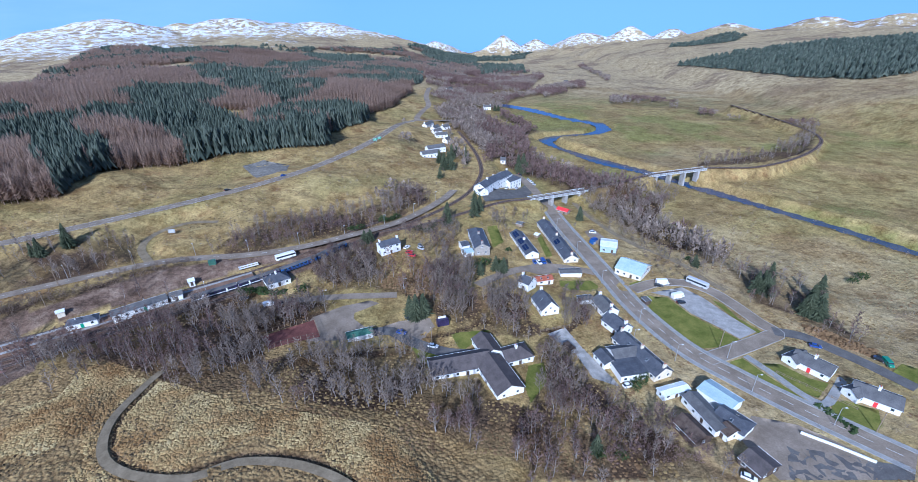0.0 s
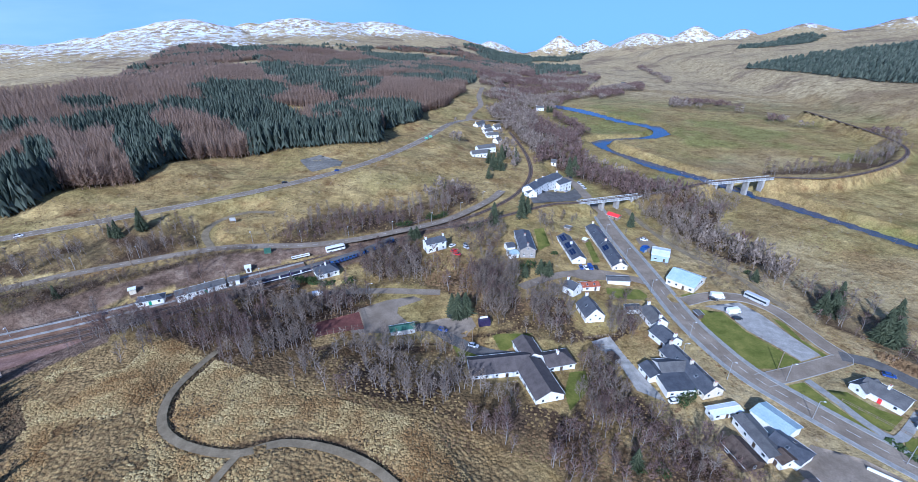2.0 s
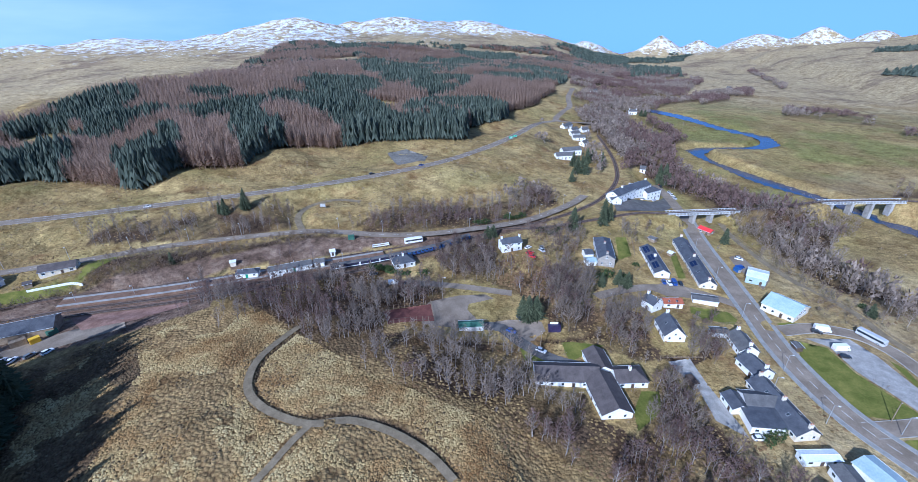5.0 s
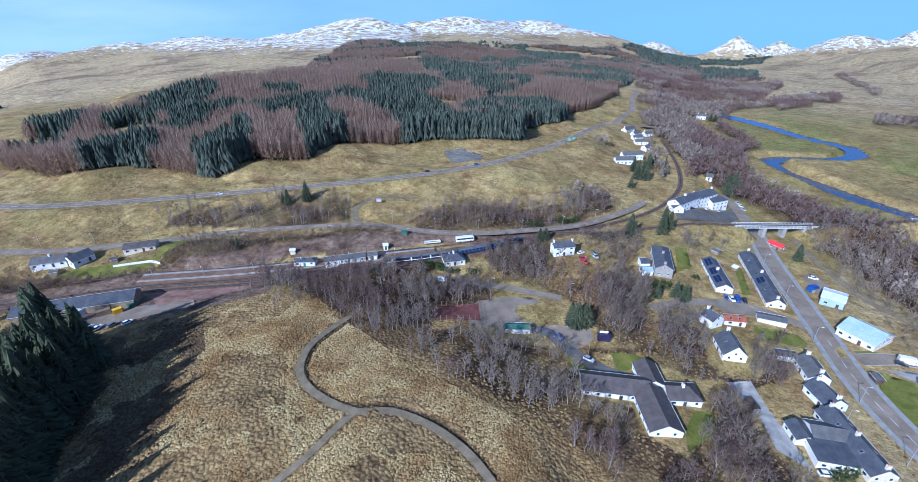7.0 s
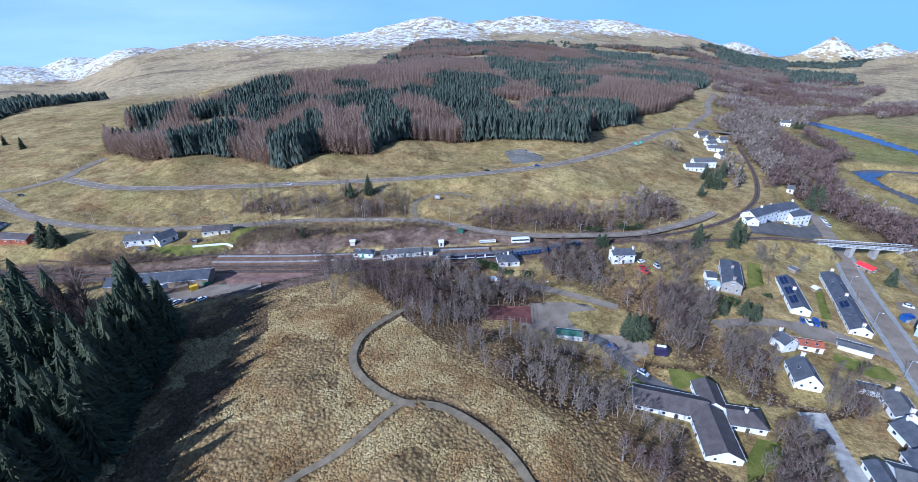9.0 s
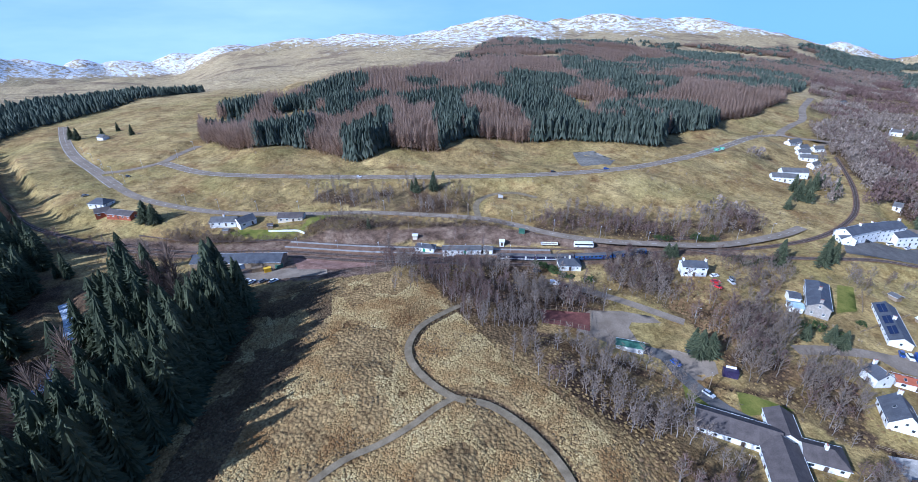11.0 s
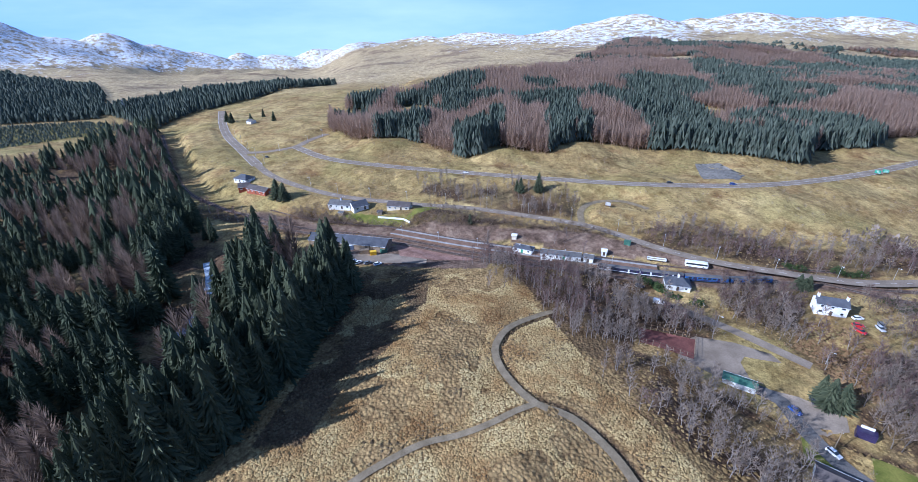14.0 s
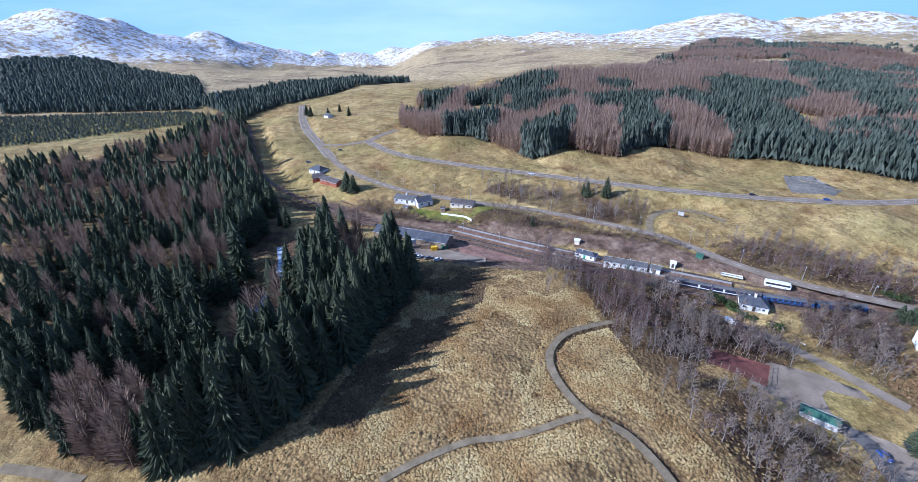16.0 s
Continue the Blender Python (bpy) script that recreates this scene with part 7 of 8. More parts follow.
car(-25.3, 215.6, -12, RED_P, "red car parked on tarmac")
car(-21.2, 224.3, -43, SILVER_P, "silver car parked on tarmac")
car(-172.4, 146.3, 39, BLACK_P, "black car parked on tarmac")
car(-928.8, -110.5, 160, WHITE_P, "white car parked on tarmac")
van(45.9, 216.9, -78, BLUE_P, "blue van parked beside the lane")
van(-87.3, 173.9, 25, WHITE_P, "white van parked on the station lane")
van(81.5, 245.2, 32, BLUE_P, "blue van beside the pale building")
motorhome(103.5, 181.2, 17, "white motorhome parked on the gravel car park")
motorhome(101.3, 193.6, -1, "white caravan parked beside the road")
van(163.0, 134.1, -98, GREEN_P, "green van parked at the lane end")
coach(117.9, 192.2, -52, SILVER_P, "silver coach parked beside the road")
coach(-92.9, 214.8, 36, WHITE_P, "white coach parked beside the railway")
flat_wagon(-108.2, 204.0, 35, "low white flat wagon in the goods yard")
container(-216.4, 82.3, 79, 2.6, WHITE_SHEET, "pale grey steel container beside the railway shed")
container(-223.7, 79.5, 55, 2.6, WHITE_SHEET, "white container beside the railway shed")
container(-207.0, 85.7, 61, 2.4, TIMBER, "brown storage container beside the railway shed")
container(-202.6, 88.7, 70, 2.2, YELLOW, "yellow skip beside the railway shed")
container(-202.1, 94.7, 85, 2.0, GREEN_SHEET, "green skip beside the railway shed")
kiosk = container(-7.4, 159.9, 17, 2.6, NAVY, "dark blue kiosk container with a white roof sign")
part("sign", boxes("sign", [(3.4, 0.12, 1.0, 0, 0.9, 2.7)], HARL), kiosk, "white sign board")
container(79.7, 242.3, -61, 1.8, BLUE_PAINT, "blue skip on gravel")
container(-126.4, 204.1, 26, 2.2, GREEN_SHEET, "green tank beside the yard")
container(43.7, 144.0, -63, 2.4, DARK_TIMBER, "small dark shed on the gravel yard")
digger(-246.5, 70.6, 108, "yellow excavator beside the railway shed")
utility_pole(-26.8, 121.3, 8.5)
utility_pole(5.3, 117.5, 8.5)
utility_pole(-11.4, 147.1, 8.5)
utility_pole(-188.9, 183.5, 8.5)
utility_pole(-166.5, 203.6, 8.5)
utility_pole(-25.7, 119.9, 8.0)
utility_pole(-69.2, 176.0, 8.0)
utility_pole(-219.1, 139.5, 8.0)
utility_pole(-180.6, 166.0, 8.0)
utility_pole(132.6, 102.6, 9.0)
utility_pole(104.1, 144.3, 9.0)
utility_pole(101.8, 629.3, 9.0)
utility_pole(15.3, 182.9, 8.0)
utility_pole(34.5, 187.1, 8.0)
street_lamp(104.4, 138.7, 8.0, 0)
street_lamp(103.5, 120.7, 8.0, 0)
street_lamp(83.3, 137.2, 8.0, 0)
street_lamp(121.3, 105.5, 8.0, 0)
street_lamp(70.0, 146.5, 8.0, 0)
street_lamp(-27.0, 187.0, 6.0, 0)
street_lamp(-62.5, 176.3, 6.0, 0)
road_sign(-79.8, 435.5, GREEN_PAINT)
road_sign(-77.0, 443.0, GREEN_PAINT)
road_sign(-160.7, 231.0, GALV)
pylon(-830.7, 2.8)


# ---- trees ----


def cone_tree(tiers, sides, seed, skew=0.16, slim=1.0):
    """A small conifer, 1 high and about 0.36 wide: ragged skirts one above another. Returns vertices and triangles."""
    g = np.random.default_rng(seed)
    v, f = [], []
    for k in range(tiers):
        z0 = 0.06 + 0.86 * k / tiers
        z1 = min(1.0, z0 + 1.25 / tiers + 0.08)
        rad = 0.19 * slim * (1 - (z0 / 1.04)) ** 0.85 + 0.012
        top = len(v)
        v.append((g.normal(0, 0.008), g.normal(0, 0.008), z1))
        for i in range(sides):
            a = 2 * math.pi * (i + 0.5 * (k % 2)) / sides + g.normal(0, skew)
            q = rad * g.uniform(0.7, 1.2)
            v.append((q * math.cos(a), q * math.sin(a), z0 + g.normal(0, 0.018)))
            a2 = a + math.pi / sides
            q2 = rad * 0.5
            v.append((q2 * math.cos(a2), q2 * math.sin(a2), z0 + 0.35 * (z1 - z0)))
        for i in range(sides):
            p, s, n = top + 1 + 2 * i, top + 2 + 2 * i, top + 1 + 2 * ((i + 1) % sides)
            f += [(top, p, s), (top, s, n)]
    return np.array(v), np.array(f)


def larch_tree(seed, sprays=26, broad=1.0):
    """A bare larch, 1 high: a thin stem and fine upswept sprays."""
    g = np.random.default_rng(seed)
    v, f = [], []

    def tri(a, b, c):
        v.extend([a, b, c])
        f.append((len(v) - 3, len(v) - 2, len(v) - 1))
    for i in range(3):
        a, b = 2.1 * i, 2.1 * (i + 1)
        tri((0.011 * math.cos(a), 0.011 * math.sin(a), 0), (0.011 * math.cos(b), 0.011 * math.sin(b), 0), (0, 0, 1))
    for k in range(sprays):
        z = 0.16 + 0.8 * (k + g.uniform(0, 1)) / sprays
        reach = 0.20 * (1 - z) ** 0.7 * g.uniform(0.75, 1.25) + 0.02
        a = k * 2.4 + g.normal(0, 0.3)
        w = 0.045 * (1.15 - z) * broad
        dx, dy = math.cos(a), math.sin(a)
        tri((dx * reach * 0.25 - dy * w, dy * reach * 0.25 + dx * w, z - 0.07), (dx * reach * 0.25 + dy * w, dy * reach * 0.25 - dx * w, z - 0.05), (dx * reach, dy * reach, z + 0.09))
    return np.array(v), np.array(f)


def scatter(templates, x, y, z, h, width, name, material, label, category, turn=None):
    """Many plants in one mesh: each template turned, scaled and set down."""
    verts, faces, base = [], [], 0
    pick = rng.integers(0, len(templates), len(x))
    ang = rng.uniform(0, 2 * math.pi, len(x)) if turn is None else turn
    for k, (tv, tf) in enumerate(templates):
        m = pick == k
        n = int(m.sum())
        if not n:
            continue
        c, s = np.cos(ang[m])[:, None], np.sin(ang[m])[:, None]
        px = (tv[:, 0] * c - tv[:, 1] * s) * (h[m] * width[m])[:, None] + x[m][:, None]
        py = (tv[:, 0] * s + tv[:, 1] * c) * (h[m] * width[m])[:, None] + y[m][:, None]
        pz = tv[:, 2] * h[m][:, None] + z[m][:, None]
        verts.append(np.stack([px, py, pz], -1).reshape(-1, 3))
        faces.append((tf[None] + (np.arange(n) * len(tv))[:, None, None] + base).reshape(-1, 3))
        base += n * len(tv)
    me = quick_mesh(name, np.concatenate(verts), np.concatenate(faces), material, category == "grass")
    return tagged(new(name, me), label, category, kind="stuff")


def polar_spots(r0, r1, b0, b1, spacing):
    """Jittered places, spaced wider farther out: spacing(r) metres."""
    xs, ys, ss = [], [], []
    r = r0
    while r < r1:
        s = spacing(r)
        n = int(r * radians(b1 - b0) / s)
        a = np.radians(b0 + (b1 - b0) * (np.arange(n) + rng.uniform(-0.4, 0.4, n)) / n)
        rr = r + rng.uniform(-0.4, 0.4, n) * s
        xs.append(-np.sin(a) * rr)
        ys.append(np.cos(a) * rr)
        ss.append(np.full(n, s))
        r += s * 0.95
    return np.concatenate(xs), np.concatenate(ys), np.concatenate(ss)


SPRUCE_SMALL = [cone_tree(3, 5, k) for k in range(6)]
SPRUCE_TINY = [cone_tree(2, 5, 20 + k) for k in range(4)]
LARCH_SMALL = [larch_tree(40 + k, 32, 0.8) for k in range(6)]
LARCH_TINY = [larch_tree(50 + k, 14, 1.5) for k in range(6)]

# plantation on the hill: blocks of spruce and bare larch
x, y, s = polar_spots(330, 2400, -4, 76, lambda r: max(3.0, 0.0058 * r))
m = forest_cover(x, y)
x, y, s = x[m], y[m], s[m]
z = height(x, y)
larch = spruce_blocks(x, y) < 0
far = np.hypot(x, y) > 780
out = np.hypot(x, y)
# trees shrink with distance from the camera, standing in for a farther hill
view_height = np.interp(out, [370, 450, 600, 900, 1500, 2300], [19.0, 17.0, 13.5, 11.0, 9.5, 9.0])
h = view_height * np.clip(rng.normal(1, 0.12, len(x)), 0.6, 1.4) * (0.8 + 0.4 * ease(0.3, 0.7, fbm(x / 40, y / 40, 12, 4))) * np.where(larch, 1.06, 1.0)
wide = np.maximum(1.15, s * np.where(larch, 2.0, 1.9) / (0.36 * h))
for name, mask, shapes, mat, label in (
        ("hill_spruce_wood", ~larch & ~far, SPRUCE_SMALL, SPRUCE_FAR, "dense dark green spruce plantation on the hillside"),
        ("far_spruce_wood", ~larch & far, SPRUCE_TINY, SPRUCE_FAR, "dark blue-green spruce plantation high on the hill"),
        ("hill_larch_wood", larch & ~far, LARCH_SMALL, LARCH, "reddish-brown bare larch plantation on the hillside"),
        ("far_larch_wood", larch & far, LARCH_TINY, LARCH, "reddish-brown bare larch plantation high on the hill")):
    scatter(shapes, x[mask], y[mask], z[mask] - 0.5, h[mask], wide[mask], name, mat, label, "forest")

# distant plantations
for name, poly, label in (("west_spruce_wood", WEST_PLANTATION, "dark spruce plantation on the valley floor"),
                          ("west_hill_spruce_wood", WEST_HILL_WOOD, "dark spruce plantation on the western hill"),
                          ("east_hill_spruce_wood", EAST_HILL_WOOD, "dark rectangular spruce plantation on the moor"),
                          ("far_valley_spruce_wood", FAR_SPRUCE_A, "dark spruce block on the far valley floor"),
                          ("far_slope_spruce_wood", FAR_SPRUCE_B, "dark spruce wood at the foot of the far hills"),
                          ("far_mountain_spruce_wood", FAR_SPRUCE_C, "dark spruce wood added for the haze-blue slopes under the snowy mountains"),
                          ("east_strip_spruce_wood", EAST_HILL_STRIP, "narrow dark spruce belt high on the moor")):
    cx, cy = np.array(poly)[:, 0], np.array(poly)[:, 1]
    bb = bearing(cx, cy)
    rr = np.hypot(cx, cy)
    x, y, s = polar_spots(rr.min(), rr.max(), bb.min(), bb.max(), lambda r: 0.0078 * r)
    m = polygon_mask(poly, x, y)
    x, y, s = x[m], y[m], s[m]
    h = np.clip(rng.normal(12.5, 2, len(x)), 8, 17)
    scatter(SPRUCE_TINY, x, y, height(x, y) - 0.5, h, s * 1.5 / (0.36 * h), name, SPRUCE_FAR, label, "forest")


x, y = fill(YOUNG_PLANTATION, 4.2)
scatter(SPRUCE_TINY, x, y, height(x, y) - 0.2, rng.uniform(2.2, 4.2, len(x)), np.full(len(x), 2.6), "young_spruce_rows", SPRUCE_FAR, "young green spruce plantation", "forest")


def spruce_meshes(seed):
    """Trunk and crown of a tall spruce, 1 high: whorls of drooping boughs round a dark core."""
    g = np.random.default_rng(seed)
    v, f = [], []
    whorls = 34
    lean = g.uniform(0, 6.28)
    for k in range(whorls):
        z = 0.05 + 0.93 * (k / whorls) ** 0.96
        reach = 0.2 * (1 - z) ** 0.8 * g.uniform(0.8, 1.14) + 0.01
        n = 17 if k < 16 else 12 if k < 25 else 7
        for i in range(n):
            if g.uniform() < 0.1:
                continue
            a = 2 * math.pi * i / n + k * 0.7 + g.normal(0, 0.22)
            q = reach * g.uniform(0.62, 1.18) * (1 + 0.18 * math.cos(a - lean))
            dx, dy = math.cos(a), math.sin(a)
            w = (0.016 * (1.1 - z) + 0.004) * g.uniform(0.7, 1.3)
            zz = z + g.normal(0, 0.012)
            droop = (0.055 * (1 - z) + 0.008) * g.uniform(0.6, 1.3)
            b = len(v)
            v += [(0, 0, zz + 0.02), (dx * q * 0.62 - dy * w, dy * q * 0.62 + dx * w, zz - droop * 0.75), (dx * q, dy * q, zz - droop * 0.7), (dx * q * 0.62 + dy * w, dy * q * 0.62 - dx * w, zz - droop * 0.75)]
            f += [(b, b + 1, b + 2), (b, b + 2, b + 3)]
    core_v, core_f = cone_tree(6, 7, seed + 100, 0.1, 0.8)
    f += [tuple(t + len(v) for t in tri) for tri in core_f]
    v += [tuple(p) for p in core_v]
    crown = quick_mesh("crown", np.array(v), np.array(f), SPRUCE)
    ring = [(0.013 * math.cos(1.05 * i), 0.013 * math.sin(1.05 * i), -0.03) for i in range(6)] + [(0, 0, 0.9)]
    trunk = mesh_of("trunk", ring, [(i, (i + 1) % 6, 6) for i in range(6)], BARK)
    return trunk, crown, (np.array(v), np.array(f))


SPRUCES = [spruce_meshes(200 + k) for k in range(6)]


def spruce_tree(x, y, tall, label, group="", wide=1.0):
    trunk, crown, _ = SPRUCES[int(rng.integers(0, 6))]
    ob = anchor("spruce_tree", pose(x, y, ground_at(x, y), 0, 0, rng.uniform(0, 360)), label, "tree", group)
    k = Matrix.Diagonal((tall * wide, tall * wide, tall, 1))
    part("trunk", trunk, ob, m=k)
    part("crown", crown, ob, m=k)
    return ob


def bare_shape(seed, limbs=11, twigs=19, tall=10.0, spread=1.0):
    """A leafless tree, 10 m high: (stem vertices, stem triangles), (twig vertices, twig triangles)."""
    g = np.random.default_rng(seed)
    sv, sf, tv, tf = [], [], [], []

    def rod(a, b, r0, r1):
        d = Vector(b) - Vector(a)
        side = d.orthogonal().normalized()
        other = d.cross(side).normalized()
        base = len(sv)
        for c, r in ((a, r0), (b, r1)):
            for i in range(3):
                w = side * math.cos(2.1 * i) * r + other * math.sin(2.1 * i) * r
                sv.append((c[0] + w.x, c[1] + w.y, c[2] + w.z))
        for i in range(3):
            j = (i + 1) % 3
            sf.extend([(base + i, base + j, base + 3 + j), (base + i, base + 3 + j, base + 3 + i)])

    def twig(a, way, length, w):
        side = way.orthogonal().normalized()
        side.rotate(Matrix.Rotation(g.uniform(0, 6.28), 3, way))
        b = len(tv)
        tip = Vector(a) + way * length
        tv.extend([tuple(Vector(a) - side * w), tuple(Vector(a) + side * w), tuple(tip)])
        tf.append((b, b + 1, b + 2))
    stem = [Vector((0, 0, -0.3))]
    for k in range(5):
        stem.append(Vector((stem[-1].x + g.normal(0, 0.18), stem[-1].y + g.normal(0, 0.18), tall * (k + 1) / 5.3)))
    for k in range(5):
        rod(stem[k], stem[k + 1], 0.13 * (1 - k / 5.5), 0.13 * (1 - (k + 1) / 5.5))
    for k in range(limbs):
        s = 0.22 + 0.72 * (k + 0.5) / limbs
        at = s * 5
        i = min(4, int(at))
        a = stem[i].lerp(stem[i + 1], at - i)
        ang = k * 2.4 + g.normal(0, 0.4)
        length = tall * 0.30 * (1.12 - s) * g.uniform(0.8, 1.25) * spread + 0.8
        way = Vector((math.cos(ang), math.sin(ang), g.uniform(0.9, 1.6))).normalized()
        mid = a + way * length * 0.55
        way2 = (way + Vector((0, 0, 0.5)) + Vector(g.normal(0, 0.15, 3))).normalized()
        end = mid + way2 * length * 0.5
        rod(a, mid, 0.055, 0.035)
        rod(mid, end, 0.035, 0.015)
        for q in range(twigs):
            u = g.uniform(0.25, 1.0)
            p = a.lerp(mid, u / 0.55) if u < 0.55 else mid.lerp(end, (u - 0.55) / 0.45)
            d = (way + Vector(g.normal(0, 0.55, 3)) + Vector((0, 0, 0.35))).normalized()
            twig(p, d, g.uniform(0.7, 1.7), 0.045)
    for q in range(twigs):
        twig(stem[5], Vector((g.normal(0, 0.5), g.normal(0, 0.5), 1)).normalized(), g.uniform(0.6, 1.3), 0.05)
    return (np.array(sv), np.array(sf)), (np.array(tv), np.array(tf))


BARE = [bare_shape(300 + k, 13, 17, 10.0, 0.72) for k in range(8)]
BARE_MESH = [(quick_mesh("trunk", *stem, BIRCH_BARK), quick_mesh("crown", *tw, TWIGS), quick_mesh("crown", *tw, TWIGS_RED)) for stem, tw in BARE]


def bare_tree(x, y, tall, label, red=False, group=""):
    k = int(rng.integers(0, len(BARE)))
    trunk, crown, crown_red = BARE_MESH[k]
    ob = anchor("birch_tree", pose(x, y, ground_at(x, y), 0, 0, rng.uniform(0, 360)), label, "tree", group)
    s = Matrix.Diagonal((tall / 10 * 1.1, tall / 10 * 1.1, tall / 10, 1))
    part("trunk", trunk, ob, m=s)
    part("crown", crown_red if red else crown, ob, m=s)
    return ob


def clear_of_roads(x, y, margin=1.2):
    ok = np.ones(len(x), dtype=bool)
    for line, half in ROADS + [(RAILWAY_MAIN, 6.0), (RAILWAY_VIADUCT, 4.0), (RIVER, 10.0)]:
        ok &= along(line, x, y)[0] > half * 0.8 + margin
    for cx, cy, rad in KEEP_CLEAR:
        ok &= np.hypot(x - cx, y - cy) > rad
    for poly in OPEN_AREAS:
        ok &= ~polygon_mask(poly, x, y)
    return ok


# leafless birch and alder: the ones beside the village singly, the rest as woods
single = 0
wood_x, wood_y, wood_h = [], [], []
for poly, spacing in BARE_WOODS:
    p = np.array(poly)
    bounds = [(p[:, 0].min() - 9, p[:, 1].min() - 9), (p[:, 0].max() + 9, p[:, 1].min() - 9), (p[:, 0].max() + 9, p[:, 1].max() + 9), (p[:, 0].min() - 9, p[:, 1].max() + 9)]
    x, y = fill(bounds, spacing)
    inside = polygon_mask(poly, x, y)
    rim = along([(a, b, 0) for a, b in poly + poly[:1]], x, y)[0]
    odds = np.where(inside, np.where(rim < 5, 0.75, 1.0), np.where(rim < 8, 0.24 * (1 - rim / 8), 0.0))
    m = clear_of_roads(x, y) & (rng.uniform(0, 1, len(x)) < odds) & (fbm(x / 11, y / 11, 71, 3) > np.where(np.hypot(x, y) < 175, 0.5, 0.4))
    x, y = x[m], y[m]
    for px, py in zip(x, y):
        tall = float(np.clip(rng.normal(8.0, 2.0), 3.5, 12.5))
        if single < 290 and math.hypot(px, py) < 185 and rng.uniform() < 0.62:
            red = value_noise(np.array([px / 22]), np.array([py / 22]), 3)[0] > 0.62
            bare_tree(px, py, tall, "leafless birch with a purple-brown crown" if red else "leafless grey birch with a fine twiggy crown", red, "birches")
            single += 1
        else:
            wood_x.append(px), wood_y.append(py), wood_h.append(tall)
x, y, h = np.array(wood_x), np.array(wood_y), np.array(wood_h)
z = height(x, y)
red = value_noise(x / 24, y / 24, 3) > 0.55
turn = rng.uniform(0, 6.28, len(x))
for name, mask, mat, label in (("grey_birch_wood", ~red, TWIGS, "leafless grey birch woodland"), ("purple_birch_wood", red, TWIGS_RED, "leafless purple-brown birch and alder woodland")):
    state = rng.bit_generator.state
    scatter([t for _, t in BARE], x[mask], y[mask], z[mask], h[mask] / 10, np.full(int(mask.sum()), 1.15), name, mat, label, "woodland", turn[mask])
    rng.bit_generator.state = state
    scatter([(v, np.concatenate([f[:30], f[30:].reshape(-1, 12, 3)[:, :6].reshape(-1, 3)])) for (v, f), _ in BARE], x[mask], y[mask], z[mask], h[mask] / 10, np.full(int(mask.sum()), 1.15), name + "_stems", BIRCH_BARK, "pale stems of leafless birch woodland", "woodland", turn[mask])

# the spruce wood beside the knoll
x, y = fill(SPRUCE_WOOD, 6.0)
# extra trees added along the edge so that its shadow on the knoll closes up
xe, ye = fill(SPRUCE_WOOD, 3.9)
rim = along([(a, b, 0) for a, b in SPRUCE_WOOD[:9]], xe, ye)[0] < 16
x, y = np.append(x, xe[rim]), np.append(y, ye[rim])
x2, y2 = fill(WOOD_EXTRA, 7.0)
keep = ~polygon_mask(SPRUCE_WOOD, x2, y2)
x, y = np.append(x, x2[keep]), np.append(y, y2[keep])
m = clear_of_roads(x, y) & (along([(a, b, 0) for a, b in STREAM_GAP], x, y)[0] > 12) & ((fbm(x / 17, y / 17, 19, 3) > 0.40) | (along([(a, b, 0) for a, b in SPRUCE_WOOD[:9]], x, y)[0] < 16))
x, y = x[m], y[m]
order = np.argsort(np.hypot(x, y))
x, y = x[order], y[order]
h = np.clip(rng.normal(23, 6.0, len(x)), 9, 35) * np.where(np.hypot(x, y) < 260, 1.0, 0.8) * (0.65 + 0.35 * ease(-55, 5, y))
# edge trees made taller to lengthen that shadow
edge = along([(a, b, 0) for a, b in SPRUCE_WOOD[:5]], x, y)[0] < 17
h = np.where(edge, np.clip(rng.normal(27, 5.0, len(x)), 14, 36), h)
larchy = ~edge & (fbm(x / 24, y / 24, 77, 3) > 0.605)
near = (np.hypot(x, y) < 250) & ~larchy
count = 0
for px, py, tall in zip(x[near], y[near], h[near]):
    if count < 280:
        spruce_tree(px, py, tall, "tall dark green spruce at the edge of a plantation", "plantation spruces", float(rng.uniform(0.95, 1.3)))
        count += 1
rest = ~larchy
rest[np.where(near)[0][:280]] = False
close = rest & (np.hypot(x, y) < 330)
scatter([t for _, _, t in SPRUCES], x[close], y[close], height(x[close], y[close]), h[close], np.full(int(close.sum()), 1.25), "spruce_wood", SPRUCE, "dense dark green spruce plantation", "forest")
dist = rest & ~close
scatter(SPRUCE_SMALL, x[dist], y[dist], height(x[dist], y[dist]), h[dist], np.full(int(dist.sum()), 1.35), "spruce_wood_beyond", SPRUCE, "dense dark green spruce plantation", "forest")
scatter([larch_tree(90 + k, 150, 0.32) for k in range(4)], x[larchy], y[larchy], height(x[larchy], y[larchy]), h[larchy] * 0.95, np.full(int(larchy.sum()), 1.35), "larch_clump", LARCH_NEAR,
        "clumps of bare grey-brown larches among spruces", "forest")

# single conifers in the village and along the roads
for px, py, tall, wide in LONE_SPRUCES + [(a, b, 10.5 + 1.5 * (k % 4), 1.15) for k, (a, b) in enumerate(BIG_CONIFERS + CONIFERS_G)]:
    spruce_tree(px, py, tall, "dark green conifer standing alone", "village conifers", wide * 1.35)


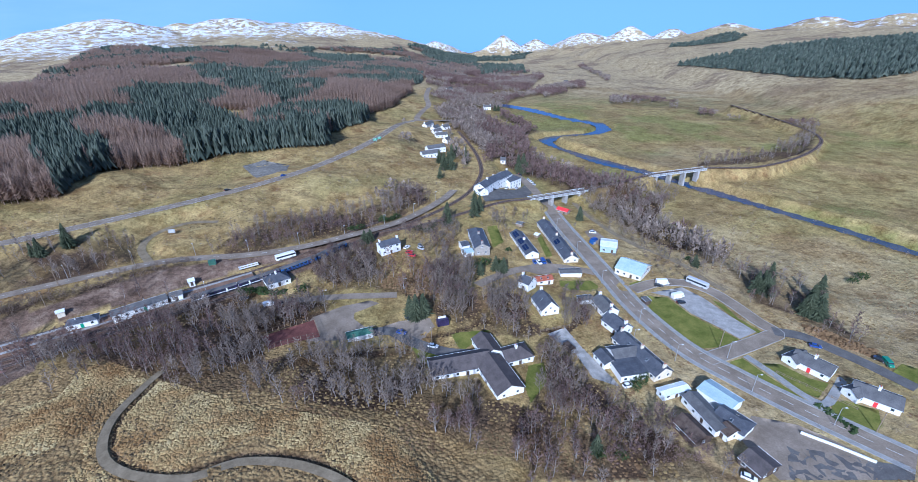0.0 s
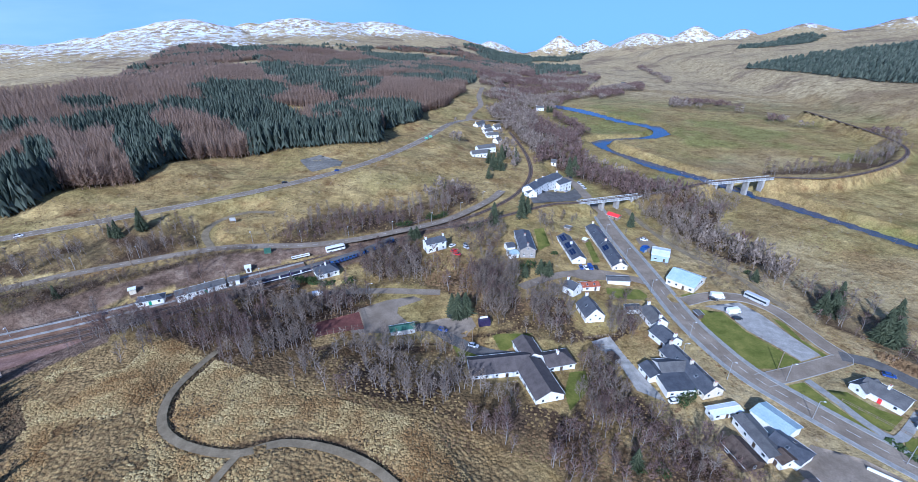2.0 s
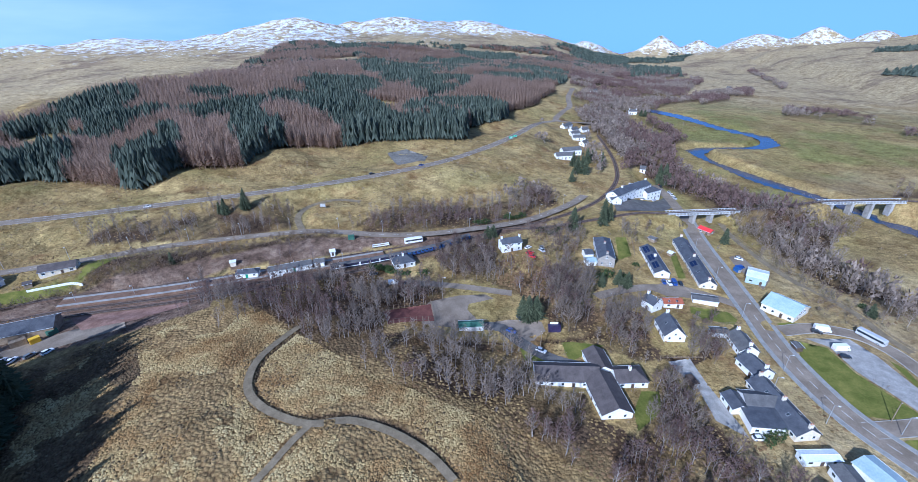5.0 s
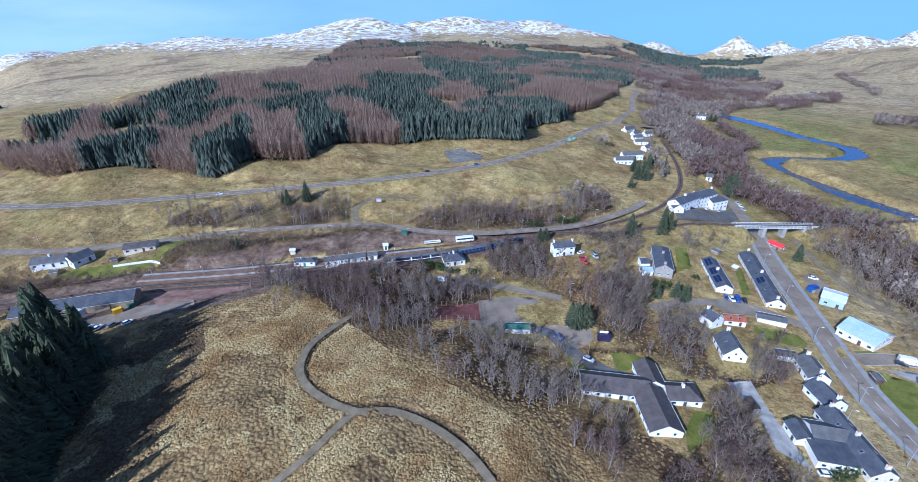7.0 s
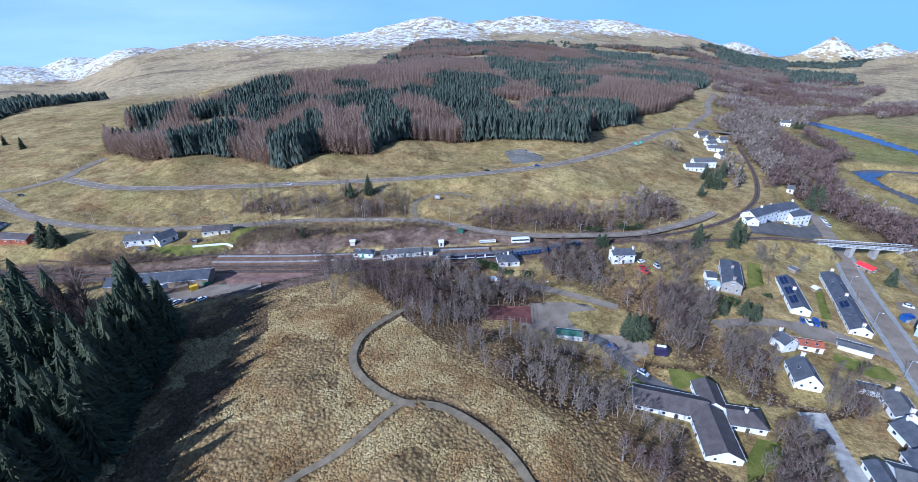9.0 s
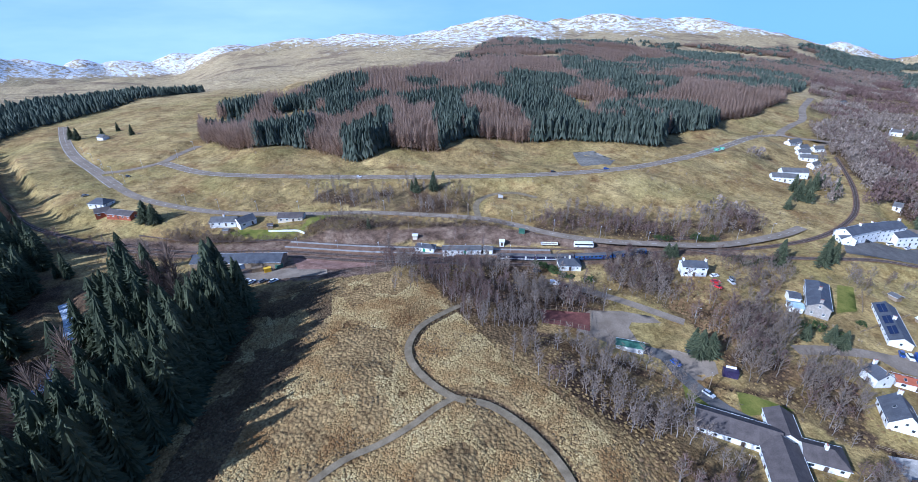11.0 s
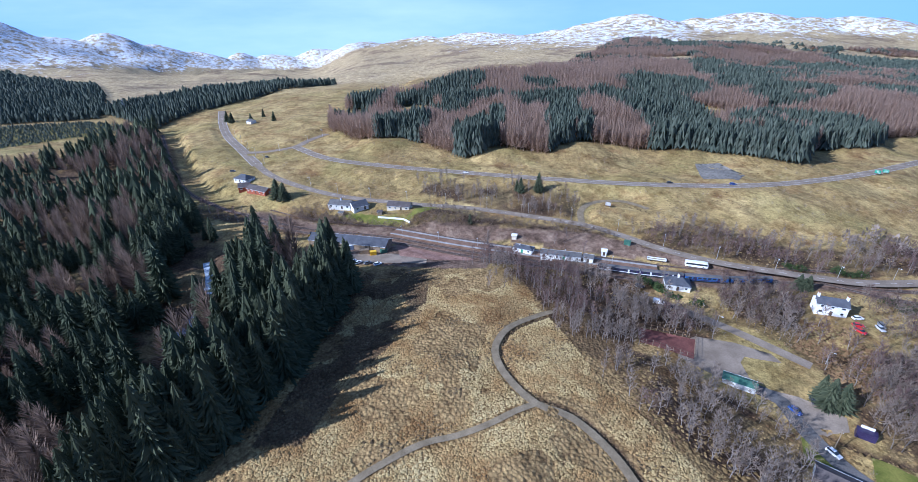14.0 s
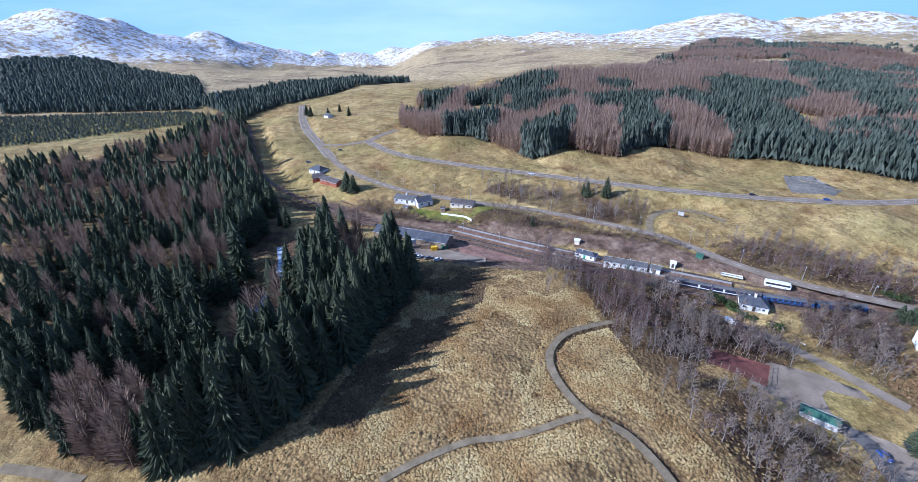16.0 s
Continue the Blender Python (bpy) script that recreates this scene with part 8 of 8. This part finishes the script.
# ---- rough grass, bracken and low scrub ----
def tuft(seed, sides=6):
    """A grass tussock, 1 high: a ragged low dome."""
    g = np.random.default_rng(seed)
    v = [(g.normal(0, 0.25), g.normal(0, 0.25), 1.0)]
    for i in range(sides):
        a = 2 * math.pi * i / sides + g.normal(0, 0.25)
        q = g.uniform(0.5, 1.35)
        v.append((q * math.cos(a), q * math.sin(a), g.uniform(-0.15, 0.45)))
    return np.array(v), np.array([(0, 1 + i, 1 + (i + 1) % sides) for i in range(sides)])


TUFTS = [tuft(500 + k) for k in range(6)]
TUSSOCK_BED = [(-180, 70), (-150, 115), (-125, 128), (-70, 108), (-20, 100), (0, 75), (-40, 40), (-90, 5), (-112, -5), (-140, 25)]
x, y = fill(TUSSOCK_BED, 0.66)
m = clear_of_roads(x, y, 0.9) & (fbm(x / 14, y / 14, 91, 3) > 0.40) & ~(polygon_mask(SHADED_HEATHER, x, y) & (fbm(x / 9, y / 9, 66, 3) > 0.44))
x, y = x[m], y[m]
scatter(TUFTS, x, y, height(x, y) - 0.05, rng.uniform(0.24, 0.52, len(x)), rng.uniform(0.8, 1.25, len(x)), "tussock_grass", GRASS_TUFT, "pale straw tussock grass covering the knoll", "grass")
x, y, s = polar_spots(95, 420, -58, 100, lambda r: 0.9 + r * 0.0075)
m = clear_of_roads(x, y, 0.6) & (fbm(x / 20, y / 20, 92, 3) > 0.5) & ~polygon_mask(TUSSOCK_BED, x, y) & ~polygon_mask(SPRUCE_WOOD, x, y) & (height(x, y) > -8)
for poly in YARDS:
    m &= ~polygon_mask(poly, x, y)
x, y, s = x[m], y[m], s[m]
kind = fbm(x / 30, y / 30, 93, 3)
for name, mask, mat, label in (("rough_grass", kind < 0.54, ROUGH_GRASS, "tufts of pale rough grass"), ("dead_bracken", kind >= 0.54, BRACKEN, "patches of dead brown bracken")):
    scatter(TUFTS, x[mask], y[mask], height(x[mask], y[mask]) - 0.05, rng.uniform(0.25, 0.55, int(mask.sum())), rng.uniform(1.0, 1.6, int(mask.sum())), name, mat, label, "grass")

# low bare bushes along the roads, the railway and the gardens
x, y, s = polar_spots(110, 430, -56, 95, lambda r: 3.8 + r * 0.014)
m = clear_of_roads(x, y, 0.8) & (fbm(x / 26, y / 26, 95, 3) > 0.49) & ~polygon_mask(TUSSOCK_BED, x, y) & ~polygon_mask(SPRUCE_WOOD, x, y) & (height(x, y) > -8)
for poly in YARDS:
    m &= ~polygon_mask(poly, x, y)
x, y = x[m], y[m]
scatter([bare_shape(600 + k, 7, 12, 7.0, 1.7)[1] for k in range(5)], x, y, height(x, y) - 0.4, rng.uniform(0.22, 0.5, len(x)), np.full(len(x), 1.3), "bare_bushes", TWIGS,
        "leafless grey-brown bushes in rough grass", "bush")

for poly, mat, label, spacing in ((BRACKEN_HEDGE, BRACKEN, "dense rust-brown beech hedge", 0.9), (BRACKEN_SLOPE, BRACKEN, "rust-brown bracken slope below the white house", 1.2),
                                  (BRACKEN_BANK, BRACKEN, "rust-brown bracken beside the railway shed", 1.7),
                                  (GREEN_HEDGE, HEDGE, "clipped dark green garden hedge", 0.9), (STATION_HEDGE, HEDGE, "ragged green garden hedge below the station house", 0.9)):
    x, y = fill(poly, spacing)
    scatter(TUFTS, x, y, height(x, y) - 0.05, rng.uniform(0.35, 0.9, len(x)) * (1.25 if "hedge" in label else 1.0), rng.uniform(0.8, 1.3, len(x)), "hedge" if "hedge" in label else "bracken", mat, label, "plants")

# thick scrub beside the railway, the lanes and the hill road
for k, (poly, spacing, mat, tall) in enumerate(SCRUB_BEDS):
    x, y = fill(poly, spacing)
    m = clear_of_roads(x, y, 0.3)
    x, y = x[m], y[m]
    scatter([bare_shape(620 + j, 9, 18, 7.0, 1.5)[1] for j in range(5)], x, y, height(x, y) - 0.4, rng.uniform(0.6, 1.25, len(x)) * tall / 7, np.full(len(x), 1.15), "scrub", mat,
            "thicket of leafless brown scrub and saplings", "bush")


def evergreen_bush(x, y, tall):
    """A gorse or laurel bush: short stems under a ragged crown of small leaf clumps."""
    ob = anchor("evergreen_bush", pose(x, y, ground_at(x, y), 0, 0, rng.uniform(0, 360)), "dense dark green evergreen bush in rough grass", "bush", "evergreen bushes")
    v, f = [], []
    for k in range(240):
        a, e = rng.uniform(0, 6.283), math.asin(rng.uniform(-0.2, 1))
        q = rng.uniform(0.6, 1.05) * (1 + 0.25 * math.sin(3 * a + x))
        c = Vector((0.75 * math.cos(a) * math.cos(e) * q, 0.75 * math.sin(a) * math.cos(e) * q, 0.4 + 0.6 * math.sin(e) * q)) * tall
        for j in range(3):
            d = Vector(rng.normal(0, 1, 3)).normalized() * tall * 0.14
            v.append(tuple(c + d))
        f.append((len(v) - 3, len(v) - 2, len(v) - 1))
    part("crown", quick_mesh("crown", np.array(v), np.array(f), HEDGE), ob)
    part("stem", boxes("stem", [(0.1, 0.1, tall * 0.7, 0.1 * j, 0.15 * j, -0.2) for j in (-1, 0, 1)], BARK), ob)


for k, (px, py) in enumerate(EVERGREENS + EVERGREENS_B):
    evergreen_bush(px, py, 2.6 + 0.5 * (k % 4))

# leafless woods far up the valley
def fuzzy_crown(seed, sprays=26):
    """A leafless tree seen from far off, 1 high: a thin stem under a ragged cloud of twig sprays."""
    g = np.random.default_rng(seed)
    v, f = [(-0.015, 0, 0), (0.015, 0, 0), (0, 0, 0.7)], [(0, 1, 2)]
    for k in range(sprays):
        a, e, q = g.uniform(0, 6.283), math.asin(g.uniform(-0.8, 1)), g.uniform(0.35, 1.0) ** 0.6
        c = Vector((0.3 * math.cos(a) * math.cos(e) * q, 0.3 * math.sin(a) * math.cos(e) * q, 0.58 + 0.4 * math.sin(e) * q))
        side = Vector((-math.sin(a), math.cos(a), g.normal(0, 0.4))) * 0.06
        tip = Vector((math.cos(a) * 0.05, math.sin(a) * 0.05, 0.17)) * g.uniform(0.7, 1.4)
        n = len(v)
        v += [tuple(c - side), tuple(c + side), tuple(c + tip)]
        f.append((n, n + 1, n + 2))
    return np.array(v), np.array(f)


FUZZY = [fuzzy_crown(720 + k) for k in range(6)]
for poly in (FAR_WOOD_A, FAR_WOOD_B, FAR_WOOD_C, FAR_WOOD_D, FAR_WOOD_E, FAR_WOOD_F, FAR_HEDGE_A, FAR_HEDGE_B, FAR_HEDGE_C, FAR_HEDGE_D, NORTH_WOOD, STREET_WOOD, BANK_WOOD, WOOD_VALLEY):
    x, y = fill(poly, 5.6)
    m = (fbm(x / 40, y / 40, 17, 3) > 0.4) & clear_of_roads(x, y)
    x, y = x[m], y[m]
    h = rng.uniform(5.5, 10.5, len(x))
    grey = fbm(x / 55, y / 55, 18, 3) > 0.5
    for mask, mat, label in ((grey, TWIGS, "leafless grey-brown woodland up the valley"), (~grey, TWIGS_RED, "leafless purple-brown woodland up the valley")):
        if mask.sum() > 3:
            scatter(FUZZY, x[mask], y[mask], height(x[mask], y[mask]) - 0.2, h[mask], np.full(int(mask.sum()), 1.25), "far_birch_wood", mat, label, "woodland")


# leafless garden trees of the village, each a tree of its own
GARDEN = [bare_shape(800 + k, 15, 24, 10.0, 1.25) for k in range(6)]
GARDEN_MESH = [(quick_mesh("trunk", *stem, BARK), quick_mesh("crown", *tw, TWIGS), quick_mesh("crown", *tw, TWIGS_RED)) for stem, tw in GARDEN]


def garden_tree(x, y, tall, red):
    trunk, crown, crown_red = GARDEN_MESH[int(rng.integers(0, 6))]
    ob = anchor("ash_tree", pose(x, y, ground_at(x, y), 0, 0, rng.uniform(0, 360)), "leafless garden tree with a reddish-brown crown" if red else "leafless spreading garden tree with grey-brown twigs", "tree", "garden trees")
    s = Matrix.Diagonal((tall / 10, tall / 10, tall / 10, 1))
    part("trunk", trunk, ob, m=s)
    part("crown", crown_red if red else crown, ob, m=s)


count = 0
for poly, spacing, tall in GARDEN_TREES:
    x, y = fill(poly, spacing)
    m = clear_of_roads(x, y, 0.5)
    for px, py in zip(x[m], y[m]):
        if count < 290:
            garden_tree(px, py, float(np.clip(rng.normal(tall, 1.6), 4, 16)), rng.uniform() < 0.4)
            count += 1

# dark heather and rushes along the paths and in the hollows of the knoll
hx, hy = [], []
for line, side in ((FOOTPATH_MAIN, 1), (FOOTPATH_SPUR, 0)):
    p = smooth_line(line, 0.5)
    d = np.gradient(p[:, :2], axis=0)
    d /= np.linalg.norm(d, axis=1)[:, None] + 1e-9
    n = np.stack([d[:, 1], -d[:, 0]], -1)
    for s in ((1,) if side == 0 else (1, -1)):
        k = rng.uniform(0, 1, len(p)) < (0.25 if side == 0 else 0.85 if s == 1 else 0.45)
        q = p[k, :2] + n[k] * (s * rng.uniform(1.8, 2.9, (int(k.sum()), 1)))
        hx.append(q[:, 0]), hy.append(q[:, 1])
x, y = fill(TUSSOCK_BED, 1.2)
m = (fbm(x / 12, y / 12, 44, 3) > 0.64) & clear_of_roads(x, y, 0.5)
hx.append(x[m]), hy.append(y[m])
# tufts here also darken the ground for the spruces' shadow
x, y = fill(SHADED_HEATHER, 1.1)
m = fbm(x / 9, y / 9, 66, 3) > 0.44
hx.append(x[m]), hy.append(y[m])
x, y, s = polar_spots(235, 520, -4, 66, lambda r: 0.9 + r * 0.006)
m = clear_of_roads(x, y, 0.8) & (fbm(x / 22, y / 9, 47, 4) > 0.585) & ~forest_cover(x, y) & (height(x, y) > -4)
for poly in YARDS:
    m &= ~polygon_mask(poly, x, y)
hx.append(x[m]), hy.append(y[m])
x, y = np.concatenate(hx), np.concatenate(hy)
scatter(TUFTS, x, y, height(x, y) - 0.05, rng.uniform(0.2, 0.5, len(x)), rng.uniform(0.8, 1.3, len(x)), "heather", HEATHER, "dark brown heather and rushes on the knoll and hillside", "plants")
